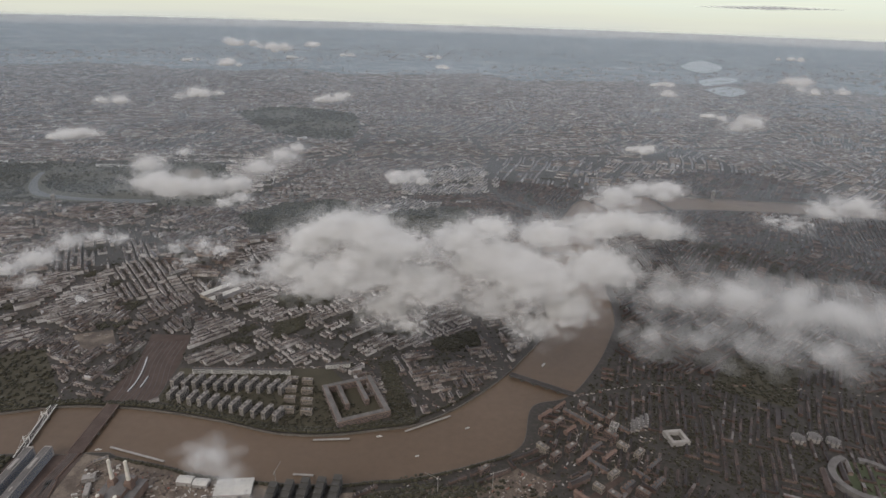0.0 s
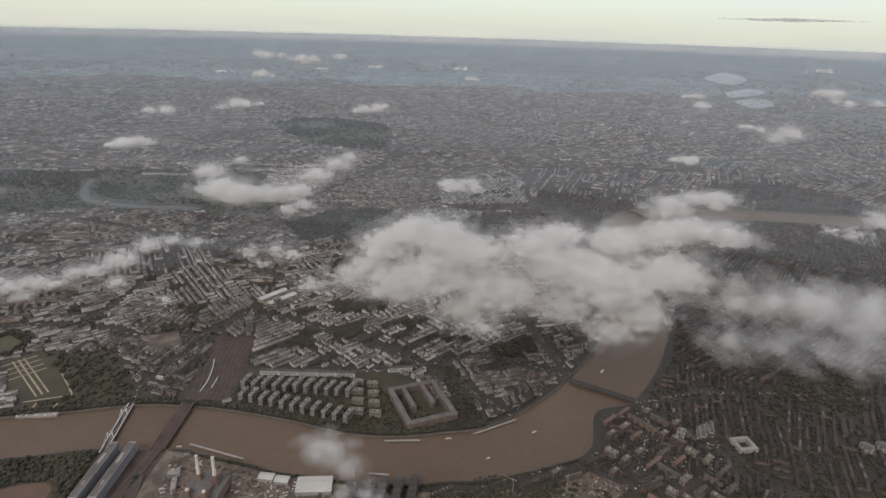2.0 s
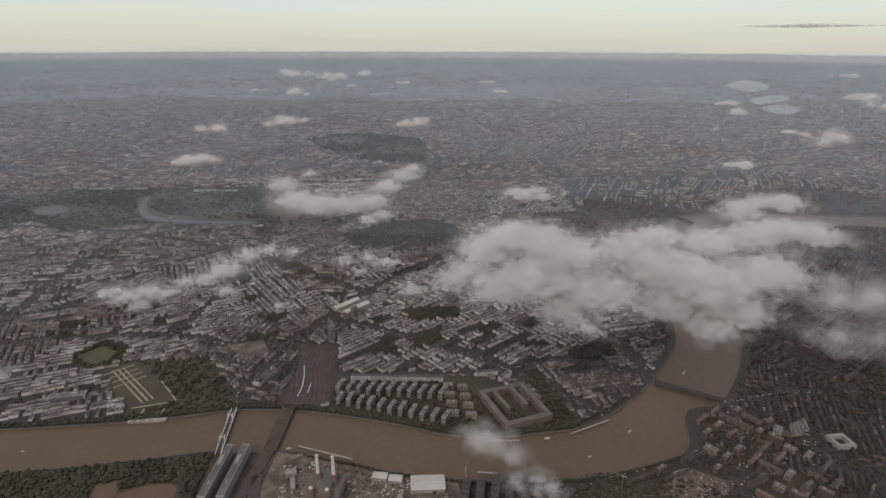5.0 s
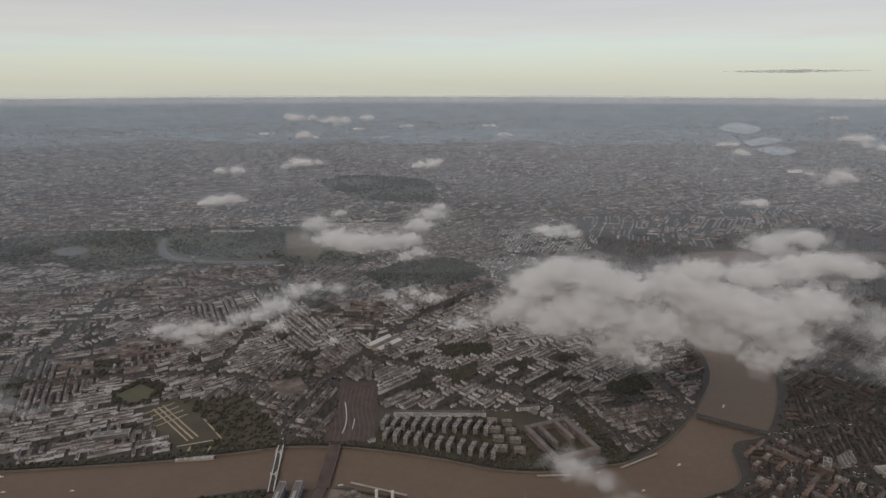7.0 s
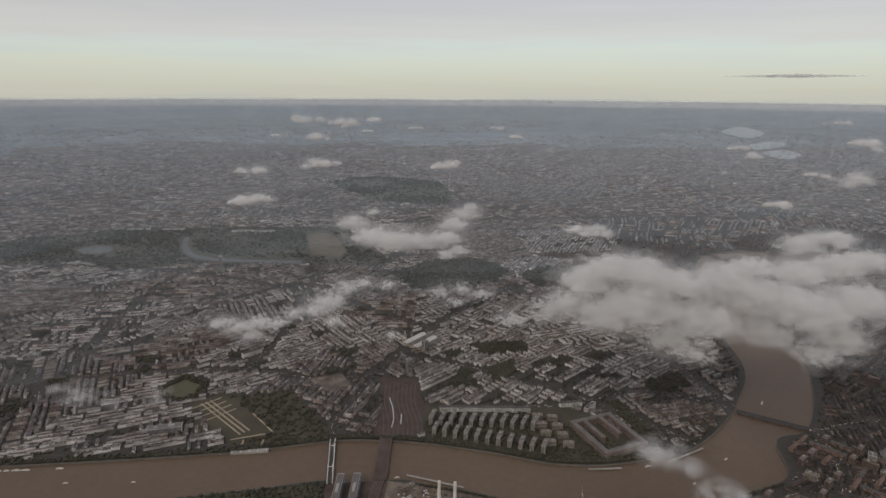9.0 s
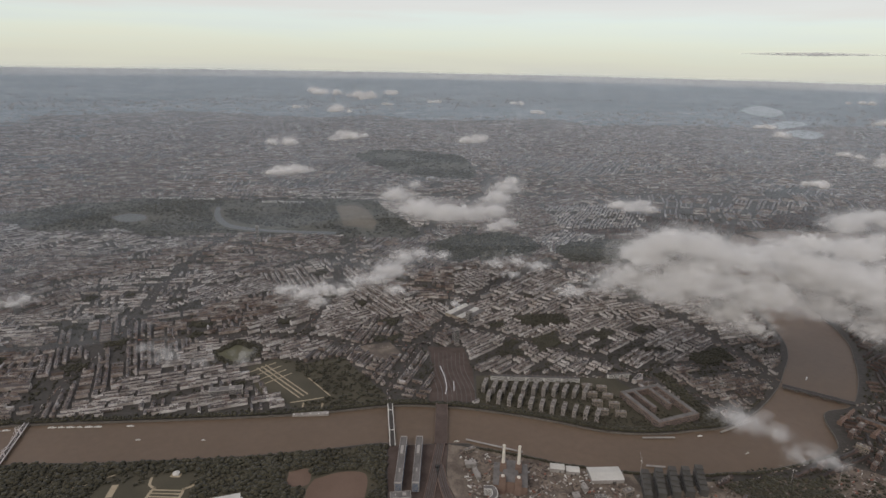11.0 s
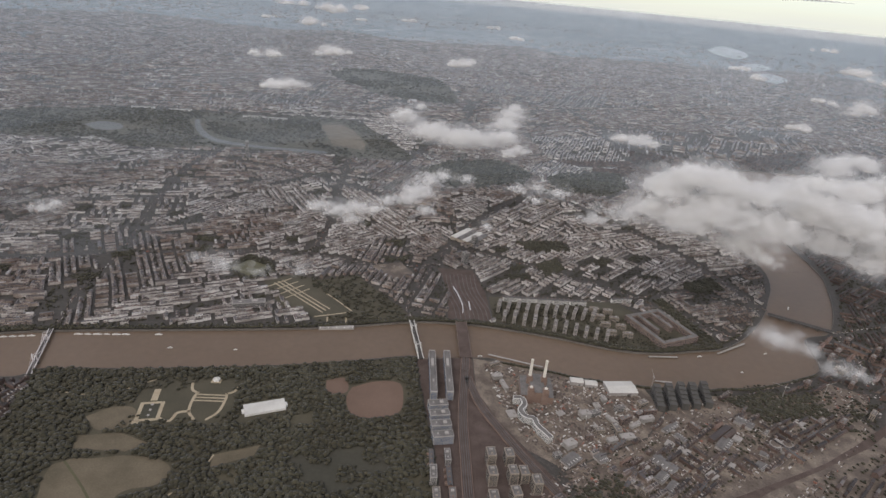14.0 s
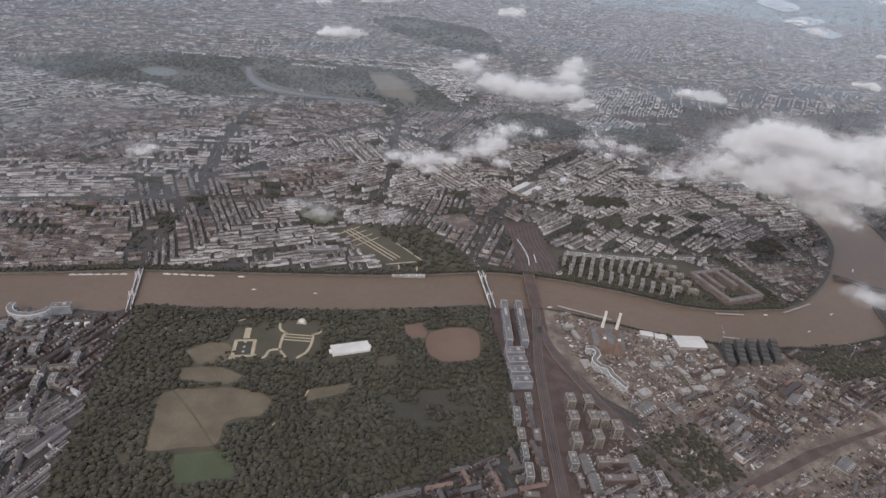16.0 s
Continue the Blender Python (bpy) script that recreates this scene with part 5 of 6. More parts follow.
SITE_AREA = [(-86.2, 119.4), (-78.2, 118.4), (-62.2, 113.5), (-42, 108.5), (-40.1, 100.4), (-48.4, 91.2), (-71, 79.9), (-78.9, 87), (-82.7, 96.2)]
TAKEN = [[(-81.2, 116.4), (-64.1, 116.5), (-64.5, 98.3), (-81.7, 98.2)], [(-81.5, 103.3), (-72.5, 103.3), (-69.9, 84), (-76.9, 84)], [(-64.2, 114.5), (-39.9, 114.6), (-40, 105.5), (-64.4, 105.4)]]
fill(SITE_AREA, 20, (4.8, 3.6), ["frame", "frame_low", "pale", "flats", "frame", "frame_low", "stockflats"], 0.7, TAKEN, (0.5, 1.1), loose=1.6)
fill(SITE_AREA, 32, (2.3, 1.5), ["cabin", "cabin", "cabin_brown"], 0.34, TAKEN[:2], loose=1.6)
sheet("grass_estate", [(-80.1, 144.5), (-79.7, 161.5), (-32, 162.2), (-13, 134.2), (-43.6, 131.3)], 0.015, GRASS, "lawns between the slab blocks")
# riverside estate of slabs, and the long terrace behind it
for k in range(11):
    x = -77.7 + k * 3.3
    put(KINDS["slab"], x + 0.6, 152.8 - 0.3 * k, 74 - k, 0.84, 1, random.uniform(0.9, 1.15))
    put(KINDS["slab"], x + 1.6, 146.4 - 0.95 * k, 77 - k, 0.72, 1, random.uniform(0.8, 1.1))
for k in range(5):
    put(KINDS["white"], -71.8 + k * 6.1, 159.2 - 0.1 * k, 0.5, 1, 1, 1.5)
for k in range(4):
    put(KINDS["stockflats"], -42.7 + 0.6 * k, 154.5 - 5.0 * k, -4, 0.9, 0.9, 1.0)
    put(KINDS["stockflats"], -38 + 0.8 * k, 153.6 - 5.0 * k, -4, 0.9, 0.9, 1.0)
put(KINDS["white"], -29.9, 162.8, 8, 1.3, 1, 1.4)
put(KINDS["tower"], -86.7, 187.6, 30, 1.1, 1.0, 1.0)
put(KINDS["tower"], -203.8, 314.3, 10, 0.9, 0.9, 1.75)
put(KINDS["tower"], -81.1, 205.9, 45, 1.1, 1, 0.9)
for x, y, s in ((-80.9, 339.5, 1.5), (-76, 342.6, 1.2), (-96.2, 345.3, 1.0), (-57.2, 456.7, 1.6), (-15.4, 541.2, 1.5), (62.6, 529.5, 1.3), (-52.2, 608.5, 1.9), (182.9, 358.9, 1.7), (-119.5, 461.4, 1.2), (-229.7, 488.8, 1.3), (21.1, 269.7, 1.1), (-11.4, 262.7, 1.2), (50.1, 129.7, 1.0), (-34.6, 539.6, 1.4), (-45.7, 556.4, 1.2), (-24.6, 567.1, 1.4)):
    put(KINDS["tower"], x, y, random.uniform(0, 90), 1.2, 1.1, s * 0.75)

# the hollow square of brick flats
t = thing("courtyard_flats", "large red-brown brick courtyard block of flats round a garden", "building", pose(-22.3, 143.8, 0, 0, 0, -68))
for x, y, lx, ly in ((0, 6.9, 19, 1.6), (0, -6.9, 19, 1.6), (-8.7, 0, 1.6, 12.2), (8.7, 0, 1.6, 12.2), (-2.9, 3.0, 10, 1.3), (-2.9, -3.0, 10, 1.3)):
    part("wing", boxed(x, y, 0, lx, ly, 2.1), WEATHERED_BRICK, t)
    part("roof", boxed(x, y, 2.1, lx - 0.3, ly - 0.3, 0.16), FELT, t)
    for k in range(4):
        part("window_strip", boxed(x, y, 0.3 + 0.44 * k, lx + 0.02 if lx > ly else lx + 0.03, ly + 0.02 if ly > lx else ly + 0.03, 0.14), DARK_GLASS, t)
part("court_lawn", boxed(0, 0, 0.0, 15.6, 12.1, 0.04), GRASS, t)

# power station: brick hall, wash towers and pale chimneys
t = thing("power_station", "brown brick power station with tall cream chimneys under rebuilding", "power station", pose(-72.8, 107.6, 0, 0, 0, -6))
part("boiler_hall", boxed(0, -1.0, 0, 4.2, 9.0, 3.4), BRICK, t)
part("hall_roof", boxed(0, -1.0, 3.4, 3.9, 8.7, 0.06), FELT, t)
for side in (-1, 1):
    part("turbine_hall", boxed(side * 3.3, -1.0, 0, 2.2, 9.0, 2.3), BRICK, t)
    part("turbine_roof", gable(side * 3.3, -1.0, 2.3, 2.2, 9.0, 0.3), FELT, t)
    for end, h in ((0.3, 10.2), (-5.2, 5.2)):
        bm = boxed(side * 2.0, end, 0, 1.7, 1.7, 4.4)
        slab(bm, side * 2.0, end, 4.4, 1.35, 1.35, 0.5)
        part("wash_tower", bm, BRICK, t)
        bm = drum(bmesh.new(), side * 2.0, end, 4.9, 0.46, 0.36, h - 4.9)
        drum(bm, side * 2.0, end, h - 0.25, 0.41, 0.41, 0.2)
        part("chimney", bm, CREAM, t, "tall tapering cream concrete chimney")


def tower_crane(x, y, h, turn):
    t = thing("tower_crane", "tall slender steel tower crane on a building site", "crane", pose(x, y, 0, 0, 0, turn), "tower cranes")
    part("mast", boxed(0, 0, 0, 0.1, 0.1, h), CONCRETE, t)
    part("jib", boxed(1.5, 0, h, 4.4, 0.07, 0.08), CONCRETE, t)
    part("counterweight", boxed(-0.6, 0, h - 0.2, 0.4, 0.24, 0.3), CONCRETE, t)
    part("cab", boxed(0.16, 0.14, h - 0.2, 0.2, 0.18, 0.2), WHITE_PAINT, t)
    part("peak", boxed(0, 0, h + 0.08, 0.1, 0.1, 0.6, taper=0.2), CONCRETE, t)


for x, y, h, r in ((-68.6, 95.2, 5.0, 40), (-62.6, 92.2, 4.4, 110), (-37.9, 110.6, 4.6, 80), (14.5, 109.9, 5.0, 20), (1.1, 108.8, 4.4, 150)):
    tower_crane(x, y, h, r)

# glass apartments beside the railway
for x, y, l in ((-101.7, 111.4, 3.3), (-97.3, 111.7, 3.3)):
    ob = put(KINDS["glass"], x, y, 90, l, 0.95, 1.05)
for k in range(4):
    put(KINDS["glass"], -100.7 + 0.25 * k, 97.7 - 3.9 * k, 8, 0.85, 1.2, 0.95)
# sinuous white building
t = thing("curved_apartments", "long sinuous white apartment building with a terraced roof", "building")
SNAKE = smooth([(-80, 101.9), (-77.8, 101.7), (-77.4, 99.2), (-78.9, 96.8), (-77.9, 94.4), (-75.9, 93.6), (-75.4, 91.1), (-74, 88.7), (-72.8, 86.6)])
part("wall", ribbon(SNAKE, 1.5, 0, 2.0), WHITE_PAINT, t)
part("roof", ribbon(SNAKE, 1.1, 1.99, 0.06), FELT, t)
for k in range(6):
    part("window_strip", ribbon(SNAKE, 1.512, 0.16 + 0.31 * k, 0.14), DARK_GLASS, t)
# crescent of pale flats west of the park
t = thing("crescent_apartments", "curved white riverside apartment building", "building")
ARC = [(-231 + 5.0 * math.cos(a), 101.1 + 4.0 * math.sin(a)) for a in np.linspace(math.pi * 0.95, math.pi * 2.0, 16)]
part("wall", ribbon(ARC, 1.5, 0, 2.2), WHITE_PAINT, t)
part("roof", ribbon(ARC, 1.2, 2.19, 0.06), FELT, t)
for k in range(6):
    part("window_strip", ribbon(ARC, 1.512, 0.2 + 0.33 * k, 0.14), BLUE_GLASS, t)
put(KINDS["glass"], -223.4, 101.8, 14, 0.8, 1.1, 1.0)
put(KINDS["glass"], -235.2, 92.2, 12, 1.1, 0.9, 0.9)
# large sheds on the south bank
put(KINDS["shed"], -47.5, 109.5, 4, 1.7, 2.0, 1.3)
put(KINDS["shed"], -59.8, 111.9, -6, 0.75, 0.9, 1.3)
put(KINDS["grey_shed"], -46, 80.1, -52, 1.1, 1.2, 1.2)
put(KINDS["shed"], -55.8, 111.1, -6, 0.7, 0.9, 1.2)


# five dark riverside blocks with steep pointed ends
for k in range(5):
    t = thing("pointed_block", "dark grey riverside block with a steep stepped end", "building", pose(-38.2 + 3.7 * k, 104.7 + 0.55 * k, 0, 0, 0, -8), "pointed riverside blocks")
    part("wall", boxed(0, 0, 0, 2.0, 8.0, 1.9 + 0.15 * (k % 3)), DARK_CLAD, t)
    for step in range(4):
        part("roof_step", boxed(0, 0.9 + 0.75 * step, 1.9 + 0.15 * (k % 3) + 0.42 * step, 1.9, 6.2 - 1.5 * step, 0.42), DARK_CLAD, t)
    for f in range(5):
        part("window_strip", boxed(0, 0, 0.18 + 0.34 * f, 2.03, 7.4, 0.13), DARK_GLASS, t)
# rounded concrete rings of a works, and its pale tank
for x, y in ((-12.6, 88.8), (-9.1, 89), (-11, 86.3)):
    t = thing("settling_tank", "round pale concrete tank in a works yard", "tank", pose(x, y, 0.02), "settling tanks")
    part("wall", drum(bmesh.new(), 0, 0, 0, 1.45, 1.45, 0.7, 16), CONCRETE, t)
    part("top", drum(bmesh.new(), 0, 0, 0.7, 1.2, 1.2, 0.02, 16), SITE, t)


# yards full of stores, skips, vans and rubble
def clutter(name, areas, label, sizes, mats, gap=()):
    r_ = np.random.default_rng(len(name))
    rows = []
    for area, count in areas:
        a = scatter(area, count, (0, 1), gap)
        m_ = len(a)
        turn = radians(34) + np.floor(r_.random(m_) * 2) * math.pi / 2 + r_.normal(0, 0.2, m_)
        rows.append(np.c_[a[:, 0], a[:, 1], turn, r_.uniform(*sizes[0], m_), r_.uniform(*sizes[1], m_), r_.uniform(*sizes[2], m_), np.full(m_, 2.0)])
    return tagged(town_mesh(name, np.concatenate(rows), label, mats), label, "clutter", "", "stuff")


NO_CLUTTER = [BATTERSEA_PARK, [(-57.2, 59.4), (-35.5, 71.7), (-21, 77.7), (-6.5, 83.8), (9.2, 91.7), (27, 101.7), (44.8, 115.2), (51.1, 113.2), (30.1, 96.5), (16.4, 88.2), (-10.7, 76.8), (-27.3, 69.6), (-49, 57.3)]]
NINE = [(-73, 79.9), (-46.4, 90.2), (-38.1, 100.4), (-21.6, 106.6), (7.3, 112.9), (11.3, 96.5), (-22.4, 55.1), (-61.4, 51.2)]
clutter("yard_clutter", [(SITE_AREA, 2600), (NINE, 3600), ([(7.3, 107.8), (21.9, 117.1), (30.2, 112), (23.8, 102.7), (9.3, 101.6)], 300), ([(11.3, 96.5), (24, 123.3), (45, 146), (61.7, 131.8), (51, 79.9)], 900), ([(-91.5, 63.6), (-64.9, 82), (-63.6, 45), (-92, 45.1)], 800)],
        "crates, rubble heaps, skips and stores strewn over yards", ((0.15, 1.1), (0.12, 0.45), (0.06, 0.34)), (YARD_GOODS, YARD_GOODS), NO_CLUTTER)


def parked(count):
    r_ = np.random.default_rng(5)
    rows = []
    for r in ROADS[:11]:
        p = np.array(r)
        i = r_.integers(0, len(p) - 1, count)
        d = p[i + 1] - p[i]
        d_ = d / np.linalg.norm(d, axis=1)[:, None]
        q = p[i] + d * r_.random(count)[:, None] + np.c_[-d_[:, 1], d_[:, 0]] * (r_.choice([-0.5, -0.2, 0.2, 0.5], count))[:, None]
        rows.append(np.c_[q, np.arctan2(d[:, 1], d[:, 0]), r_.choice([0.42, 0.45, 0.6, 1.1], count), np.full(count, 0.18), r_.choice([0.14, 0.15, 0.2, 0.35], count), np.full(count, 2.0)])
    rows = np.concatenate(rows)
    rows = rows[~inside(rows[:, 0], rows[:, 1], RIVER)]
    return tagged(town_mesh("road_traffic", rows, "cars, vans and buses standing on the main roads", (YARD_GOODS, YARD_GOODS)), "cars, vans and buses standing on the main roads", "vehicles", "", "stuff")


parked(170)


# -- in the park --
t = thing("event_marquee", "long white flat-roofed event marquee in the park", "marquee", pose(-144.9, 95.4, 0, 0, 0, 19))
part("wall", boxed(0, 0, 0, 10.0, 3.9, 0.75), WHITE_PAINT, t)
part("roof", gable(0, 0, 0.75, 10.0, 3.9, 0.2, 0.08), WHITE_ROOF, t)
for k in (-1, 1):
    part("porch", boxed(k * 5.3, 0, 0, 0.6, 1.4, 0.45), WHITE_PAINT, t)


def path(points, width, label="pale gravel park path", name="path"):
    ob = thing(name, label, "path", group="park paths")
    part("surface", ribbon(smooth(points, 4), width, 0.03, 0.04), SAND, ob)
    return ob


C = (-159.5, 98.5)
for dx in (-4.0, 4.0):
    path([(C[0] + dx * 0.35, C[1] - 8.2), (C[0] + dx * 0.9, C[1] - 5), (C[0] + dx, C[1]), (C[0] + dx * 0.9, C[1] + 2.4)], 0.7)
for dy in (-1.0, 0.2, 1.4):
    path([(C[0] - 3.6, C[1] + dy), (C[0], C[1] + dy), (C[0] + 3.6, C[1] + dy)], 0.45)
for s in (-1, 1):
    path([(C[0] + s * 3.6, C[1] + 2.0), (C[0] + s * 5.4, C[1] + 3.2), (C[0] + s * 6.2, C[1] + 6.0)], 0.7)
t = thing("garden_pavilion", "white pavilion in the pleasure gardens", "pavilion", pose(C[0] - 0.4, C[1] + 7.4, 0))
part("base", boxed(0, 0, 0, 2.6, 2.2, 0.1), SAND, t)
part("wall", boxed(0, 0, 0.1, 1.4, 1.2, 0.5), WHITE_PAINT, t)
part("roof", drum(bmesh.new(), 0, 0, 0.6, 1.0, 0.1, 0.5, 8), WHITE_ROOF, t)
F = (-172.2, 92.7)
t = thing("fountain_court", "pale paved court with fountain basins", "court", pose(*F, 0.0, 0, 0, 8))
for x, y, lx, ly in ((-2.4, 0, 0.9, 7), (2.4, 0, 0.9, 7), (0, 3.2, 4, 0.8), (0, -3.2, 4, 0.8), (0, 6.4, 1.6, 4.6), (-2.4, -3.9, 1.6, 1.2)):
    part("paving", boxed(x, y, 0.02, lx, ly, 0.06), SAND, t)
part("basin", boxed(0, 0.2, 0.02, 3.6, 5.6, 0.04), POND, t)
for y in (-1.5, 0.5, 2.5):
    part("fountain", drum(bmesh.new(), 0, y, 0.05, 0.4, 0.25, 0.2, 12), CONCRETE, t)
path([(-169.4, 90.4), (-166.4, 89.5), (-165.5, 92.5), (-162.8, 93.3)], 0.8)
path([(-160.2, 60.8), (-159.5, 64.8), (-156.8, 69.2), (-154.6, 70.6)], 0.35)
path([(-153.9, 66.8), (-154, 70.8), (-153.4, 74.9), (-152.7, 78.9)], 0.4)
path([(-192.6, 103.8), (-187, 99.8), (-182.2, 100.4), (-177.6, 102.8)], 0.4)
path([(-196.7, 98.8), (-189, 98.2), (-181.2, 101.3), (-173.2, 106.8)], 0.35)
path([(-148.2, 67.8), (-144.2, 68.8), (-141.2, 69.2)], 0.35)
t = path([(-183.6, 75.5), (-176.5, 68.5), (-169.4, 60.4)], 0.5, "worn earth track across a dry meadow")
t.children[0].data.materials[0] = OLIVE
# formal lawns beside the river: a grid of gravel walks
H = Vector((-145.5, 154.4))
along, across = Vector((0.72, -0.69)), Vector((0.69, 0.72))
for s, w in ((-1.6, 0.5), (0.0, 0.6), (1.6, 0.5)):
    a, b = H - along * 14 + across * s, H + along * 13 + across * s
    path([tuple(a), tuple((a + b) / 2), tuple(b)], w, "pale gravel walk across dry lawns")
for u in (-13, -9.5, -6, -2.5):
    a, b = H + along * u - across * 5.2, H + along * u + across * 5.2
    path([tuple(a), tuple((a + b) / 2), tuple(b)], 0.5, "pale gravel walk across dry lawns")
path([(-127.6, 145.9), (-131.8, 150.8), (-137.5, 157.2)], 0.5, "pale gravel walk across dry lawns")
path([(-139.4, 141.3), (-133, 143.5), (-127.4, 145.5)], 0.5, "pale gravel walk across dry lawns")
t = thing("river_terrace", "pale stone terrace with steps at the river", "terrace", pose(-131.6, 136.2, 0, 0, 0, 6))
part("platform", boxed(0, -0.6, -0.6, 11, 1.6, 0.75), CONCRETE, t)
for x in (-3, 3):
    part("walk", boxed(x, 2.6, 0.03, 0.6, 6, 0.05), SAND, t)
for x in (-5, -2.5, 0, 2.5, 5):
    part("bollard", boxed(x, -1.2, 0.15, 0.3, 0.3, 0.3), WHITE_PAINT, t)


# -- boats and piers --
def boat(x, y, turn, size, label):
    t = thing("river_boat", label, "boat", pose(x, y, -0.5, 0, 0, turn), "boats on the river")
    bm = bmesh.new()
    outline = [(-1, -0.2), (0.6, -0.2), (1.0, 0.0), (0.6, 0.2), (-1, 0.2)]
    lo = [bm.verts.new((u * size * 0.92, v * size * 0.85, -0.03)) for u, v in outline]
    hi = [bm.verts.new((u * size, v * size, 0.16)) for u, v in outline]
    for k in range(5):
        bm.faces.new((lo[k], lo[(k + 1) % 5], hi[(k + 1) % 5], hi[k]))
    bm.faces.new(hi)
    bm.faces.new(lo[::-1])
    part("hull", bm, WHITE_PAINT, t)
    part("cabin", boxed(-size * 0.2, 0, 0.16, size * 1.0, size * 0.28, 0.16), WHITE_PAINT, t)
    part("cabin_window", boxed(-size * 0.2, 0, 0.21, size * 0.96, size * 0.292, 0.06), DARK_GLASS, t)
    part("wheelhouse", boxed(size * 0.1, 0, 0.32, size * 0.3, size * 0.2, 0.14), WHITE_PAINT, t)


for k in range(7):
    boat(-231.1 + k * 2.3, 120.9 + 0.42 * k, 10, random.uniform(0.8, 1.2), "white moored houseboat beside the embankment")
for k in range(6):
    boat(-205.2 + k * 2.6, 125.4 + 0.2 * k, 5, random.uniform(0.8, 1.3), "white moored houseboat beside the embankment")
for x, y, r, s in ((-183.1, 127.2, 5, 1.1), (-177.5, 120.7, 8, 0.7), (-159.1, 121.3, 6, 0.6), (-14.3, 129.7, 12, 0.9), (10.1, 133.4, 30, 0.8), (37.8, 166.3, 55, 1.3), (-86.6, 124, 10, 0.8), (4.1, 140, 40, 0.7), (-3.9, 122, 20, 0.6)):
    boat(x, y, r, s, "small white passenger boat on brown water")
for a, b in (((-84, 124.8), (-68.1, 119.5)), ((-34.8, 115.1), (-29.7, 114.7)), ((-32, 127.9), (-22.3, 128.4)), ((-7.4, 131.6), (5.5, 138.6))):
    a, b = Vector(a), Vector(b)
    t = thing("jetty", "long low timber and steel river jetty", "jetty", group="river jetties")
    part("platform", ribbon([tuple(a), tuple((a + b) / 2), tuple(b)], 0.6, -0.3, 0.2), CONCRETE, t)
    for k in range(7):
        q = a.lerp(b, k / 6)
        part("pile", boxed(q.x, q.y, -0.9, 0.14, 0.14, 0.66), STEEL, t)

# -- south-east: gasholders, sports ground and market sheds --
for x, y in ((101.8, 128.3), (106.7, 128.7), (111, 126.9)):
    t = thing("gasholder", "round grey steel gasholder", "gasholder", pose(x, y, 0), "gasholders")
    part("tank", drum(bmesh.new(), 0, 0, 0, 1.9, 1.9, 1.2, 24), CONCRETE, t)
    part("crown", drum(bmesh.new(), 0, 0, 1.2, 1.8, 0.3, 0.25, 24), FELT, t)
    for k in range(10):
        a = 2 * math.pi * k / 10
        part("column", boxed(2.0 * math.cos(a), 2.0 * math.sin(a), 0, 0.1, 0.1, 2.4), STEEL, t)
t = thing("sports_ground", "oval cricket ground with curved grey stands", "stadium", pose(110.6, 112.5, 0, 0, 0, 10))
part("pitch", drum(bmesh.new(), 0, 0, 0, 7.4, 7.4, 0.05, 40), LAWN, t)
part("stand", ribbon([(8.6 * math.cos(a), 7.6 * math.sin(a)) for a in np.linspace(1.6, 4.4, 20)], 1.8, 0, 1.6), FELT, t)
part("stand", ribbon([(8.6 * math.cos(a), 7.6 * math.sin(a)) for a in np.linspace(4.8, 7.4, 20)], 1.4, 0, 1.0), FELT, t)
for k in range(4):
    put(KINDS["grey_shed"], 57 + 1.6 * k, 133.4 + 0.9 * k, 72, 1.0, 0.42, 1.0)
t = thing("office_square", "white square office building round a courtyard", "building", pose(67.4, 128.4, 0, 0, 0, 8))
for x, y, lx, ly in ((0, 2.2, 5.4, 1.0), (0, -2.2, 5.4, 1.0), (-2.2, 0, 1.0, 3.4), (2.2, 0, 1.0, 3.4)):
    part("wing", boxed(x, y, 0, lx, ly, 1.3), CONCRETE, t)
    part("roof", boxed(x, y, 1.3, lx - 0.2, ly - 0.2, 0.06), CONCRETE, t)
# larger public buildings among the terraces
for x, y, r, l, label in ((-160.0, 215.3, 20, 1.7, "large white hospital building among terraces"), (-161.3, 145.7, 14, 2.4, "long pale stone almshouse range beside lawns"), (-106.7, 233.0, 50, 1.8, "broad pale station hotel among terraces"), (-237.6, 197.4, 15, 1.3, "pale public building among terraces"), (-230.1, 207.3, 20, 1.2, "pale public building among terraces"), (-137.4, 303.9, 10, 1.6, "long white terrace near the park")):
    ob = put(KINDS["pale"], x, y, r, l, 1.7, 0.85)
    tagged(ob, label, "building")
for k in range(3):
    put(KINDS["pale"], 26.7 + 1.6 * k, 187.4 - 1.4 * k, 28, 0.9, 0.6, 0.6)
# palace and government fronts, pale among the far parks
for x, y, r, l, label in ((-28.6, 310.5, 80, 2.0, "long pale stone palace front beside the park"), (3.6, 340.6, 8, 1.6, "long white terrace beside the park"), (21.7, 344.4, 12, 1.5, "long white terrace beside the park"), (45.7, 311.6, 85, 1.6, "long pale stone government building")):
    ob = put(KINDS["white"], x, y, r, l, 2.0, 1.7)
    tagged(ob, label, "building")
for x, y, r in ((-304, 418.8, 14), (-277.7, 418.8, 12), (-224.2, 415.1, 4), (-207.9, 414.3, 3), (-96.4, 338.8, -60)):
    put(KINDS["white"], x, y, r, 2.6, 1.6, 1.6)
for k in KINDS.values():
    for o in (*k.children_recursive, k):
        bpy.data.objects.remove(o)

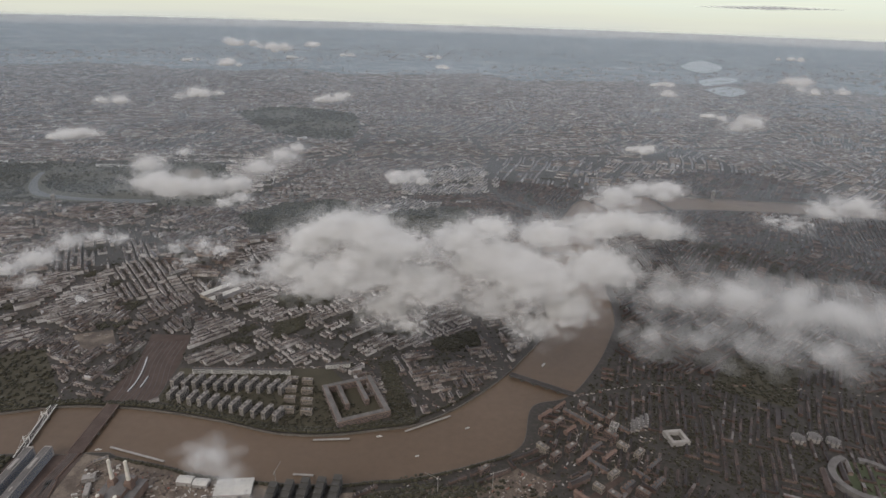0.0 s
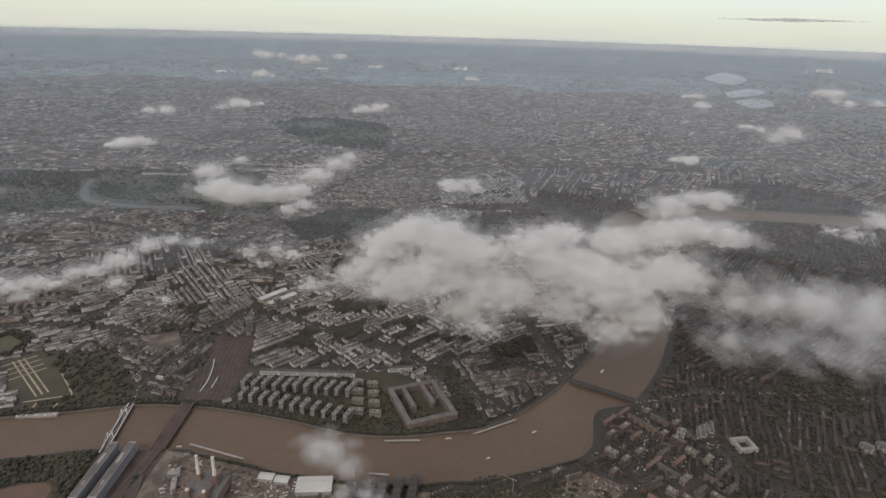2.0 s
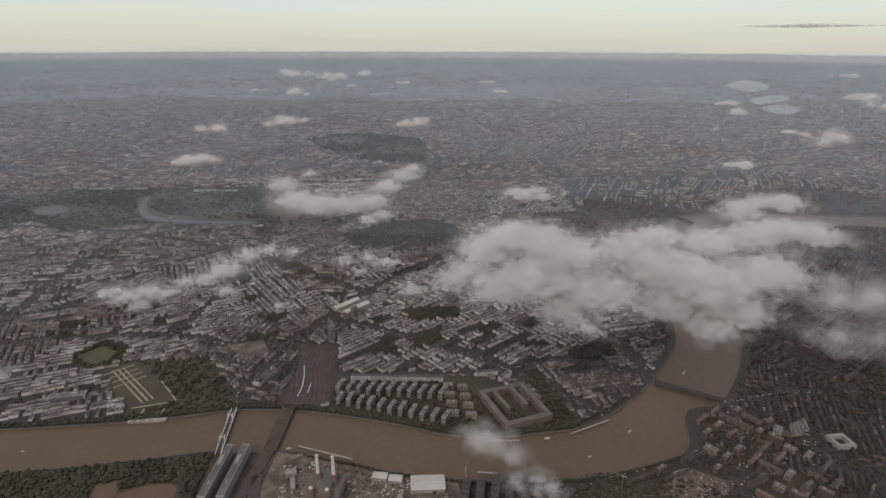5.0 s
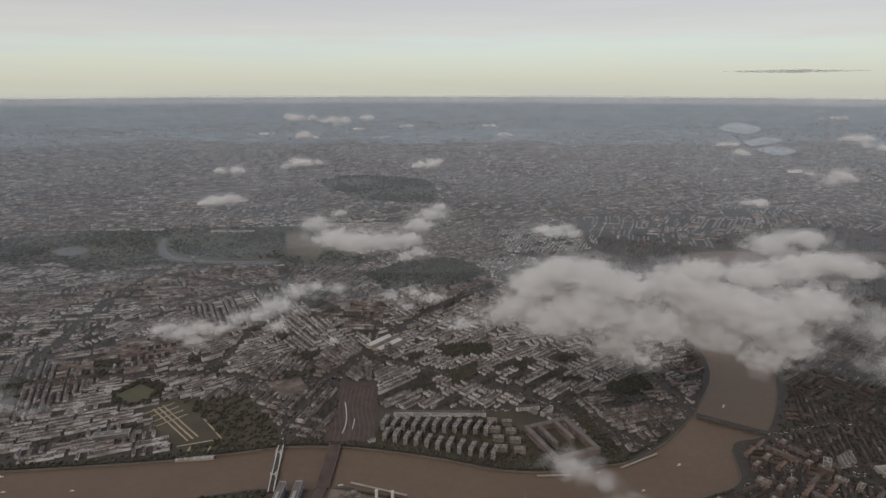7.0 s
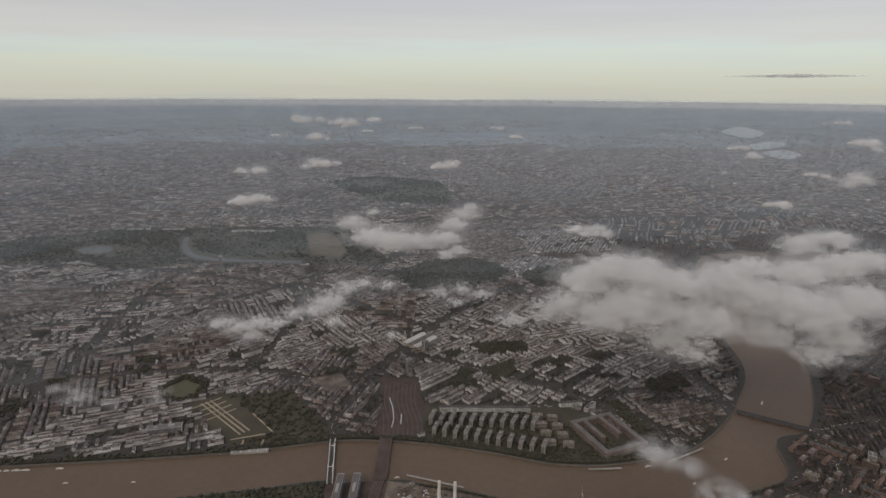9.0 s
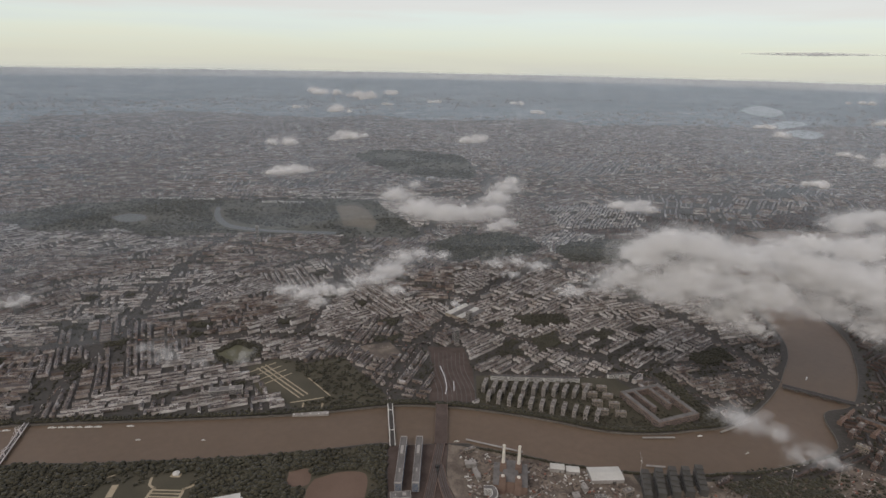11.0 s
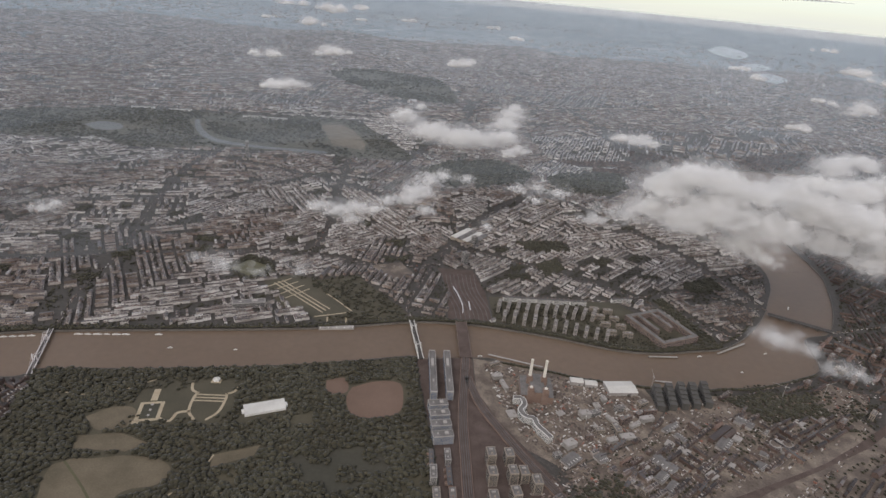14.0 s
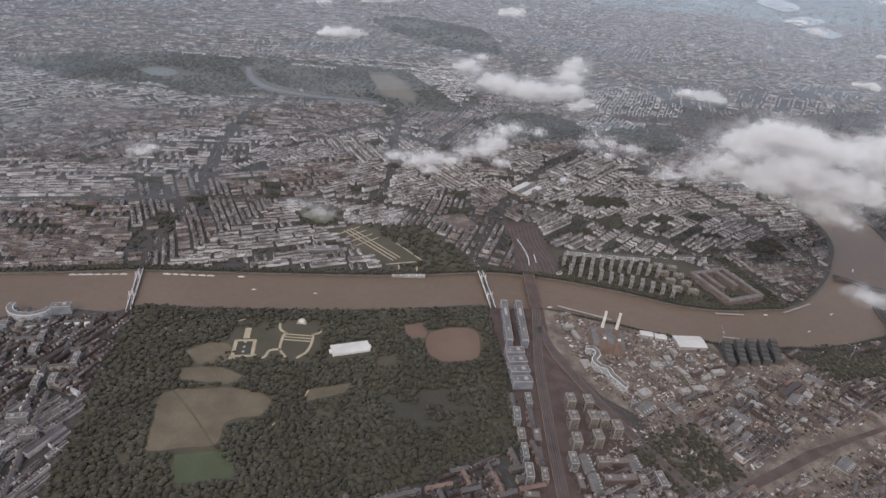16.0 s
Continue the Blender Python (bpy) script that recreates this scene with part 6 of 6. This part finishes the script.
# ---- clouds ----
def cloud_material(name, least, most):
    m, nodes, links, p = material(name)
    nodes.remove(p)
    out = nodes["Material Output"]
    d, t, clear = nodes.new("ShaderNodeBsdfDiffuse"), nodes.new("ShaderNodeBsdfTranslucent"), nodes.new("ShaderNodeBsdfTransparent")
    d.inputs["Color"].default_value = t.inputs["Color"].default_value = (0.93, 0.92, 0.90, 1)
    both, mix = nodes.new("ShaderNodeMixShader"), nodes.new("ShaderNodeMixShader")
    both.inputs["Fac"].default_value = 0.5
    links.new(d.outputs[0], both.inputs[1])
    links.new(t.outputs[0], both.inputs[2])
    r = nodes.new("ShaderNodeMapRange")
    r.inputs["From Min"].default_value, r.inputs["From Max"].default_value = 0.3, 0.75
    r.inputs["To Min"].default_value, r.inputs["To Max"].default_value = least, most
    links.new(noise_of(nodes, links, 0.09, 4.0, 0.5), r.inputs["Value"])
    links.new(r.outputs["Result"], mix.inputs["Fac"])
    links.new(clear.outputs[0], mix.inputs[1])
    links.new(both.outputs[0], mix.inputs[2])
    links.new(mix.outputs[0], out.inputs["Surface"])
    return m


CLOUD, VEIL = cloud_material("cloud_vapour", 0.035, 0.16), cloud_material("thin_cloud_vapour", 0.008, 0.05)
PUFFS = crown_shapes(6)


def cloud(lobes, label, puff=(1.6, 3.6), dense=1.0, height=46.0, flat=0.34, faint=False):
    """lobes: x, y, radius, share. Many small overlapping puffs, thick in the middle of each lobe and thin towards its rim."""
    co, tri, base, slots = [], [], 0, []
    for x, y, r, share, *lift in lobes:
        level = height + (lift[0] if lift else 0.0)
        size = r / 12.0
        count = int(max(14, 215 * dense * share * min(r / 10, 2.2) ** 0.7))
        for turn_ in range(int(count * 1.8)):
            thin = faint or turn_ >= count
            q = np.array([random.gauss(0, 1) for _ in range(3)])
            q *= (random.random() ** 0.7 * 1.15 if faint else random.uniform(0.6, 1.45) if thin else random.random() ** 0.55 * 0.92) / np.linalg.norm(q)
            g = random.uniform(*puff) * max(size, 0.45) * (0.9 if thin else 1.2 - 0.75 * np.linalg.norm(q))
            tv, tf = PUFFS[random.randrange(len(PUFFS))]
            a = random.uniform(0, 6.28)
            c, s = math.cos(a), math.sin(a)
            v = np.c_[tv[:, 0] * c - tv[:, 1] * s, tv[:, 0] * s + tv[:, 1] * c, (tv[:, 2] - 0.85) * 0.8] * g
            up = q[2] * r * flat
            co.append(v + (x + q[0] * r, y + q[1] * r, level + (up * 1.5 if up > 0 else up * 0.7)))
            tri.append(tf + base)
            slots += [int(thin)] * len(tf)
            base += len(tv)
    middle = np.array([lobes[0][0], lobes[0][1], height])
    co, tri = np.concatenate(co) - middle, np.concatenate(tri)
    me = bpy.data.meshes.new("cloud")
    me.from_pydata(co.tolist(), [], tri.tolist())
    me.polygons.foreach_set("use_smooth", np.ones(len(me.polygons), bool))
    me.materials.append(CLOUD)
    me.materials.append(VEIL)
    me.polygons.foreach_set("material_index", np.array(slots, np.int32))
    ob = new("cloud", me)
    ob.location = middle
    return tagged(ob, label, "cloud", "clouds over the city")


cloud([(-52, 144, 7.1, 0.12, -8), (-43, 144, 8.3, 0.22, -6), (-38, 142, 8.2, 0.5, -2), (-32, 145, 9.2, 1, 4), (-24, 144, 8.7, 1.2, 8), (-17, 141, 8.2, 1.2, 8), (-29, 134, 9.6, 1, -3), (-18, 135, 11.8, 1.2, 0), (-9, 136, 9, 1.1, 6), (-13, 130, 8.6, 0.5, -8), (-7, 124, 6.3, 0.25, -10), (-3, 132, 10.7, 1, -3)],
      "large white cumulus cloud with ragged wispy edges", height=47, puff=(1.5, 3.9), dense=2.0)
cloud([(6, 141, 9, 1, 6), (15, 139, 12.1, 1.2, 1), (15, 143, 6.5, 1.1, 9), (14, 129, 8.5, 0.8, -6), (30, 146, 8.5, 1, 6), (24, 131, 12.6, 1.1, 0), (43, 149, 8.2, 1.1, 7), (51, 149, 7.1, 1.1, 9), (61, 150, 8.3, 1, 7), (42, 135, 11.1, 1, 1), (33, 128, 9.3, 0.7, -7), (23, 123, 7.4, 0.5, -9)],
      "large white cumulus cloud trailing off into grey wisps", height=47, puff=(1.5, 3.9), dense=2.0)
cloud([(57, 129, 10.7, 0.5), (66, 127, 11.4, 0.5, 1), (76, 126, 12.6, 0.5), (86, 123, 12.5, 0.5), (49, 114, 8.8, 0.4, -3), (58, 112, 9.8, 0.4, -3), (67, 109, 9.6, 0.4, -3), (78, 109, 9.8, 0.4, -3), (95, 117, 13.8, 0.6, 0), (86, 105, 9.5, 0.4, -3), (107, 117, 13.9, 0.5, 0)], "thin grey cloud bank with torn edges", height=44, puff=(2.4, 5.2), dense=0.5, faint=True)
cloud([(-114, 237, 7.5, 1, 1), (-103, 214, 9, 1.1), (-92, 207, 8.8, 1.2), (-83, 212, 8.1, 1.1, -1), (-73, 213, 7.7, 1), (-69, 235, 7.5, 1, 1), (-64, 254, 7.6, 1, 2), (-60, 265, 4.7, 0.8, 3), (-68, 203, 5.4, 0.6, -2), (-73, 199, 3.7, 0.5, -3), (-107, 256, 4, 0.5, 2)], "white cloud curved like a horseshoe", puff=(1.9, 4.4), dense=1.25)
cloud([(-118, 143, 3.9, 0.4, -1), (-112, 143, 5.6, 0.7), (-109, 150, 6.8, 0.9), (-105, 160, 6.1, 0.8, 1), (-100, 166, 4.8, 0.5, 1), (-92, 164, 4, 0.4, 1), (-106, 142, 3.9, 0.4, -3)], "thin torn white cloud over the terraces", height=42, puff=(1.8, 4.0), dense=1.0)
cloud([(-138, 140, 4.2, 0.5), (-132, 138, 5.1, 0.7), (-127, 140, 4.8, 0.7), (-121, 140, 3.6, 0.4), (-128, 136, 3.5, 0.4, -2)], "thin torn white cloud over the terraces", height=39, puff=(2.0, 4.2), dense=1.1)
cloud([(-75, 160, 4.7, 0.5), (-68, 163, 5.5, 0.6), (-62, 158, 5, 0.5), (-70, 155, 4.2, 0.3, -2), (-55, 144, 4.6, 0.35, -3), (-88, 132, 3.1, 0.15, -3)], "small wisps of white cloud", height=42, dense=0.9)
cloud([(-38, 72, 3.5, 0.5), (-34, 70, 3.5, 0.5), (-36, 73, 2.8, 0.5), (-32, 67, 2.5, 0.3)], "small thin white cloud over the river", height=43, dense=0.6, faint=True, puff=(2.6, 5.0))
cloud([(-29, 62, 3.2, 0.35), (-27, 60, 2.5, 0.3), (-32, 61, 2.2, 0.25)], "faint wisp of white cloud", height=43, faint=True)
cloud([(-156, 98, 4.7, 0.25), (-152, 95, 3, 0.2), (-160, 99, 2.6, 0.2)], "faint wisp of white cloud", height=40, faint=True)
cloud([(-204, 119, 4.1, 0.4), (-202, 121, 3, 0.3)], "small wisp of white cloud", height=42)
cloud([(-153, 97, 4.8, 0.25), (-145, 94, 3.4, 0.2), (-136, 96, 2.9, 0.2)], "faint wisp of white cloud", height=40, faint=True)
cloud([(198, 377, 7.5, 1), (212, 390, 9.3, 1.4, 2), (217, 384, 5.4, 0.9), (204, 405, 4.8, 0.4)], "rounded white cloud puff", height=44, flat=0.5)
cloud([(68, 214, 6.7, 0.5), (80, 218, 7.7, 0.6), (92, 224, 5.6, 0.5), (57, 206, 3.9, 0.3)], "thin streak of white cloud")
cloud([(119, 179, 7, 0.5), (138, 193, 8.8, 0.7), (155, 201, 10.9, 0.8), (114, 183, 5.2, 0.3)], "long thin grey-white cloud")
cloud([(-11, 226, 4.6, 0.8), (-5, 235, 4.3, 0.8), (-15, 222, 2.7, 0.5)], "small white cloud over the roofs")
for x, y, r in ((82, 218, 12.2), (80, 219, 7.6), (-10, 235, 6.4), (108, 298, 6.9), (111, 302, 5.1), (-179, 303, 8.1), (-181, 303, 7.8), (-178, 311, 7.9), (223, 399, 6.5), (-216, 418, 13.5), (203, 420, 5.8), (-76, 455, 7.2), (-73, 460, 7.8), (-172, 461, 12.6), (-170, 472, 10.4), (-70, 475, 7.5), (223, 550, 10.8), (400, 591, 18.2), (243, 627, 6.6), (249, 641, 7.4), (434, 691, 14.8), (432, 701, 12.2), (-232, 728, 14.1), (19, 761, 6.4), (-289, 771, 5.9), (18, 778, 6), (-182, 857, 6.5), (-117, 933, 10.6), (16, 937, 12.5), (-237, 1020, 22.4), (-334, 1150, 21.5), (684, 1154, 15.3), (-201, 1165, 13.2)):
    lobes = [(x + random.uniform(-1.3, 1.3) * r, y + random.uniform(-0.9, 0.9) * r, r * random.uniform(0.3, 0.75), random.uniform(0.6, 1.1), random.uniform(-0.05, 0.15) * r) for _ in range(5)]
    cloud(lobes, "small far broken white cloud", height=44, dense=0.85, puff=(2.0, 4.4), flat=0.42)
# a long thin lens of grey cloud far off, low over the horizon
cloud([(1430 + 15 * k, 2640 - 8 * k, 38 - abs(k) * 1.8, 0.22) for k in range(-16, 17)], "long thin lens-shaped grey cloud low in the sky", height=165, flat=0.08, dense=0.4, puff=(3.0, 5.5), faint=True)


# haze imitated by added curtains, one behind another, nearly clear and thinning out upwards
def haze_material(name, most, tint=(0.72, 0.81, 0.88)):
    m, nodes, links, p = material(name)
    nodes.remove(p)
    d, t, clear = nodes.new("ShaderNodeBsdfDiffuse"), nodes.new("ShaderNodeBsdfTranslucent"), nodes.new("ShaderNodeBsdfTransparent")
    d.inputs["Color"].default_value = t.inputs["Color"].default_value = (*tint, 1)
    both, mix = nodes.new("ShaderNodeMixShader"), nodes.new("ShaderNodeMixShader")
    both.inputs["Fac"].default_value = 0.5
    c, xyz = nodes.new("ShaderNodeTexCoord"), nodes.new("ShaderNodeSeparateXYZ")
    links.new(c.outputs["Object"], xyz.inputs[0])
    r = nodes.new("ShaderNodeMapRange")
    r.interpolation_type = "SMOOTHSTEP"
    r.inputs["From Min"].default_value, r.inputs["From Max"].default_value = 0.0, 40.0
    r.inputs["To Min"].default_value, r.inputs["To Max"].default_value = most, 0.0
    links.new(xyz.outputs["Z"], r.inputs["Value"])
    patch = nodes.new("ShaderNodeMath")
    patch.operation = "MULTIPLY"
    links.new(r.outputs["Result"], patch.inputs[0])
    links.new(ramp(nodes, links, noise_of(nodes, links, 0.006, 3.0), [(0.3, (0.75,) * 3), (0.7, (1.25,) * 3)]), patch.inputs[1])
    links.new(d.outputs[0], both.inputs[1])
    links.new(t.outputs[0], both.inputs[2])
    links.new(patch.outputs[0], mix.inputs["Fac"])
    links.new(clear.outputs[0], mix.inputs[1])
    links.new(both.outputs[0], mix.inputs[2])
    links.new(mix.outputs[0], nodes["Material Output"].inputs["Surface"])
    return m


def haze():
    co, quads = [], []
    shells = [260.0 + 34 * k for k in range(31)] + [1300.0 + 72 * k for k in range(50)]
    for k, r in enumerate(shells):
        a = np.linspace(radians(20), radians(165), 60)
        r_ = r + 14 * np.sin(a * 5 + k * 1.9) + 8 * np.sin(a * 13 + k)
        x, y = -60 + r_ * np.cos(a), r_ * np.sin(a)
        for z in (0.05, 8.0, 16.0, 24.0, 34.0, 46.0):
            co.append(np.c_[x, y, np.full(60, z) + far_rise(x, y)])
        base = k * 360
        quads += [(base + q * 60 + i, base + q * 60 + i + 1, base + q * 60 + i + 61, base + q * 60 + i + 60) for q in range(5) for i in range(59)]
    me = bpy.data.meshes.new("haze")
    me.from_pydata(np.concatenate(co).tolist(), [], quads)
    me.materials.append(haze_material("haze_curtain", 0.07))
    me.materials.append(haze_material("far_haze_curtain", 0.09))
    me.materials.append(haze_material("pale_horizon_curtain", 0.2, (0.93, 0.95, 0.94)))
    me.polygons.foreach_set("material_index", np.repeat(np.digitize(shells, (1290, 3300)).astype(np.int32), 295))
    return tagged(new("haze", me), "thin blue-grey curtains imitating haze over the distant town", "haze", "", "stuff")


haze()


# ---- the aeroplane's wing, where it stands eight seconds in; metres of the true wing, a tenth of them here ----
WING_PAINT = surface("white_aircraft_paint", [(0.3, (0.82, 0.80, 0.745)), (0.7, (0.87, 0.855, 0.80))], 2.0, 30.0, 0.35, spread=0.06, spec=0.5, haze_sheen=0.0)
WING_GREY = surface("pale_grey_aircraft_paint", [(0.3, (0.50, 0.50, 0.48)), (0.7, (0.57, 0.57, 0.55))], 2.0, 30.0, 0.4, spread=0.08, spec=0.5, haze_sheen=0.0)
WING_DIRTY = surface("oil_stained_white_paint", [(0.25, (0.50, 0.455, 0.39)), (0.42, (0.70, 0.675, 0.61)), (0.65, (0.82, 0.80, 0.74))], 1.6, 40.0, 0.45, spread=0.15, spec=0.4, haze_sheen=0.0)
SEAL = surface("dark_panel_gap", [(0.3, (0.22, 0.215, 0.20)), (0.7, (0.30, 0.29, 0.27))], 2.0, 20.0, 0.7, spread=0.2, haze_sheen=0.0)
for paint in (WING_PAINT, WING_DIRTY, WING_GREY):
    gloss = paint.node_tree.nodes["Principled BSDF"]
    gloss.inputs["Coat Weight"].default_value, gloss.inputs["Coat Roughness"].default_value = 1.0, 0.22
BLUE_MARK = surface("blue_livery_paint", [(0.3, (0.05, 0.22, 0.36)), (0.7, (0.06, 0.25, 0.40))], 2.0, 20.0, 0.4, spread=0.1, haze_sheen=0.0)
wing = thing("aeroplane_wing", "white airliner wing with lowered flaps and upturned winglet", "wing",
             Matrix(((-0.2175, 0.9759, -0.0204, -66.243), (0.9759, 0.2177, 0.0113, -18.825), (-0.0155, 0.0175, 0.9997, 105.45), (0, 0, 0, 1))) @ Matrix.Diagonal((0.1, 0.1, 0.1, 1)))


def on_wing(s, a, lift=0.0):
    """A place on the wing's upper face: metres outboard and aft of the eye."""
    return (s, a, (0.245 * s - 0.039 * a - 2.483) / 0.969 + lift)


def mix2(p, q, t):
    return (p[0] + (q[0] - p[0]) * t, p[1] + (q[1] - p[1]) * t)


def panel(corners, lift, thick, drop=0.0, rows=6):
    """A slab of skin over four corners (front in, front out, back out, back in), gently cambered."""
    bm = bmesh.new()
    a, b, c, d = corners
    grid = []
    for i in range(rows + 1):
        t = i / rows
        p, q = mix2(a, d, t), mix2(b, c, t)
        z = lift - drop * t * t
        grid.append([bm.verts.new(on_wing(*p, z)), bm.verts.new(on_wing(*q, z)), bm.verts.new(on_wing(*q, z - thick * (1 - 0.8 * t))), bm.verts.new(on_wing(*p, z - thick * (1 - 0.8 * t)))])
    for r, n_ in zip(grid, grid[1:]):
        for k in range(4):
            bm.faces.new((r[k], r[(k + 1) % 4], n_[(k + 1) % 4], n_[k]))
    bm.faces.new(grid[0])
    bm.faces.new(grid[-1][::-1])
    return bm


def edge_in(s):
    return -4.23 + (s - 9.66) * 0.915


def hinge(s):
    return -3.15 + (s - 6.88) * 0.714


# the box of the wing, from the leading edge to the hinge line
bm = bmesh.new()
rings = []
for s in (2.6, 5.0, 7.5, 9.8, 12.0, 13.6, 14.6):
    back = hinge(s) if s < 9.85 else -1.0 + (s - 9.85) * 0.45
    front = edge_in(s)
    chord = back - front
    ring = []
    for t, up in ((0.0, -0.03), (0.004, 0.0), (0.3, 0.0), (0.7, 0.0), (1.0, 0.0), (1.0, -0.05), (0.7, -0.09), (0.3, -0.1), (0.02, -0.06)):
        x, y, z = on_wing(s, front + chord * t)
        ring.append(bm.verts.new((x, y, z + up * min(chord, 4))))
    rings.append(ring)
for r, q in zip(rings, rings[1:]):
    for k in range(len(r)):
        bm.faces.new((r[k], r[(k + 1) % len(r)], q[(k + 1) % len(r)], q[k]))
bm.faces.new(rings[0])
bm.faces.new(rings[-1][::-1])
part("wing_box", bm, WING_PAINT, wing)
part("slat", panel([(2.6, edge_in(2.6) + 0.01), (14.3, edge_in(14.3) + 0.01), (14.3, edge_in(14.3) + 0.22), (2.6, edge_in(2.6) + 0.5)], 0.012, 0.02), WING_GREY, wing, "pale grey leading edge slat")
for s0, s1 in ((5.2, 6.55), (6.62, 8.05), (8.12, 9.7)):
    part("spoiler", panel([(s0, hinge(s0) - 0.95), (s1, hinge(s1) - 0.85), (s1, hinge(s1) - 0.02), (s0, hinge(s0) - 0.02)], 0.02, 0.02), WING_PAINT, wing)
    part("spoiler_gap", panel([(s0, hinge(s0) - 0.99), (s1, hinge(s1) - 0.89), (s1, hinge(s1) - 0.955 + 0.08), (s0, hinge(s0) - 0.96)], 0.008, 0.01), SEAL, wing)
for s0, s1, off, w in ((2.6, 14.2, 1.35, 0.03), (6.0, 14.0, 2.0, 0.02), (9.9, 14.2, 0.9, 0.02)):
    part("panel_line", panel([(s0, edge_in(s0) + off * (16 - s0) / 9), (s1, edge_in(s1) + off * (16 - s1) / 9), (s1, edge_in(s1) + off * (16 - s1) / 9 + w), (s0, edge_in(s0) + off * (16 - s0) / 9 + w)], 0.006, 0.01), SEAL, wing)
for s, a0, a1 in ((6.6, -4.4, -3.3), (8.1, -4.4, -2.3), (9.8, -3.6, -1.1), (12.0, -1.5, 0.1), (4.9, -7.6, -5.0)):
    part("panel_joint", panel([(s, a0), (s + 0.025, a0), (s + 0.325, a1), (s + 0.3, a1)], 0.007, 0.01), SEAL, wing)
# aileron and fixed trailing edge outboard of the flaps
part("aileron", panel([(10.1, -0.86), (13.6, 0.70), (13.75, 1.22), (9.6, -0.50)], 0.01, 0.08), WING_PAINT, wing)
part("aileron_gap", panel([(10.0, -0.93), (13.6, 0.66), (13.6, 0.70), (10.0, -0.88)], 0.014, 0.01), SEAL, wing)
part("trailing_edge", panel([(13.62, 0.70), (14.6, 1.10), (14.6, 1.60), (13.8, 1.24)], 0.004, 0.08), WING_PAINT, wing)
# the two flap leaves with their dark slots
part("flap_cove", panel([(4.2, hinge(4.2)), (9.75, -1.10), (9.4, -0.80), (4.1, hinge(4.2) + 0.9)], -0.09, 0.04), SEAL, wing)
part("forward_flap", panel([(4.5, hinge(4.5) + 0.10), (9.6, -1.02), (9.34, -0.64), (4.2, -3.48)], -0.01, 0.16, 0.05), WING_DIRTY, wing, "stained white flap leaf")
part("aft_flap", panel([(3.9, -3.6), (9.28, -0.62), (8.7, -0.60), (4.65, -2.21)], -0.03, 0.12, 0.0), WING_PAINT, wing)
part("flap_slot", panel([(3.9, -3.66), (9.32, -0.66), (9.28, -0.60), (3.9, -3.58)], -0.02, 0.03), SEAL, wing)
for s, a in ((7.05, -1.82), (8.25, -1.15), (5.9, -2.45)):
    x, y, z = on_wing(s, a, -0.06)
    part("flap_bracket", boxed(x, y, z, 0.16, 0.12, 0.07, 28), STEEL, wing)


def fairing(s, tail, length, width, deep, keel):
    """A canoe-shaped fairing under the flap that ends in a point aft."""
    bm = bmesh.new()
    rows_ = []
    for i in range(15):
        t = i / 14
        r = (math.sin(math.pi * min(1.0, 0.12 + t * 0.62)) ** 0.8) * (1.0 if t < 0.62 else 1.0 - 0.72 * ((t - 0.62) / 0.38))
        row = []
        for k in range(14):
            a = 2 * math.pi * k / 14
            row.append(bm.verts.new((s + width * r * math.cos(a), tail - length * (1 - t), keel + 0.12 * (1 - t) + deep * 0.5 * r * (1 + math.sin(a)))))
        rows_.append(row)
    for p, q in zip(rows_, rows_[1:]):
        for k in range(14):
            bm.faces.new((p[k], p[(k + 1) % 14], q[(k + 1) % 14], q[k]))
    bm.faces.new(rows_[0])
    bm.faces.new(rows_[-1][::-1])
    for f in bm.faces:
        f.smooth = True
    return part("flap_track_fairing", bm, WING_PAINT, wing, "white canoe-shaped fairing")


fairing(8.3, -0.306, 2.6, 0.22, 0.5, -1.135)
fairing(5.7, -1.27, 2.8, 0.26, 0.6, -1.73)
# winglet: curves up from the tip
bm = bmesh.new()
rows_ = []
for s, front, back, up in ((14.6, 0.29, 1.60, 1.07), (14.82, 0.62, 1.78, 1.28), (14.9, 0.92, 1.90, 1.62), (15.1, 1.44, 2.19, 2.29), (15.35, 2.1, 2.62, 3.4)):
    rows_.append([bm.verts.new((s, front, up)), bm.verts.new((s + 0.06, (front + back) / 2, up)), bm.verts.new((s, back, up)), bm.verts.new((s - 0.05, (front + back) / 2, up))])
low = bmesh.new()
lows = []
for r in rows_[:3]:
    lows.append([low.verts.new(v.co) for v in r])
for b_, q_ in ((bm, rows_[2:]), (low, lows)):
    for p, q in zip(q_, q_[1:]):
        for k in range(4):
            b_.faces.new((p[k], p[(k + 1) % 4], q[(k + 1) % 4], q[k]))
bmesh.ops.delete(bm, geom=[v for r in rows_[:2] for v in r], context="VERTS")
winglet = part("winglet", bm, WING_PAINT, wing, "white upturned winglet")
part("winglet_root", low, WING_GREY, wing, "pale grey winglet root")
for k in range(3):
    part("mark", boxed(15.0, 1.52 + 0.22 * k, 2.08, 0.05, 0.16, 0.16), BLUE_MARK, winglet, "plain blue livery mark")
part("tip_light", boxed(14.62, 1.62, 1.02, 0.1, 0.16, 0.06), STEEL, wing)
